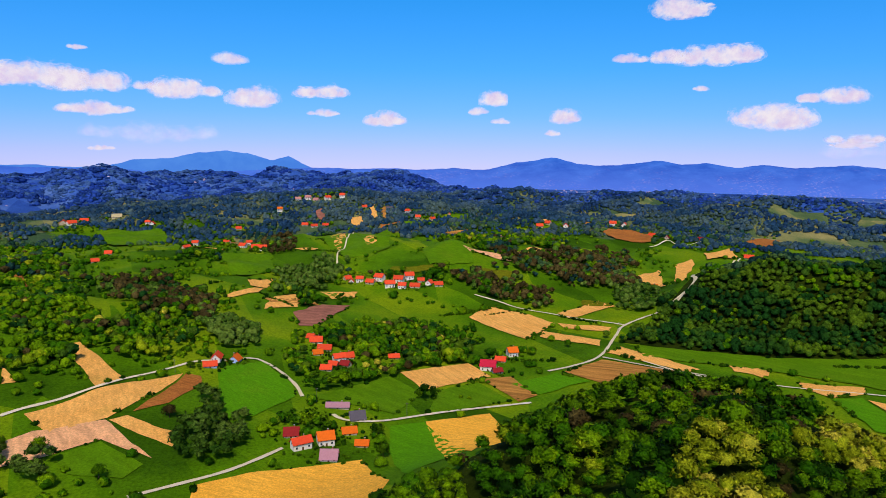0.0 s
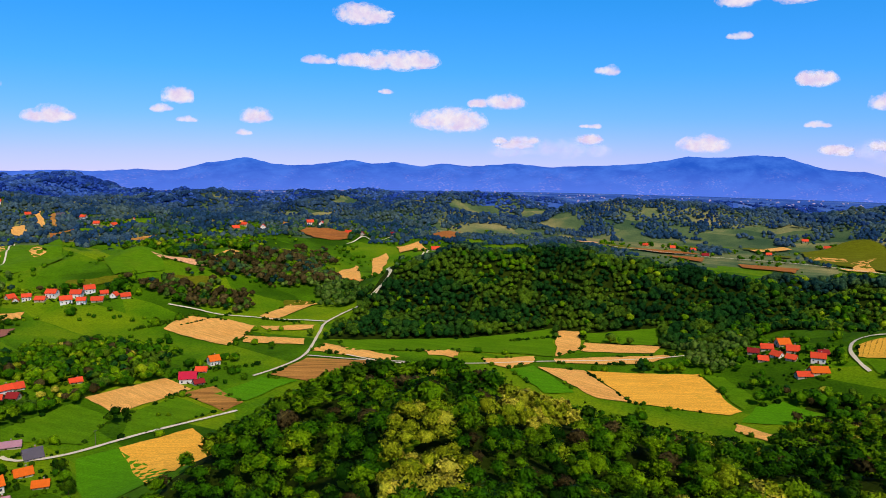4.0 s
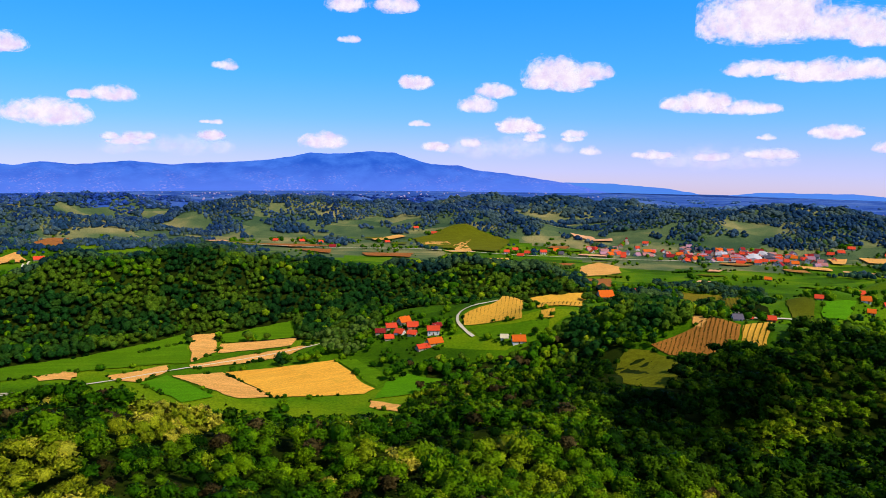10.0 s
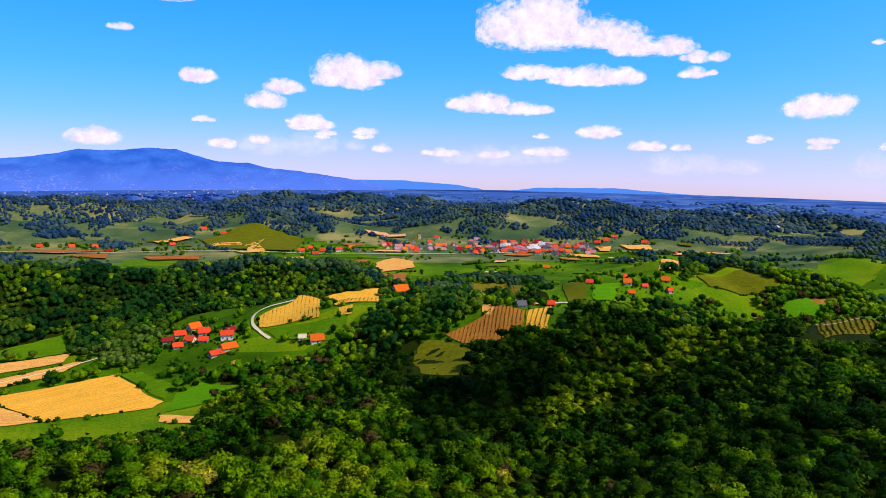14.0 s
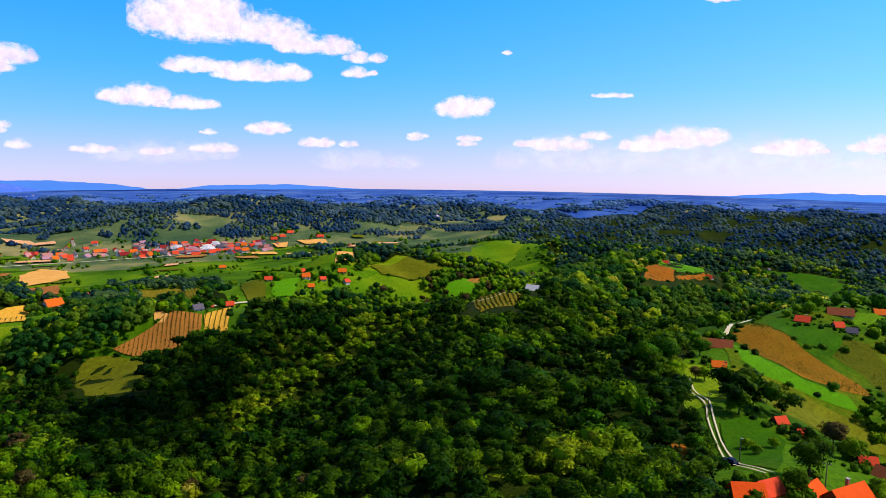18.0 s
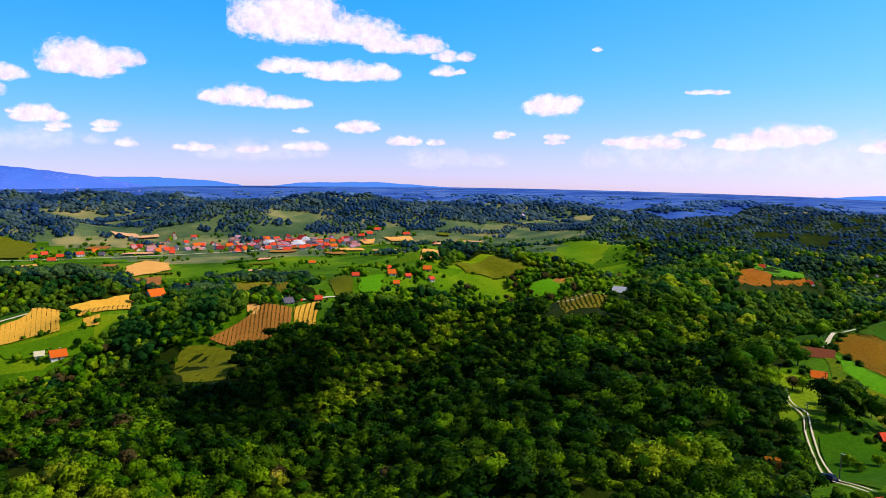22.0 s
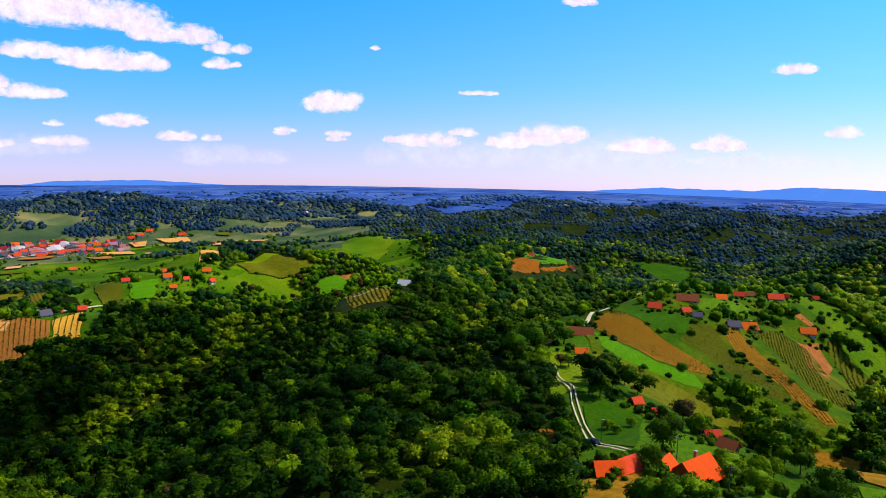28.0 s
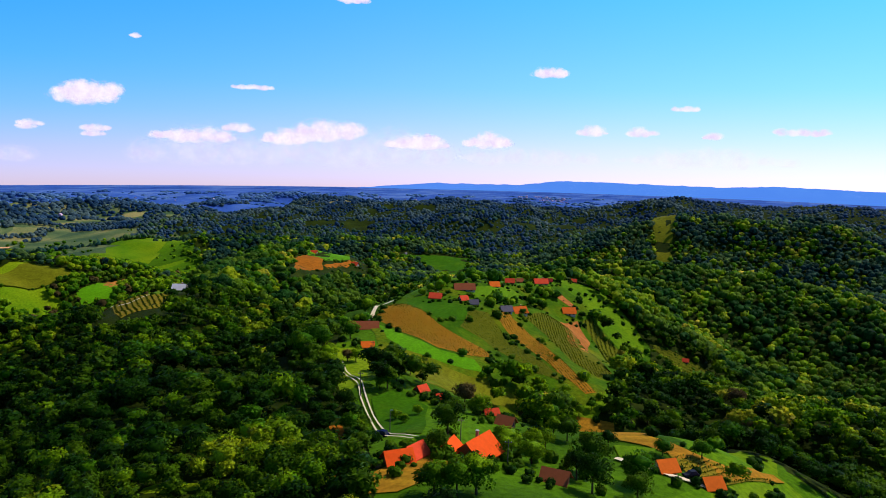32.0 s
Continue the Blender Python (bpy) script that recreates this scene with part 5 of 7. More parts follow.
HOUSES.append(("plain houses", 90.67, 1324, 12, 9, "red", "cream"))
HOUSES.append(("plain houses", 90.05, 1300, 12, 9, "red", "white"))
HOUSES.append(("plain houses", 89.43, 1284, 12, 9, "red", "cream"))
HOUSES.append(("ridge houses", 109.98, 464, 10, 8, "palegrey", "cream"))
HOUSES.append(("ridge houses", 120.09, 719, 8, 6, "red", "cream"))
HOUSES.append(("ridge houses", 123.29, 703, 9, 6, "red", "cream"))
HOUSES.append(("ridge houses", 127.34, 986, 8, 6, "slate", "cream"))

HOUSES.append(("ridge houses", 124.14, 312, 15.4, 6.9, "brown", "brown", -124))
HOUSES.append(("ridge houses", 124.38, 278, 5.8, 4.0, "orange", "cream", -119))
HOUSES.append(("ridge houses", 129.83, 371, 7.7, 5.4, "red", "cream", -140))
HOUSES.append(("ridge houses", 132.13, 391, 14.6, 7.3, "brown", "cream", -124))
HOUSES.append(("ridge houses", 132.08, 372, 5.1, 4.6, "red", "cream", -102))
HOUSES.append(("ridge houses", 132.92, 367, 5.4, 4.3, "slate", "brown", -123))
HOUSES.append(("ridge houses", 135.54, 371, 7.3, 5.9, "slate", "grey", -116))
HOUSES.append(("ridge houses", 136.60, 379, 9.7, 7.3, "orange", "cream", -107))
HOUSES.append(("ridge houses", 134.51, 415, 7.0, 5.6, "orange", "cream", -115))
HOUSES.append(("ridge houses", 135.78, 439, 6.9, 4.8, "red", "brown", -136))
HOUSES.append(("ridge houses", 136.54, 463, 5.0, 4.0, "brown", "brown", -127))
HOUSES.append(("ridge houses", 138.23, 463, 11.0, 6.6, "red", "cream", -123))
HOUSES.append(("ridge houses", 138.91, 471, 4.6, 3.7, "wine", "brown", -139))
HOUSES.append(("ridge houses", 140.85, 487, 3.8, 3.5, "red", "cream", -141))
HOUSES.append(("ridge houses", 140.53, 427, 9.7, 7.3, "orange", "cream", -126))
HOUSES.append(("ridge houses", 128.83, 220, 3.9, 3.5, "red", "brown", -89))
HOUSES.append(("ridge houses", 130.44, 214, 3.0, 3.5, "red", "brown", -110))
HOUSES.append(("ridge houses", 134.63, 197, 4.5, 3.6, "red", "cream", -115))
HOUSES.append(("ridge houses", 135.87, 186, 5.5, 4.4, "brown", "brown", -161))
HOUSES.append(("farmstead", 133.59, 155, 10.6, 8.8, "orangebig", "brick", -76))
HOUSES.append(("farmstead", 131.30, 154, 4.6, 4.4, "orangebig", "brown", -61))
HOUSES.append(("farmstead", 126.97, 146, 6.6, 4.6, "orangebig", "brown", -107))
HOUSES.append(("farmstead", 128.35, 149, 5.4, 4.6, "red", "brown", -78))
HOUSES.append(("farmstead", 140.11, 147, 6.3, 4.4, "brown", "brown", -155))
HOUSES.append(("farmstead", 148.70, 170, 5.1, 4.6, "orange", "cream", -114))
HOUSES.append(("farmstead", 152.18, 169, 4.8, 4.3, "orange", "brown", -117))
HOUSES.append(("ridge houses", 149.64, 446, 4.0, 3.5, "red", "grey", -150))
HOUSES.append(("spur houses", 83.62, 484, 6.9, 6.2, "slate", "white", -64))
HOUSES.append(("spur houses", 84.45, 580, 6.2, 4.9, "red", "cream", -84))
HOUSES.append(("spur houses", 85.94, 576, 7.2, 5.7, "red", "brown", -76))
HOUSES.append(("spur houses", 73.85, 760, 18.2, 14.6, "orange", "white", -49))
HOUSES.append(("spur houses", 88.94, 644, 6.9, 5.5, "red", "cream", -89))
HOUSES.append(("spur houses", 91.51, 711, 6.3, 5.7, "red", "cream", -62))
HOUSES.append(("spur houses", 91.82, 664, 8.2, 7.4, "orange", "white", -82))
HOUSES.append(("spur houses", 92.23, 647, 6.3, 5.7, "orange", "cream", -92))
HOUSES.append(("spur houses", 93.14, 667, 5.9, 4.7, "red", "cream", -73))
HOUSES.append(("spur houses", 94.68, 700, 8.7, 7.0, "orange", "cream", -95))
HOUSES.append(("spur houses", 95.01, 675, 6.0, 5.4, "red", "white", -55))
HOUSES.append(("spur houses", 76.28, 837, 6.7, 5.3, "red", "cream", -76))
HOUSES.append(("vineyard farm", 67.15, 518, 11.0, 8.8, "orange", "white", -57))
HOUSES.append(("vineyard farm", 66.00, 527, 6.5, 5.2, "cream", "white", -66))


# ---- fields and roads ----
def soil(name, a, c, turn, stripe, strength=0.3):
    return field_material(name, a, c, turn, stripe, strength)


FIELD_LOOK = {
    "straw": (soil("straw_field", (0.74, 0.32, 0.06), (0.94, 0.49, 0.135), 20, 2.2, 0.2), "harvested straw-yellow grain field"),
    "gold": (soil("gold_field", (0.82, 0.36, 0.03), (0.97, 0.49, 0.065), 60, 2.0, 0.18), "golden yellow ripe field"),
    "pale": (soil("pale_field", (0.74, 0.32, 0.13), (0.92, 0.5, 0.26), 30, 3.0, 0.25), "pale sandy worked field"),
    "clay": (soil("clay_field", (0.34, 0.1, 0.022), (0.5, 0.19, 0.045), 70, 1.6, 0.35), "reddish brown ploughed field"),
    "soil": (soil("soil_field", (0.36, 0.14, 0.03), (0.66, 0.31, 0.07), 66, 3.2, 0.5), "brown field with ploughed strips"),
    "plum": (soil("plum_field", (0.3, 0.11, 0.08), (0.45, 0.18, 0.12), 100, 1.8, 0.4), "purplish brown ploughed field"),
    "lime": (soil("lime_field", (0.06, 0.2, 0.002), (0.1, 0.27, 0.003), 40, 3.0, 0.15), "bright green young crop field"),
    "meadow": (soil("meadow_field", (0.06, 0.16, 0.002), (0.12, 0.23, 0.003), 40, 4.0, 0.2), "mown green meadow"),
    "olive": (soil("olive_field", (0.11, 0.12, 0.004), (0.17, 0.17, 0.006), 40, 3.0, 0.25), "dry yellow-green grass field"),
    "orange": (soil("orange_field", (0.28, 0.08, 0.006), (0.4, 0.14, 0.01), 130, 2.0, 0.35), "orange-brown dug garden plot"),
    "ochre": (soil("ochre_field", (0.3, 0.14, 0.01), (0.42, 0.2, 0.014), 130, 2.0, 0.3), "dry ochre grass slope"),
    "rough": (meadow_material("rough_grass", (0.018, 0.07, 0.0006), (0.055, 0.12, 0.001), (0.16, 0.15, 0.003), 0.045), "rough olive-green hillside grass"),
    "garden": (soil("garden_grass", (0.02, 0.085, 0.0008), (0.05, 0.14, 0.001), 40, 5.0, 0.2), "deep green garden grass"),
    "plumvine": (soil("shaded_vineyard_soil", (0.3, 0.11, 0.018), (0.44, 0.18, 0.03), 96, 2.0, 0.06), "brown vineyard soil with planted rows"),
    "vinegold": (soil("gold_vineyard_soil", (0.62, 0.3, 0.03), (0.8, 0.42, 0.05), 96, 2.0, 0.06), "straw-coloured vineyard with planted rows"),
    "vine": (soil("vineyard_soil", (0.17, 0.13, 0.008), (0.24, 0.18, 0.012), 96, 2.0, 0.06), "yellow-green vineyard with planted rows"),
    "brownvine": (soil("brown_vineyard_soil", (0.24, 0.1, 0.007), (0.36, 0.17, 0.011), 120, 2.0, 0.06), "orange-brown vineyard with planted rows"),
    "greenvine": (soil("green_vineyard_soil", (0.07, 0.09, 0.004), (0.13, 0.13, 0.006), 120, 2.0, 0.06), "green vineyard with planted rows"),
    "meadowvine": (soil("meadow_vineyard_soil", (0.02, 0.08, 0.001), (0.07, 0.14, 0.0015), 120, 3.0, 0.06), "grassy green slope under the vineyard"),
}
ROAD = plain_material("gravel_road", (0.66, 0.54, 0.36), 0.95, 0.2, 0.5)
VINE = leaf_material("vine_leaf", (0.03, 0.06, 0.002), (0.06, 0.095, 0.002), (0.11, 0.14, 0.004), 0.4)


def lift_for(x, y):
    return 0.25 + 0.0000016 * (x * x + y * y)


def draped(name, corners, mat, fine=9.0):
    """A sheet of ground cover within corners, laid on the land."""
    bm = bmesh.new()
    vs = [bm.verts.new((*polar(*c), 0)) for c in corners]
    area = sum(a.co.x * b.co.y - b.co.x * a.co.y for a, b in zip(vs, vs[1:] + vs[:1]))
    bm.faces.new(vs if area > 0 else vs[::-1])
    bmesh.ops.triangulate(bm, faces=bm.faces[:])
    limit = max(fine, 0.012 * corners[0][1])
    for k in range(6):
        long = [e for e in bm.edges if e.calc_length() > limit]
        if not long:
            break
        bmesh.ops.subdivide_edges(bm, edges=long, cuts=1, use_grid_fill=False)
        bmesh.ops.triangulate(bm, faces=[f for f in bm.faces if len(f.verts) > 3])
    co = np.array([v.co[:] for v in bm.verts])
    reach = np.clip(np.hypot(co[:, 0], co[:, 1]) / 400, 0.3, 2)
    co[:, :2] += (np.column_stack([swell(co[:, 0], co[:, 1], 34, 4.1), swell(co[:, 0], co[:, 1], 29, 7.3)]).T * 0.9 * reach).T
    for v, (x, y, _) in zip(bm.verts, co):
        v.co.x, v.co.y = x, y
    z = height(co[:, 0], co[:, 1])
    for v, h in zip(bm.verts, z):
        v.co.z = h + lift_for(v.co.x, v.co.y)
    for f in bm.faces:
        f.smooth = True
    return part(name, bm, mat)


def vine_rows(parent, corners, rng, gap=2.6, size=1.0):
    """Rows of leafy vines across a vineyard, running along its longest side."""
    pts = np.array([polar(*c) for c in corners])
    sides = np.roll(pts, -1, 0) - pts
    s = sides[np.argmax(np.hypot(*sides.T))]
    u = s / np.hypot(*s)
    w = np.array([-u[1], u[0]])
    a, b = pts @ u, pts @ w
    tpl = clump_cloud(rng, 2, 3, 0.6, core=False)
    for off in np.arange(b.min() + gap / 2, b.max(), gap):
        run = np.arange(a.min(), a.max(), 0.55)
        xy = off * w + run[:, None] * u + rng.normal(scale=0.07, size=(len(run), 2))
        xy = xy[inside(xy, corners) & (rng.random(len(xy)) < 0.95)]
        if len(xy) < 4:
            continue
        z = height(xy[:, 0], xy[:, 1]) + 0.5
        v, f, d = stamp(tpl, np.column_stack([xy, z]), size * rng.uniform(0.2, 0.36, len(xy)), rng.uniform(1.0, 1.6, len(xy)), rng.uniform(0, 6.28, len(xy)))
        tagged(link_mesh("vine_row", v, f, VINE, parent, way=d), kind="stuff")


def lay_fields():
    rng = np.random.default_rng(5)
    for kind, corners in FIELD_SHAPES:
        mat, label = FIELD_LOOK[kind]
        ob = tagged(draped("vineyard" if "vine" in kind else "field", corners, mat), label, "vineyard" if "vine" in kind else "field")
        if kind == "rough":
            ob.location.z = -0.13
        if "vine" in kind and kind != "meadowvine":
            vine_rows(ob, corners, rng, *((3.2, 1.45) if kind == "vinegold" else (2.6, 1.5) if corners[0][1] > 420 else (1.5, 1.05)))


def lay_road(kind, width, line):
    width = width * (0.6 if kind == "road" else 0.58)
    pts = [Vector(polar(*c)) for c in line]
    fine = []
    for i in range(len(pts) - 1):
        p0, p1, p2, p3 = pts[max(i - 1, 0)], pts[i], pts[i + 1], pts[min(i + 2, len(pts) - 1)]
        n = max(2, int((p2 - p1).length / 5))
        for k in range(n):
            t = k / n
            fine.append(0.5 * (2 * p1 + (p2 - p0) * t + (2 * p0 - 5 * p1 + 4 * p2 - p3) * t * t + (3 * p1 - p0 - 3 * p2 + p3) * t ** 3))
    fine.append(pts[-1])
    bands = [(-0.5, 0.5)] if kind == "road" else [(-0.5, -0.27), (0.27, 0.5)]
    bm = bmesh.new()
    for lo, hi in bands:
        prev = None
        for i, p in enumerate(fine):
            d = (fine[min(i + 1, len(fine) - 1)] - fine[max(i - 1, 0)]).normalized()
            side = Vector((d.y, -d.x))
            wob = 1 + 0.12 * math.sin(1.7 * i)
            row = []
            for q in (lo, hi):
                c = p + side * (q * width * wob)
                row.append(bm.verts.new((c.x, c.y, ground_z(c.x, c.y) + lift_for(c.x, c.y) + 0.15)))
            if prev:
                bm.faces.new((prev[0], prev[1], row[1], row[0]))
            prev = row
    bmesh.ops.recalc_face_normals(bm, faces=bm.faces[:])
    label = "pale gravel country road across the fields" if kind == "road" else "two-rut pale dirt track through grass"
    return tagged(part("road" if kind == "road" else "track", bm, ROAD), label, "road", kind="structure")


# dark sheets under the big woods, tree shade put into their colour
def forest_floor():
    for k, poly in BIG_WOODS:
        ob = draped("forest_floor", poly, SHADED_FLOOR, 14)
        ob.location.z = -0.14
        tagged(ob, "leaf-covered forest floor darkened to paint shade under the trees", "ground", kind="structure")


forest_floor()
lay_fields()
for kind, width, line in ROAD_LINES:
    lay_road(kind, width, line)


# ---- woods ----
SINGLE_R = 119
def woods():
    rng = np.random.default_rng(11)
    near = [clump_cloud(rng, 12, 300, 0.098) for k in range(4)]
    mid = [clump_cloud(rng, 9, 100, 0.165) for k in range(4)]
    low = [round_crown(rng, 20, 0.34) for k in range(5)]
    bush = [round_crown(rng, 24, 0.3) for k in range(5)]
    far = [low_crown(rng) for k in range(5)]
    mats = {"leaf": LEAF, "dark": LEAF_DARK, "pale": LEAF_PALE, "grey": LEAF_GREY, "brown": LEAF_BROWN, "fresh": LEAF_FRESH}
    words = {"leaf": "dense green broadleaf wood", "dark": "dark green broadleaf wood on a hill", "pale": "pale blossoming acacia trees", "grey": "grey-green willows and poplars",
             "brown": "half-bare brownish trees", "fresh": "fresh yellow-green broadleaf trees"}

    def kinds(xy):
        kind = np.full(len(xy), "", dtype="U6")
        ragged = xy + 9 * np.column_stack([swell(xy[:, 0], xy[:, 1], 55, 8.1), swell(xy[:, 0], xy[:, 1], 48, 3.7)]) * np.clip(np.hypot(*xy.T) / 500, 0.3, 1.2)[:, None]
        for k, poly in WOODS:
            kind[inside(ragged, poly)] = k
        lone = rng.random(len(xy))
        kind[(kind == "brown") & (lone < 0.22)] = "dark"
        kind[(kind == "brown") & (lone > 0.84)] = "grey"
        for poly in PALE:
            kind[inside(xy, poly) & (kind != "")] = "pale"
        for poly in FRESH:
            kind[inside(ragged, poly) & (kind != "") & (lone > 0.12)] = "fresh"
        kind[(kind == "leaf") & (lone < 0.012)] = "pale"
        kind[(kind == "leaf") & (lone > 0.95)] = "brown"
        stand = swell(xy[:, 0], xy[:, 1], 95, 6.1)
        south = (np.degrees(np.arctan2(xy[:, 0], xy[:, 1])) > 110) & (np.hypot(*xy.T) > 260)
        mild = np.degrees(np.arctan2(xy[:, 0], xy[:, 1])) > 92
        more = np.where(south, 0.1 + np.clip(stand, 0, 1), 0.03 + 0.03 * mild + 0.7 * np.clip(stand - 0.25, 0, 1))
        kind[(kind == "dark") & (lone < more)] = "leaf"
        kind[(kind == "leaf") & south & (lone < 0.3 * np.clip(stand - 0.3, 0, 1))] = "pale"
        kind[(kind == "leaf") & (lone > 0.1) & (lone < 0.55 * np.clip(-stand, 0, 1) + 0.1)] = "dark"
        grove = swell(xy[:, 0], xy[:, 1], 62, 9.4) + 0.5 * swell(xy[:, 0], xy[:, 1], 27, 4.9)
        kind[(kind == "leaf") & (lone > 0.25) & (grove > 0.62)] = "fresh"
        kind[((kind == "leaf") | (kind == "dark")) & (lone > 0.55) & (lone < 0.562)] = "fresh"
        kind[(kind == "dark") & south & (grove > 0.75)] = "fresh"
        kind[(kind == "leaf") & (grove < -0.6) & (lone > 0.4)] = "dark"
        open_ = np.ones(len(xy), bool)
        for k, poly in FIELD_SHAPES:
            if k == "rough":
                continue
            open_ &= ~inside(xy, poly)
        for poly in GLADES:
            open_ &= ~inside(xy, poly)
        for k, w, line in ROAD_LINES:
            pts = [polar(*c) for c in line]
            for (x0, y0), (x1, y1) in zip(pts, pts[1:]):
                dx, dy = x1 - x0, y1 - y0
                s = np.clip(((xy[:, 0] - x0) * dx + (xy[:, 1] - y0) * dy) / (dx * dx + dy * dy), 0, 1)
                open_ &= np.hypot(xy[:, 0] - x0 - s * dx, xy[:, 1] - y0 - s * dy) > w / 2 + 3.5
        for row in HOUSES:
            hx, hy = polar(row[1], row[2])
            open_ &= np.hypot(xy[:, 0] - hx, xy[:, 1] - hy) > 0.5 * row[3] + 4
            cx, cy = polar(row[1], row[2] - (13 if row[2] > 300 else 7))
            open_ &= np.hypot(xy[:, 0] - cx, xy[:, 1] - cy) > 0.4 * row[3] + (9 if row[2] > 300 else 6)
        return kind, open_

    # the nearest trees stand singly
    def trunk(bm):
        for x0, y0, z0, r0, x1, y1, z1, r1 in ((0, 0, 0, 0.28, 0.1, 0.05, 5.0, 0.16), (0.08, 0.04, 3.2, 0.13, 1.5, 0.6, 5.6, 0.05), (0.08, 0.04, 3.6, 0.12, -1.2, 0.9, 6.0, 0.05), (0.1, 0.05, 4.0, 0.11, -0.3, -1.5, 6.2, 0.05)):
            lo = [bm.verts.new((x0 + r0 * math.cos(k), y0 + r0 * math.sin(k), z0)) for k in np.arange(6) * 1.0472]
            hi = [bm.verts.new((x1 + r1 * math.cos(k), y1 + r1 * math.sin(k), z1)) for k in np.arange(6) * 1.0472]
            for k in range(6):
                bm.faces.new((lo[k], lo[(k + 1) % 6], hi[(k + 1) % 6], hi[k]))
            bm.faces.new(hi)

    singles = {}
    for k in mats:
        row = []
        for v, f, d in [clump_cloud(rng, 17, 1700, 0.043) for n in range(3)]:
            bm = bmesh.new()
            trunk(bm)
            ob = part("tree", bm, BARK)
            crown = link_mesh("crown", v * [4.6, 4.6, 5.0] + [0, 0, 4.6], f, mats[k], ob, way=d)
            row.append(tagged(ob, {"leaf": "green broadleaf tree with a full crown", "dark": "dark green broadleaf tree with a full crown", "pale": "acacia tree covered in pale yellow blossom",
                                   "grey": "grey-green willow tree with a loose crown", "brown": "half-bare tree with brownish twigs", "fresh": "fresh yellow-green broadleaf tree"}[k], "tree", "trees of the near wood"))
        singles[k] = row
    used = {}

    def plant(k, x, y, scale):
        n = rng.integers(0, 3)
        m = pose(x, y, ground_z(x, y) - 0.3, 0, 0, rng.uniform(0, 360)) @ Matrix.Diagonal((scale, scale, scale * rng.uniform(0.9, 1.2), 1))
        ob = singles[k][n]
        if (k, n) in used:
            ob = copy_thing(ob, m)
            ob.matrix_basis = m
        else:
            ob.matrix_basis = m
            used[(k, n)] = True

    xy = scatter(rng, -30, 170, 85, SINGLE_R, 6.6)
    kind, open_ = kinds(xy)
    for (x, y), k, o in zip(xy, kind, open_):
        if k and o:
            plant(k, x, y, rng.uniform(0.7, 1.05))
    for k, b, d, s in LONE_TREES:
        plant(k, *polar(b, d), s)
    for key, row in singles.items():
        for n, ob in enumerate(row):
            if (key, n) not in used:
                for o in (*ob.children, ob):
                    bpy.data.objects.remove(o)

    for (r0, r1, gap, tpl, size) in ((SINGLE_R, 240, 6.2, near, (3.0, 4.7)), (240, 460, 6.0, mid, (2.8, 4.5)), (460, 760, 5.8, low, (2.3, 4.2)), (760, 1050, 6.4, low, (2.6, 4.6))):
        xy = scatter(rng, -30, 170, r0, r1, gap)
        kind, open_ = kinds(xy)
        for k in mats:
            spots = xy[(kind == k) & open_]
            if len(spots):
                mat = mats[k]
                # distant dark woods change leaf colour, with painted haze in the outermost ring
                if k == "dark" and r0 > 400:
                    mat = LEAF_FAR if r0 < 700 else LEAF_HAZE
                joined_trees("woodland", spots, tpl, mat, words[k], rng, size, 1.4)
    # lone trees and bushes in the open land
    xy = scatter(rng, -30, 166, 130, 1300, 13)
    kind, open_ = kinds(xy)
    hedge = swell(xy[:, 0], xy[:, 1], 130, 7.7) + 0.5 * swell(xy[:, 0], xy[:, 1], 45, 1.9)
    spots = xy[(kind == "") & open_ & (hedge > 0.36)]
    yard = []
    for row in HOUSES:
        hx, hy = polar(row[1], row[2])
        for k in range(11):
            a, d = rng.uniform(0, 6.283), row[3] * 0.5 + rng.uniform(3, 15)
            yard.append((hx + d * math.cos(a), hy + d * math.sin(a)))
    yard = np.array(yard)
    ok = kinds(yard)[1] & (np.hypot(*yard.T) > 300)
    shrub = []
    for row in HOUSES:
        hx, hy = polar(row[1], row[2])
        for k in range(13):
            a, d = rng.uniform(0, 6.283), row[3] * 0.5 + rng.uniform(1.2, 7)
            shrub.append((hx + d * math.cos(a), hy + d * math.sin(a)))
    joined_trees("garden_shrubs", np.array(shrub), bush, LEAF_DARK, "low dark green garden shrubs round the houses", rng, (0.5, 1.5), 0.6)
    joined_trees("garden_trees", yard[ok], low, LEAF, "small garden trees among the houses", rng, (1.8, 4.0), 0.8)
    joined_trees("bushes", spots, bush, LEAF, "scattered green bushes and hedges", rng, (1.4, 4.0), 0.7)
    # scrub on the vineyard hill
    xy = scatter(rng, 121, 162, 135, 500, 5.5)
    kind, open_ = kinds(xy)
    scrub = swell(xy[:, 0], xy[:, 1], 38, 5.9) + 0.6 * rng.random(len(xy))
    joined_trees("scrub", xy[(kind == "") & open_ & (scrub > 0.55)], low, LEAF_DARK, "low green scrub on the vineyard hill", rng, (0.6, 1.9), 0.5)
    # hedges and scrub on the grassy slope west of the brook
    xy = scatter(rng, -27, -8, 430, 900, 7.5)
    kind, open_ = kinds(xy)
    scrub = swell(xy[:, 0], xy[:, 1], 85, 1.2) + 0.5 * rng.random(len(xy))
    joined_trees("scrub", xy[(kind == "") & open_ & (scrub > 0.5)], bush, LEAF, "thick green scrub on the grassy slope", rng, (1.3, 3.2), 0.5)
    spots = []
    for line in HEDGES:
        pts = [polar(*c) for c in line]
        for (x0, y0), (x1, y1) in zip(pts, pts[1:]):
            n = max(2, int(math.hypot(x1 - x0, y1 - y0) / 2.6))
            for k in range(n):
                spots.append((x0 + (x1 - x0) * k / n + rng.normal(0, 0.8), y0 + (y1 - y0) * k / n + rng.normal(0, 0.8)))
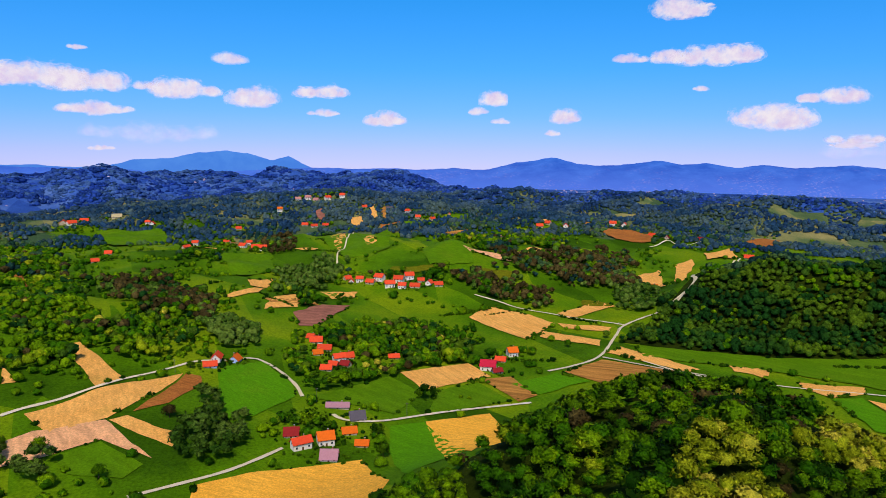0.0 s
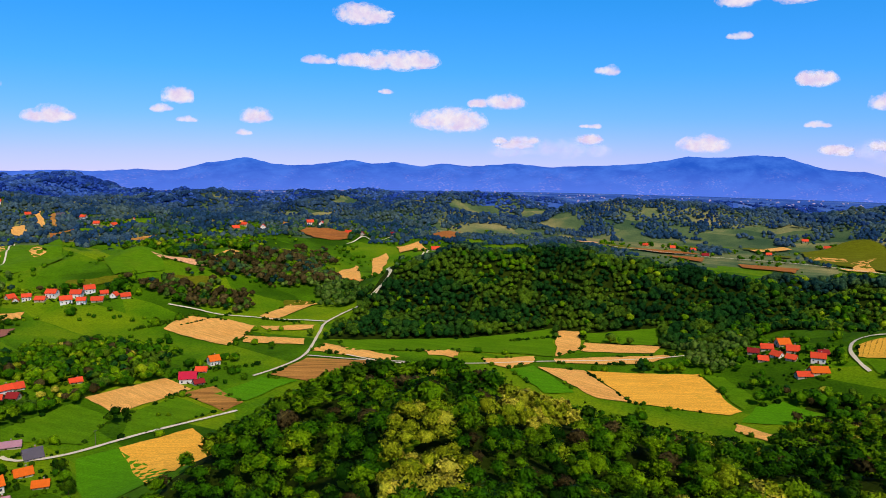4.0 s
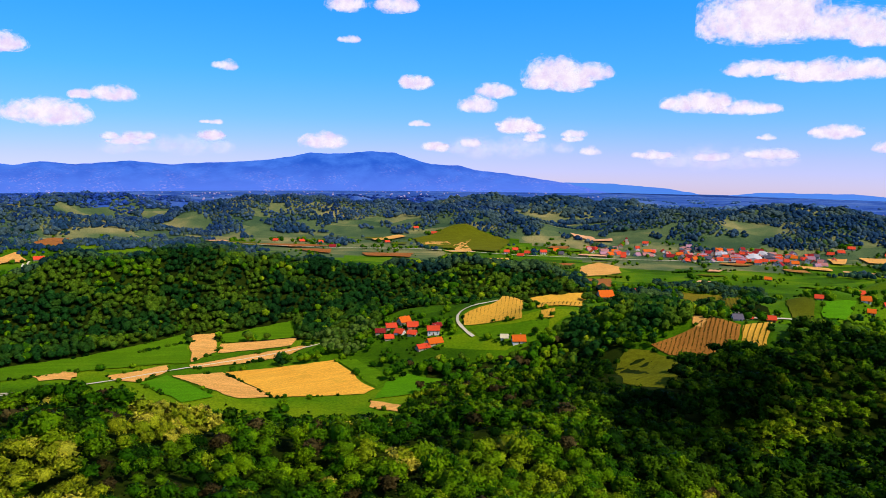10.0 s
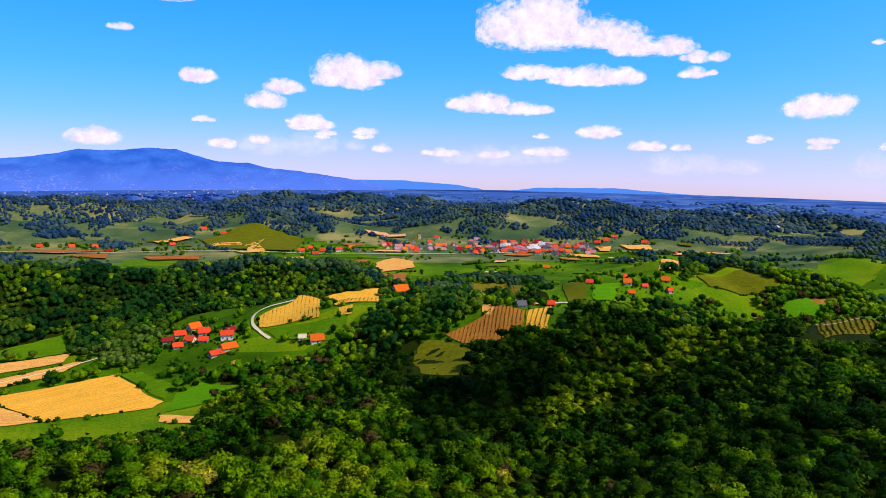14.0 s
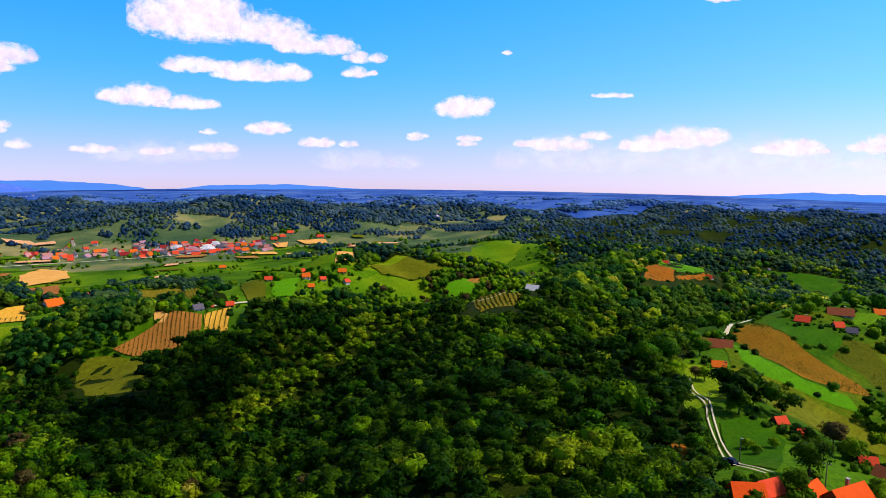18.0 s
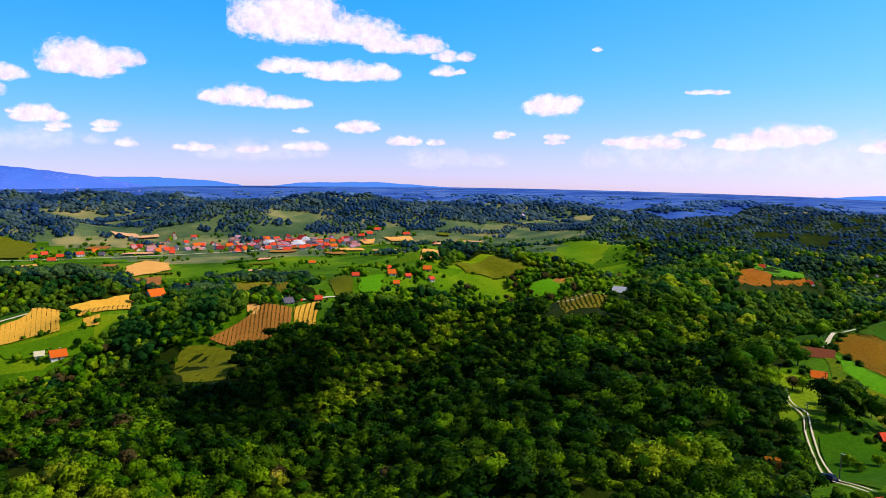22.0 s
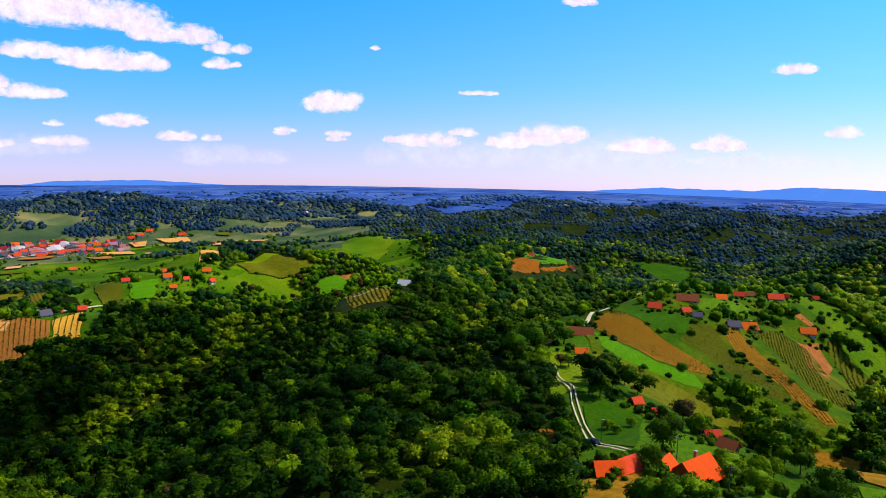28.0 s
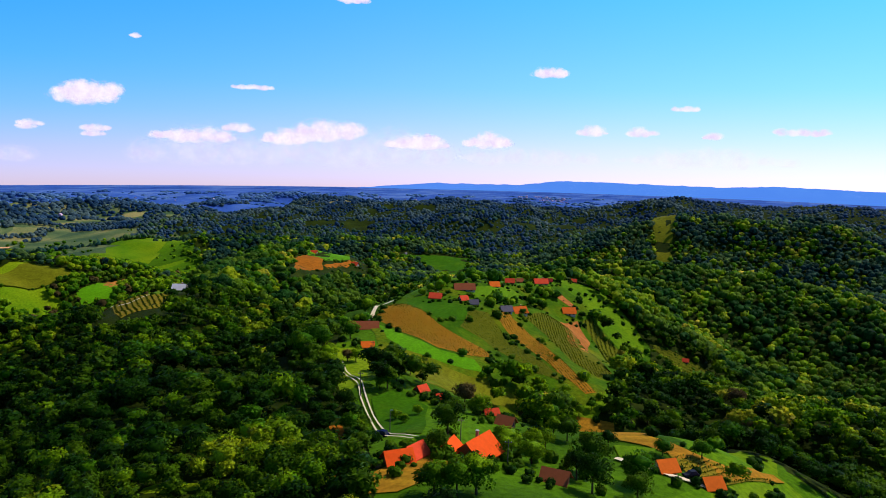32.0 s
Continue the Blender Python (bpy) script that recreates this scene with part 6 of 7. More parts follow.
    for k, poly in FIELD_SHAPES:
        for p, q in zip(poly, poly[1:] + poly[:1]):
            (x0, y0), (x1, y1) = polar(*p), polar(*q)
            if rng.random() < 0.3 and 250 < p[1] < 1000:
                for u in np.sort(rng.random(int(math.hypot(x1 - x0, y1 - y0) / 4))):
                    if math.sin(9 * u + p[0]) > -0.3:
                        spots.append((x0 + (x1 - x0) * u + rng.normal(0, 0.7), y0 + (y1 - y0) * u + rng.normal(0, 0.7)))
    joined_trees("hedges", np.array(spots), bush, LEAF_DARK, "dark green hedges between the meadows", rng, (0.8, 2.3), 0.5)
    # the far hills
    for r0, r1, gap, size, squash, lift in ((1050, 1620, 7.6, (2.7, 4.9), (0.8, 1.2), 0.8), (1600, 2350, 12, (5.2, 8.6), (0.6, 0.9), 0.4), (2300, 3600, 19, (8.5, 14), (0.4, 0.65), 0.1)):
        xy = scatter(rng, -32, 170, r0, r1, gap)
        kind, open_ = kinds(xy)
        z = height(xy[:, 0], xy[:, 1])
        patchy = swell(xy[:, 0], xy[:, 1], 210, 4.4) + 0.6 * swell(xy[:, 0], xy[:, 1], 70, 2.4)
        clear = 5 - 0.03 * (r0 - 1050)
        wood = (((z > clear) & (patchy > 0.26 - 0.032 * (z - clear))) | ((kind != "") & (patchy > -0.55)) | (patchy > 0.85)) & open_
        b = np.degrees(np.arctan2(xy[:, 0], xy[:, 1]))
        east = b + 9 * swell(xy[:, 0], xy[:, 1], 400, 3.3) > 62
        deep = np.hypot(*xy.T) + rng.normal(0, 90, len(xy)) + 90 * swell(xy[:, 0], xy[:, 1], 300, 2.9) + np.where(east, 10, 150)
        # steps of distance pick the leaf colour, standing in for thickening haze
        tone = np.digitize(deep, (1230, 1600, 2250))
        for k, looks in enumerate(((LEAF_HAZE, LEAF_HAZE), (LEAF_SLATE_HAZE, LEAF_SLATE_HAZE), (LEAF_TEAL_HAZE, LEAF_SLATE_HAZE), (LEAF_BLUE_HAZE, LEAF_EAST_HAZE))):
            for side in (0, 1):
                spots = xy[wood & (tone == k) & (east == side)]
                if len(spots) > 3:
                    joined_trees("far_woodland", spots, far, looks[side], ("hazy dark green woods on the farther hills", "haze-tinted blue-green woods on the distant hills", "haze-tinted deep blue-green woods on distant hills",
                                 "haze-blue woods below the mountains")[k], rng, size, lift, squash=squash)


def distant_houses():
    """Specks of houses on the far land below the mountains."""
    rng = np.random.default_rng(31)
    n = 730
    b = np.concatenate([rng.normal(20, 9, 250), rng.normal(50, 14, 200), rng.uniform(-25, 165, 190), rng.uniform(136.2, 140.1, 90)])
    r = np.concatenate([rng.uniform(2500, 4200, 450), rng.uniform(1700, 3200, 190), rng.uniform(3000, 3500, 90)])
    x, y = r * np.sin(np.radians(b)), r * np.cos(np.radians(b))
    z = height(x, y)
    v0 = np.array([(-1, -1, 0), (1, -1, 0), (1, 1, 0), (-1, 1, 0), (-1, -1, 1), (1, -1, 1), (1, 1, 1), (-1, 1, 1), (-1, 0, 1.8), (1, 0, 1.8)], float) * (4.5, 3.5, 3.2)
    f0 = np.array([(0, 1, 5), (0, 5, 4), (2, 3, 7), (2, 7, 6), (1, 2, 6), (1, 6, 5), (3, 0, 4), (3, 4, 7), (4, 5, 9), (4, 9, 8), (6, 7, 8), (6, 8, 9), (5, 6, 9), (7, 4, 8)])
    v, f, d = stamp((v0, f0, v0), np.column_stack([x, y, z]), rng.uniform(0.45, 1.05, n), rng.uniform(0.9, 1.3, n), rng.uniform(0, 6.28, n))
    # the purplish tint puts the air's haze into the house colour
    tagged(link_mesh("distant_houses", v, f, plain_material("hazed_plaster", (0.5, 0.36, 0.5), 0.9, 0.3, 0.02)), "pale haze-tinted specks of houses on the far land", "houses", kind="stuff")


woods()
distant_houses()


# ---- houses ----
def box(bm, x0, x1, y0, y1, z0, z1):
    v = [bm.verts.new((x, y, z)) for z in (z0, z1) for y in (y0, y1) for x in (x0, x1)]
    for f in ((0, 2, 3, 1), (4, 5, 7, 6), (0, 1, 5, 4), (2, 6, 7, 3), (0, 4, 6, 2), (1, 3, 7, 5)):
        bm.faces.new([v[i] for i in f])


ROOFS = {"orange": (0.72, 0.13, 0.012), "orangebig": (0.85, 0.09, 0.01), "red": (0.72, 0.07, 0.025), "wine": (0.28, 0.02, 0.02), "crimson": (0.55, 0.02, 0.05), "mauve": (0.42, 0.2, 0.24), "slate": (0.12, 0.1, 0.12),
         "pink": (0.5, 0.2, 0.17), "straw": (0.5, 0.38, 0.2), "cream": (0.6, 0.5, 0.3), "palegrey": (0.62, 0.56, 0.55), "brown": (0.3, 0.08, 0.03), "tin": (0.3, 0.2, 0.17)}
WALLS = {"white": (0.78, 0.68, 0.6), "cream": (0.52, 0.4, 0.28), "blue": (0.4, 0.5, 0.8), "grey": (0.4, 0.38, 0.36), "brown": (0.26, 0.13, 0.06), "brick": (0.5, 0.11, 0.035)}
ROOF_MAT = {k: plain_material(k + "_roof_tiles", c, 0.75, 0.22, 0.9) for k, c in ROOFS.items()}
WALL_MAT = {k: plain_material(k + "_plaster", c, 0.9, 0.12, 0.6) for k, c in WALLS.items()}
WINDOW = plain_material("window_glass", (0.03, 0.035, 0.05), 0.15, 0.2)
WOOD = plain_material("dark_door_wood", (0.12, 0.06, 0.03), 0.7)
BRICK = plain_material("chimney_brick", (0.36, 0.14, 0.08), 0.9)


def house(group, bearing, distance, length, width, roof, wall, turn, storeys=1):
    x, y = polar(bearing, distance)
    top = new("house")
    size = {"farmstead": 0.82, "ridge houses": 0.74, "town": 0.82}.get(group, 0.84)
    length, width = size * length, size * width
    a, b = length / 2, width / 2
    c, s = math.cos(radians(turn)), math.sin(radians(turn))
    corners = [(x + c * i * a - s * j * b, y + s * i * a + c * j * b) for i in (-1, 1) for j in (-1, 1)]
    base = min(ground_z(*p) for p in corners) - 0.2
    top.matrix_world = pose(x, y, base, 0, 0, turn)
    h = ((1.3 if group in ("ridge houses", "farmstead") else 1.9) if storeys == 1 else 4.2) + 0.5 * ( max(ground_z(*p) for p in corners) - base - 0.2)
    rise = b * 0.92
    bm = bmesh.new()
    v = [bm.verts.new(p) for p in ((-a, -b, 0), (a, -b, 0), (a, b, 0), (-a, b, 0), (-a, -b, h), (a, -b, h), (a, b, h), (-a, b, h), (-a, 0, h + rise), (a, 0, h + rise))]
    for f in ((0, 1, 5, 4), (2, 3, 7, 6), (1, 2, 6, 9, 5), (3, 0, 4, 8, 7), (3, 2, 1, 0), (4, 5, 9, 8), (6, 7, 8, 9)):
        bm.faces.new([v[i] for i in f])
    part("wall", bm, WALL_MAT[wall], top)
    o, e, t = 0.75, 0.6, 0.2
    for side in (-1, 1):
        bm = bmesh.new()
        k = rise / b
        pts = [(-a - e, side * (b + o), h - o * k), (a + e, side * (b + o), h - o * k), (a + e, 0, h + rise), (-a - e, 0, h + rise)]
        lo = [bm.verts.new((p[0], p[1], p[2] + 0.03)) for p in pts]
        hi = [bm.verts.new((p[0], p[1], p[2] + 0.03 + t)) for p in pts]
        bm.faces.new(lo)
        bm.faces.new(hi[::-1])
        for i in range(4):
            j = (i + 1) % 4
            bm.faces.new((lo[j], lo[i], hi[i], hi[j]))
        bmesh.ops.recalc_face_normals(bm, faces=bm.faces[:])
        part("roof_slope", bm, ROOF_MAT[roof], top)
    if length >= 5.5:
        bm = bmesh.new()
        box(bm, a * 0.3, a * 0.3 + 0.6, b * 0.25, b * 0.25 + 0.6, h + rise * 0.55, h + rise + 0.7)
        stack = part("chimney", bm, BRICK, top)
        bm = bmesh.new()
        box(bm, a * 0.3 - 0.08, a * 0.3 + 0.68, b * 0.25 - 0.08, b * 0.25 + 0.68, h + rise + 0.7, h + rise + 0.8)
        part("chimney_cap", bm, WALL_MAT["grey"], stack, "grey concrete chimney cap")
    floor_h = 1.9
    for level in range(storeys):
        for side in (-1, 1):
            for k in range(2 if length < 7 else 3):
                wx = (k + 0.5) / (2 if length < 7 else 3) * length - a
                wz = h - (storeys - level) * floor_h + 0.5
                if side == -1 and level == 0 and k == 1:
                    bm = bmesh.new()
                    box(bm, wx - 0.5, wx + 0.5, -b - 0.06, -b + 0.05, max(0.1, wz - 1.2), wz + 1.0)
                    part("door", bm, WOOD, top)
                    continue
                bm = bmesh.new()
                box(bm, wx - 0.5, wx + 0.5, side * b - 0.05, side * b + 0.05, wz + 0.2, wz + 1.3)
                part("window", bm, WINDOW, top)
    for side in (-1, 1):
        bm = bmesh.new()
        box(bm, side * a - 0.05, side * a + 0.05, -0.5, 0.5, h - 0.9, h + 0.1)
        part("window", bm, WINDOW, top)
    return tagged(top, {"white": "white plastered", "cream": "cream plastered", "blue": "blue-white plastered", "grey": "grey plain", "brown": "brown wooden", "brick": "red brick"}[wall] + " house with a pitched "
                  + {"orangebig": "bright orange-red", "palegrey": "pale grey", "tin": "brown tin"}.get(roof, roof) + " roof", "house", group)


def houses():
    rng = random.Random(4)
    for row in HOUSES:
        turn = -row[1] + rng.choice((0, 0, 0, 20, -25, 80)) + rng.uniform(-14, 14)
        if row[0] in ("farmstead", "ridge houses"):
            turn = -row[1] + rng.choice((-30, -15, 20, 40, 65)) + rng.uniform(-10, 10)
        house(*row[:7], row[7] if len(row) > 7 else turn, 2 if row[3] >= 9 and row[6] == "white" and rng.random() < 0.5 else 1)
    # the small town on the plain
    for k in range(165):
        d = rng.triangular(1130, 1290, 1180)
        b = rng.triangular(69, 90.5, 84)
        row = ("town", b, d, rng.choice((9, 11, 13, 15)), rng.choice((8, 9, 10)), rng.choice(("red", "red", "wine", "orange", "pink", "slate", "mauve")), rng.choice(("white", "white", "cream")))
        house(*row, -b + rng.choice((0, 0, 30, 90)) + rng.uniform(-20, 20), rng.choice((1, 1, 2)))


houses()


# ---- clouds, far off over the horizon ----
def cloud_material(name, thin, full, most):
    """Cloud mist that glows in place of sunlight: dense in the middle of each puff, thinning out in wisps to its rim.
    """
    m, nt, b = material(name, 1.0)
    p = place(nt)
    thick = nt.nodes.new("ShaderNodeAttribute")
    thick.attribute_name = "thick"
    ragged = nt.nodes.new("ShaderNodeMath")
    ragged.operation = "MULTIPLY_ADD"
    nt.links.new(noise_at(nt, p, 0.019, 5, 0.62), ragged.inputs[0])
    ragged.inputs[1].default_value = 2.4
    nt.links.new(thick.outputs["Fac"], ragged.inputs[2])
    dense = nd(nt, "ShaderNodeMapRange", From_Min=thin, From_Max=full, To_Min=0.0, To_Max=most)
    dense.interpolation_type = "SMOOTHSTEP"
    nt.links.new(ragged.outputs[0], dense.inputs[0])
    # lilac-to-white noise paints light and shade into the glow
    tone = ramp(nt, noise_at(nt, p, 0.013, 5, 0.62), (0.34, (0.8, 0.66, 0.95)), (0.6, (1.0, 0.92, 1.0)))
    e = nt.nodes.new("ShaderNodeEmission")
    nt.links.new(tone, e.inputs[0])
    e.inputs[1].default_value = 1.12
    clear = nt.nodes.new("ShaderNodeBsdfTransparent")
    out = nt.nodes.new("ShaderNodeMixShader")
    nt.links.new(dense.outputs[0], out.inputs[0])
    nt.links.new(clear.outputs[0], out.inputs[1])
    nt.links.new(e.outputs[0], out.inputs[2])
    nt.links.new(out.outputs[0], nt.nodes["Material Output"].inputs[0])
    return m


CLOUD_FULL = cloud_material("cumulus_mist", 1.25, 2.4, 0.96)
CLOUD_THIN = cloud_material("thin_cloud_mist", 1.25, 2.5, 0.8)
CLOUD_VEIL = cloud_material("cloud_veil", 1.2, 2.9, 0.3)
CLOUD_FAR = 4350.0


def cloud_body(name, rng, w, h, mat, lying=False, puffs=0, matrix=None):
    """A mass of puffs w wide and h tall with a flattish base (or lying flat overhead), as one closed skin."""
    n = puffs or int(5 + min(16, 2.6 * w / h))
    cx = np.sort(rng.uniform(-0.36, 0.36, n)) * w
    rz = h * rng.uniform(0.22, 0.78, n) * (1.05 - 1.3 * np.abs(cx) / w)
    rx = np.maximum(rz * rng.uniform(1.1, 1.9, n), w / n * rng.uniform(0.7, 1.2, n))
    cz = h * rng.uniform(0.16, 0.3, n) if not lying else h * rng.uniform(0.3, 0.7, n)
    nx, nz = (44, 18) if w > 1.6 * h else (30, 22)
    gx, gz = np.meshgrid(np.linspace(-0.68, 0.68, nx) * w, np.linspace(-0.3, 1.2, nz) * h)
    f = np.full(gx.shape, -1.0)
    for x0, z0, a, c in zip(cx, cz, rx, rz):
        dz = gz - z0
        f = np.maximum(f, 1 - ((gx - x0) / a) ** 2 - (dz / np.where((dz < 0) & (not lying), 0.55 * c, c)) ** 2)
    f[0, :], f[-1, :], f[:, 0], f[:, -1] = -1, -1, -1, -1
    f = np.clip(f, -1, 1)
    deep = 0.22 * min(w, 2.5 * h) * np.sqrt(np.clip(f, 0, 1))
    rows = []
    for side in (-1, 1):
        rows.append(np.stack([gx, gz - 0.5 * h, side * 0.3 * deep] if lying else [gx, side * deep, gz], -1).reshape(-1, 3))
    i, j = np.meshgrid(np.arange(nz - 1), np.arange(nx - 1), indexing="ij")
    q = np.stack([i * nx + j, i * nx + j + 1, (i + 1) * nx + j + 1, (i + 1) * nx + j], -1).reshape(-1, 4)
    q = q[f.ravel()[q].max(1) > -0.75]
    ob = link_mesh(name, np.concatenate(rows), np.concatenate([q, q[:, ::-1] + nx * nz]), mat, smooth=True)
    ob.data.attributes.new("thick", "FLOAT", "POINT").data.foreach_set("value", np.tile(f.ravel(), 2).astype(np.float32))
    ob.matrix_world = matrix
    return ob


def cloud(bearing, foot, wide, tall, far=CLOUD_FAR, veil=False):
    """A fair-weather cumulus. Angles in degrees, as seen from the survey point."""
    w, h = far * math.tan(radians(wide)), far * math.tan(radians(tall))
    x, y = polar(bearing, far)
    z = EYE_Z + far * math.tan(radians(foot))
    rng = np.random.default_rng(int(bearing * 100 + foot * 10) + 9007)
    mat = CLOUD_VEIL if veil else CLOUD_THIN if tall < 0.95 else CLOUD_FULL
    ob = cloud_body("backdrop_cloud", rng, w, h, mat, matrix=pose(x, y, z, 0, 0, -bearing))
    return tagged(ob, "faint veil of white cloud near the horizon" if veil else "white fair-weather cumulus cloud with a flat base", "cloud", kind="structure")


def cloud_overhead(x, y, z, w, h, turn):
    """A cloud high over the wooded hollow, that lays its shadow there."""
    rng = np.random.default_rng(77)
    ob = cloud_body("backdrop_cloud", rng, w, h, CLOUD_FULL, True, 14, pose(x, y, z, 0, 0, turn))
    return tagged(ob, "white cumulus cloud over the wooded hollow", "cloud", kind="structure")


cloud_overhead(245, -410, 600, 195, 50, -11)
for veiled in ((112, -1.3, 15, 3.0), (124, -1.2, 17, 3.6), (137, -1.0, 14, 2.2), (150, -0.8, 16, 2.2), (96, -1.4, 12, 2.0), (82, -1.0, 12, 2.2), (66, -0.3, 12, 2.2), (40, -0.4, 12, 2.0), (-14, 0.4, 12, 1.6)):
    cloud(*veiled, veil=True)
cloud(-20.9, 4.00, 5.8, 2.2)
cloud(-17.5, 3.70, 4.0, 2.0)
cloud(-11.7, 3.52, 6.3, 1.8)
cloud(-6.4, 3.05, 4.3, 1.6)
cloud(-1.2, 3.72, 4.3, 1.6)
cloud(-17.4, 2.22, 5.8, 1.0)
cloud(3.6, 1.73, 4.9, 1.2)
cloud(10.7, 2.63, 1.8, 0.7)
cloud(11.9, 3.33, 1.8, 1.2)
cloud(12.5, 1.91, 1.7, 0.5)
cloud(17.8, 2.02, 2.7, 1.3)
cloud(-1.2, 2.39, 3.1, 0.6)
cloud(22.2, 6.45, 2.7, 0.9)
cloud(24.9, 6.39, 2.7, 1.3)
cloud(28.4, 6.14, 5.8, 2.2)
cloud(26.2, 9.59, 4.5, 2.1)
cloud(32.7, 1.70, 6.7, 2.1)
cloud(35.8, 3.31, 4.9, 1.5)
cloud(37.6, 0.62, 4.5, 0.8)
cloud(-18.4, 6.55, 1.3, 0.4)
cloud(-8.2, 6.08, 2.7, 0.9)
cloud(-17.3, -0.35, 2.7, 0.4)
cloud(-14.1, 3.99, 1.4, 0.8)
cloud(16.6, 1.07, 1.1, 0.5)
cloud(27.3, 4.40, 1.1, 0.4)
cloud(55.4, 10.49, 9.0, 1.8)
cloud(53.6, 8.21, 2.2, 0.6)
cloud(44.4, 5.93, 2.2, 0.8)
cloud(58.6, 4.95, 2.5, 1.2)
cloud(64.9, 4.29, 2.7, 1.5)
cloud(63.5, 3.27, 2.5, 1.2)
cloud(70.1, 5.30, 6.7, 2.4)
cloud(66.4, 1.82, 3.8, 1.2)
cloud(68.0, 1.08, 1.8, 0.6)
cloud(43.3, 1.87, 2.0, 0.5)
cloud(43.3, 0.73, 1.8, 1.0)
cloud(51.4, 0.22, 4.0, 1.4)
cloud(37.3, 0.26, 3.4, 0.7)
cloud(60.3, 0.24, 2.5, 0.7)
cloud(63.1, 0.60, 1.8, 0.6)
cloud(71.1, 1.21, 2.2, 0.7)
cloud(58.9, 1.98, 1.8, 0.5)
cloud(83.9, 8.05, 6.7, 4.0)
cloud(84.9, 8.94, 3.6, 3.4)
cloud(88.7, 8.07, 7.2, 2.6)
cloud(92.8, 7.26, 6.7, 2.1)
cloud(96.2, 6.77, 3.6, 1.1)
cloud(84.6, 5.63, 6.3, 1.5)
cloud(89.3, 5.28, 8.1, 1.7)
cloud(87.2, 5.12, 5.4, 1.2)
cloud(96.2, 5.66, 3.1, 1.0)
cloud(79.5, 3.22, 4.9, 1.7)
cloud(83.2, 2.99, 5.8, 1.1)
cloud(80.8, 3.40, 3.6, 1.3)
cloud(70.0, 4.79, 5.8, 1.8)
cloud(58.8, 4.86, 2.5, 1.0)
cloud(66.7, 1.54, 4.0, 1.1)
cloud(67.8, 0.86, 1.6, 0.5)
cloud(70.9, 0.91, 1.8, 0.6)
cloud(72.2, -0.08, 1.8, 0.8)
cloud(76.9, -0.32, 3.4, 0.7)
cloud(81.1, -0.43, 2.7, 0.9)
cloud(85.3, -0.19, 4.7, 0.8)
cloud(84.8, 1.10, 1.6, 0.5)
cloud(89.3, 1.32, 4.7, 1.1)
cloud(92.8, 0.31, 3.6, 1.1)
cloud(95.2, 0.34, 1.6, 0.6)
cloud(104.2, 3.25, 5.4, 1.6)
cloud(100.5, 1.12, 1.8, 0.6)
cloud(60.3, 0.05, 2.2, 0.9)
cloud(63.1, 0.44, 1.6, 0.6)
cloud(104.7, 0.92, 2.2, 0.6)
cloud(104.1, 2.88, 4.0, 1.6)
cloud(115.6, 4.28, 4.0, 0.5)
cloud(111.1, 0.36, 8.5, 1.3)
cloud(114.4, 1.16, 2.7, 0.8)
cloud(118.1, 0.36, 4.0, 1.3)
cloud(121.3, 0.73, 6.3, 1.9)
cloud(100.4, 0.93, 1.6, 0.5)
cloud(104.6, 0.54, 1.8, 0.5)
cloud(128.3, 0.17, 5.8, 1.3)
cloud(138.4, 5.81, 2.7, 1.0)
cloud(148.5, 3.32, 2.7, 0.5)
cloud(141.8, 1.42, 2.7, 0.9)
cloud(145.3, 1.44, 2.5, 0.9)
cloud(156.0, 1.60, 4.9, 0.9)
cloud(150.5, 1.28, 1.8, 0.6)
cloud(133.7, 0.34, 4.5, 1.3)
cloud(128.8, 0.41, 3.1, 0.8)
cloud(123.2, 10.88, 2.7, 1.0)
cloud(107.5, 7.51, 0.9, 0.4)


# ---- small things by the farmstead and along the roads ----
def rounded(bm, bevel):
    bmesh.ops.bevel(bm, geom=bm.edges[:], offset=bevel, segments=2, affect="EDGES")


CAR_PAINT = {"blue": plain_material("dark_blue_car_paint", (0.01, 0.015, 0.06), 0.25, 0.1), "dark": plain_material("dark_grey_car_paint", (0.02, 0.02, 0.025), 0.25, 0.1),
             "white": plain_material("white_car_paint", (0.75, 0.74, 0.72), 0.3, 0.05)}
TYRE = plain_material("tyre_rubber", (0.015, 0.015, 0.015), 0.9)
POLE = plain_material("grey_pole_wood", (0.12, 0.1, 0.08), 0.9)
LAMP = plain_material("lamp_housing", (0.55, 0.54, 0.5), 0.5)


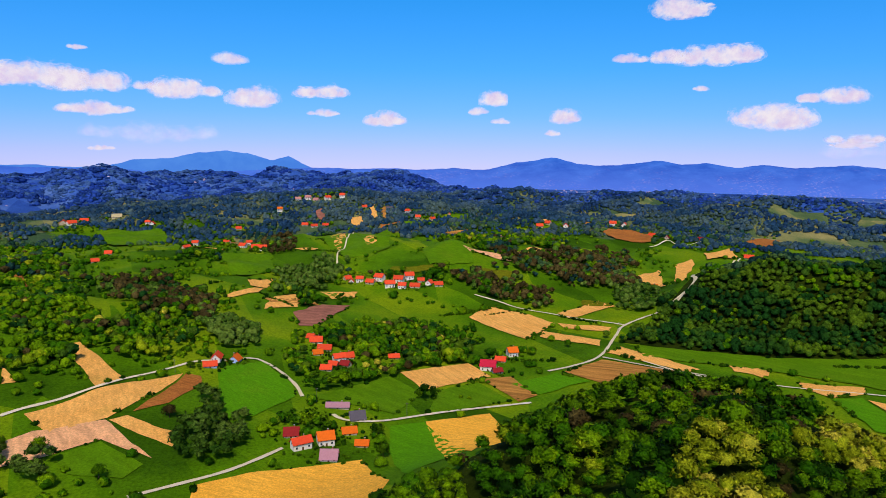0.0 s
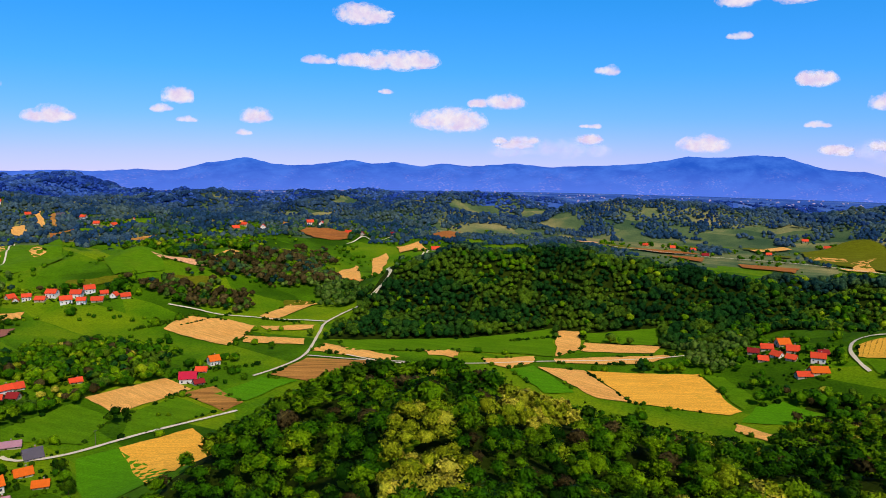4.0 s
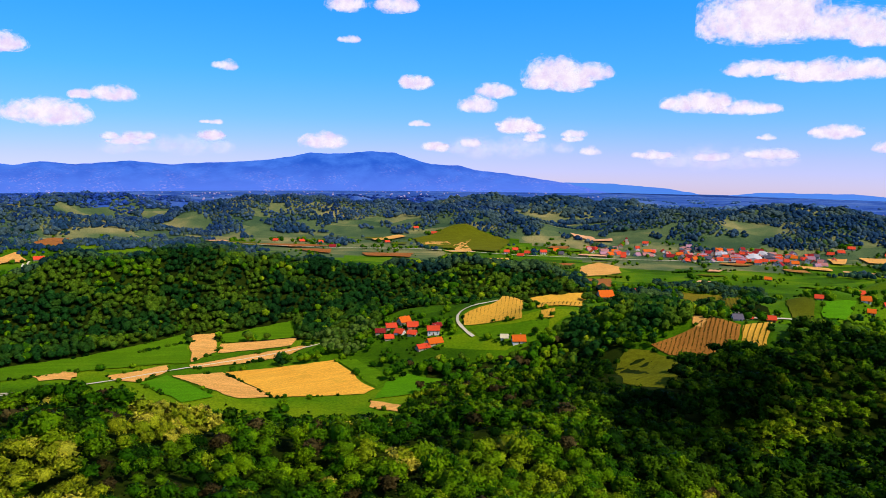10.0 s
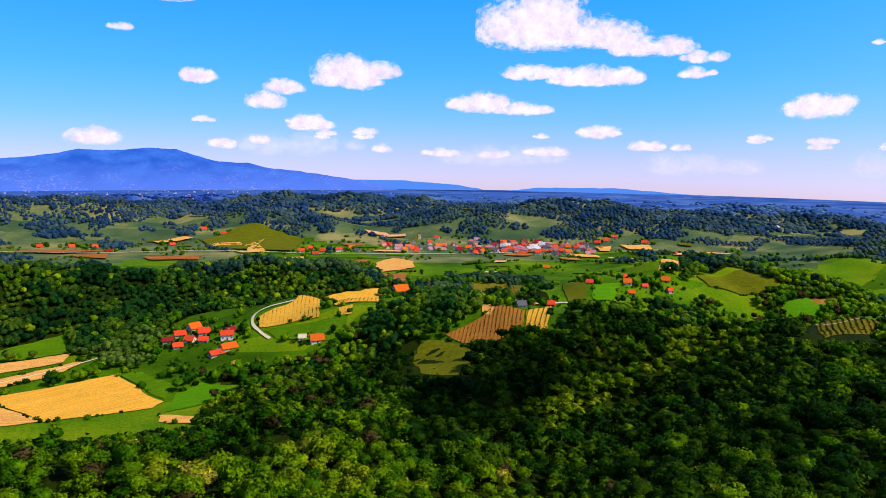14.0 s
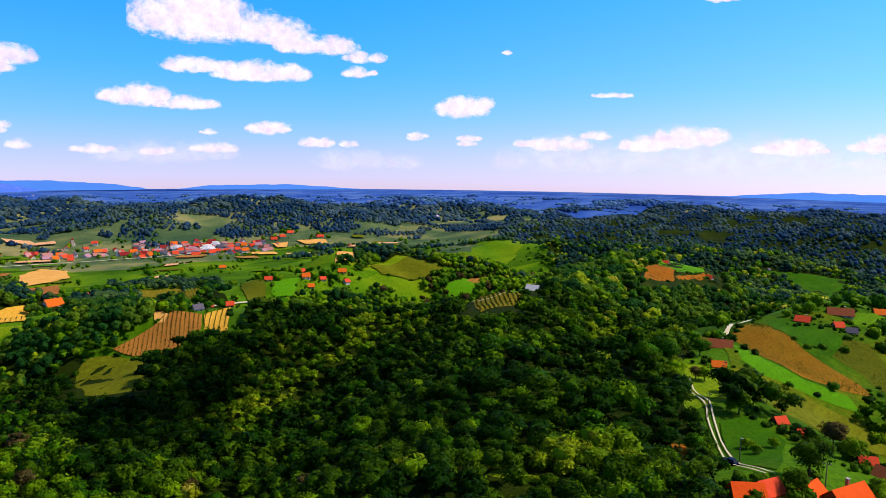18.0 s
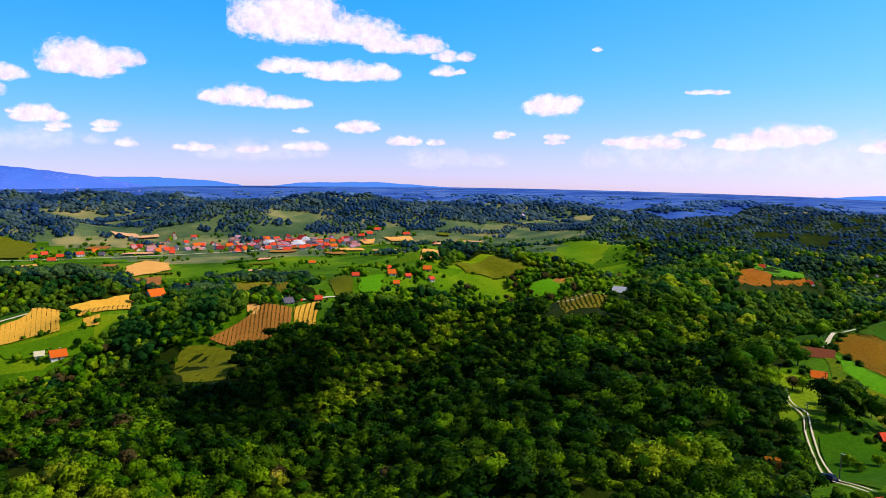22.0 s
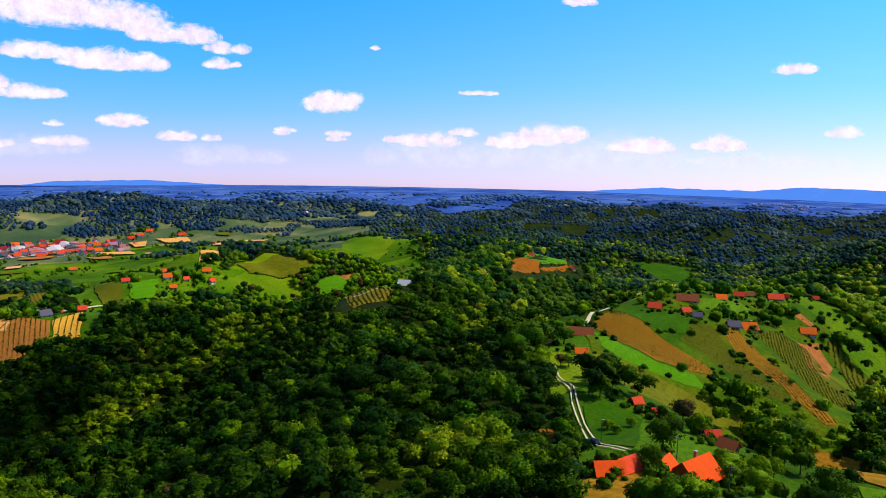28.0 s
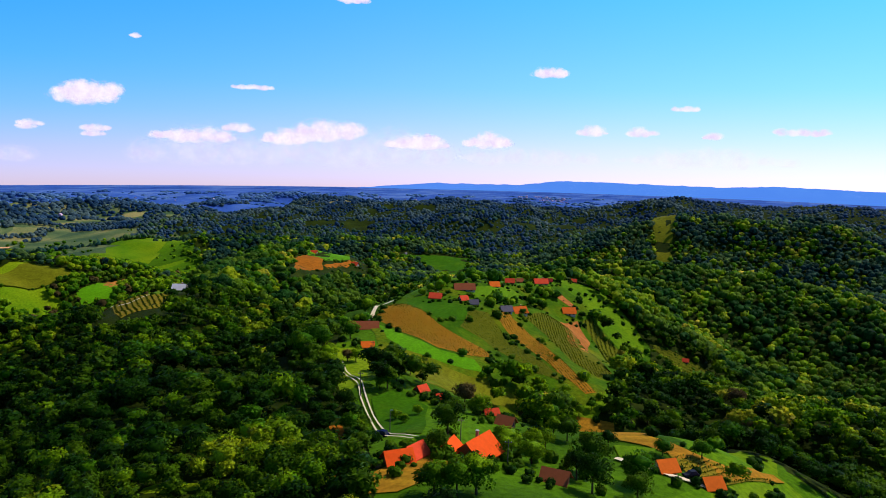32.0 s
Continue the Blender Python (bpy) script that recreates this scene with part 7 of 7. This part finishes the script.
def car(bearing, distance, turn, paint):
    x, y = polar(bearing, distance)
    top = new("car")
    top.matrix_world = pose(x, y, ground_z(x, y) + lift_for(x, y) + 0.1, 0, 0, turn)
    bm = bmesh.new()
    box(bm, -2.0, 2.0, -0.82, 0.82, 0.3, 0.85)
    rounded(bm, 0.12)
    part("body", bm, CAR_PAINT[paint], top)
    bm = bmesh.new()
    v = [bm.verts.new(p) for p in ((-1.6, -0.74, 0.84), (0.9, -0.74, 0.84), (0.9, 0.74, 0.84), (-1.6, 0.74, 0.84), (-1.2, -0.6, 1.42), (0.25, -0.6, 1.42), (0.25, 0.6, 1.42), (-1.2, 0.6, 1.42))]
    for f in ((0, 1, 5, 4), (1, 2, 6, 5), (2, 3, 7, 6), (3, 0, 4, 7)):
        bm.faces.new([v[i] for i in f])
    part("window", bm, WINDOW, top, "dark car windows")
    bm = bmesh.new()
    box(bm, -1.22, 0.28, -0.62, 0.62, 1.4, 1.47)
    part("roof", bm, CAR_PAINT[paint], top)
    for wx in (-1.25, 1.25):
        for wy in (-0.8, 0.8):
            bm = bmesh.new()
            bmesh.ops.create_cone(bm, cap_ends=True, segments=14, radius1=0.32, radius2=0.32, depth=0.22, matrix=Matrix.Translation((wx, wy, 0.32)) @ pose(0, 0, 0, 90))
            part("wheel", bm, TYRE, top)
    return tagged(top, {"blue": "dark blue parked passenger car on the track", "dark": "dark grey parked car on the drive", "white": "small white parked van by the trees"}[paint], "car")


def post(bearing, distance, tall, kind):
    x, y = polar(bearing, distance)
    top = new("street_lamp" if kind == "lamp" else "utility_pole")
    top.matrix_world = pose(x, y, ground_z(x, y) - 0.2, 0, 0, -bearing)
    bm = bmesh.new()
    bmesh.ops.create_cone(bm, cap_ends=True, segments=10, radius1=0.14, radius2=0.09, depth=tall, matrix=Matrix.Translation((0, 0, tall / 2)))
    part("pole", bm, POLE, top)
    bm = bmesh.new()
    if kind == "lamp":
        box(bm, -0.12, 0.75, -0.09, 0.09, tall - 0.05, tall + 0.08)
        part("lamp_head", bm, LAMP, top, "pale lamp head on a short arm")
    else:
        box(bm, -0.8, 0.8, -0.07, 0.07, tall - 0.7, tall - 0.55)
        part("crossarm", bm, POLE, top)
        for k in (-0.65, 0, 0.65):
            bm = bmesh.new()
            bmesh.ops.create_cone(bm, cap_ends=True, segments=8, radius1=0.06, radius2=0.04, depth=0.2, matrix=Matrix.Translation((k, 0, tall - 0.45)))
            part("insulator", bm, LAMP, top)
    return tagged(top, "grey lamp post beside the dirt track" if kind == "lamp" else "wooden utility pole with a crossarm", "pole")


def water_tank(bearing, distance):
    x, y = polar(bearing, distance)
    top = new("water_tank")
    top.matrix_world = pose(x, y, ground_z(x, y) + 0.1, 0, 0, 30)
    bm = bmesh.new()
    box(bm, -0.6, 0.6, -0.5, 0.5, 0.15, 1.15)
    rounded(bm, 0.1)
    part("tank", bm, CAR_PAINT["white"], top)
    bm = bmesh.new()
    box(bm, -0.62, 0.62, -0.52, 0.52, 0, 0.14)
    part("pallet", bm, POLE, top)
    return tagged(top, "white plastic water tank on a wooden pallet", "tank", "white tanks by the farmstead")


def church(bearing, distance):
    x, y = polar(bearing, distance)
    top = new("church")
    top.matrix_world = pose(x, y, ground_z(x, y) - 0.3, 0, 0, 20)
    bm = bmesh.new()
    box(bm, -2.2, 2.2, -2.2, 2.2, 0, 10.5)
    part("tower", bm, WALL_MAT["cream"], top)
    bm = bmesh.new()
    bmesh.ops.create_cone(bm, cap_ends=True, segments=4, radius1=3.3, radius2=0.2, depth=3, matrix=Matrix.Translation((0, 0, 12)) @ pose(0, 0, 0, 0, 0, 45))
    part("spire", bm, ROOF_MAT["wine"], top)
    bm = bmesh.new()
    box(bm, 2.2, 14, -4, 4, 0, 4.6)
    part("nave", bm, WALL_MAT["white"], top)
    bm = bmesh.new()
    v = [bm.verts.new(p) for p in ((2.25, -4.5, 4.6), (14.4, -4.5, 4.6), (14.4, 4.5, 4.6), (2.25, 4.5, 4.6), (2.25, 0, 8), (14.4, 0, 8))]
    for f in ((0, 1, 5, 4), (2, 3, 4, 5), (1, 2, 5), (3, 0, 4), (3, 2, 1, 0)):
        bm.faces.new([v[i] for i in f])
    part("roof", bm, ROOF_MAT["red"], top)
    for k in range(3):
        bm = bmesh.new()
        box(bm, 4 + 3.4 * k, 5 + 3.4 * k, -4.08, -3.95, 1.2, 3.6)
        part("window", bm, WINDOW, top)
    return tagged(top, "cream church with a low square tower and red roof", "church")


def hall(bearing, distance, length, width, turn, roof):
    x, y = polar(bearing, distance)
    top = new("factory_hall")
    top.matrix_world = pose(x, y, ground_z(x, y) - 0.3, 0, 0, turn)
    a, b = length / 2, width / 2
    bm = bmesh.new()
    box(bm, -a, a, -b, b, 0, 5.5)
    part("wall", bm, WALL_MAT["white"], top)
    bm = bmesh.new()
    v = [bm.verts.new(p) for p in ((-a - 0.4, -b - 0.4, 5.5), (a + 0.4, -b - 0.4, 5.5), (a + 0.4, b + 0.4, 5.5), (-a - 0.4, b + 0.4, 5.5), (-a - 0.4, 0, 7.6), (a + 0.4, 0, 7.6))]
    for f in ((0, 1, 5, 4), (2, 3, 4, 5), (1, 2, 5), (3, 0, 4), (3, 2, 1, 0)):
        bm.faces.new([v[i] for i in f])
    part("roof", bm, ROOF_MAT[roof], top)
    for k in range(4):
        bm = bmesh.new()
        box(bm, -a + (k + 0.3) * length / 4, -a + (k + 0.7) * length / 4, -b - 0.06, -b + 0.05, 2.5, 4.2)
        part("window", bm, WINDOW, top)
    return tagged(top, "long white factory hall with a low roof", "hall", "halls of the town")


car(125.62, 175, 20, "blue")
car(150.61, 170, 65, "dark")
car(126.53, 980, 30, "white")
post(126.27, 176, 6.5, "lamp")
post(123.82, 209, 8, "utility")
post(124.81, 259, 8, "utility")
post(132.16, 158, 7, "utility")
post(136.12, 150, 7, "utility")
water_tank(123.11, 168)
water_tank(123.34, 170)
water_tank(123.58, 166)
post(-2.14, 428, 9, "utility")
post(-12.86, 476, 9, "utility")
post(5.25, 407, 9, "utility")
post(22.22, 630, 9, "utility")
church(75.30, 1286)
hall(82.24, 1205, 46, 18, 10, "palegrey")
hall(83.36, 1173, 50, 20, 12, "mauve")
hall(84.46, 1195, 60, 22, 8, "palegrey")
hall(85.56, 1211, 56, 18, 10, "slate")
hall(79.76, 1241, 30, 14, 30, "pink")
hall(85.11, 1236, 44, 16, 12, "palegrey")
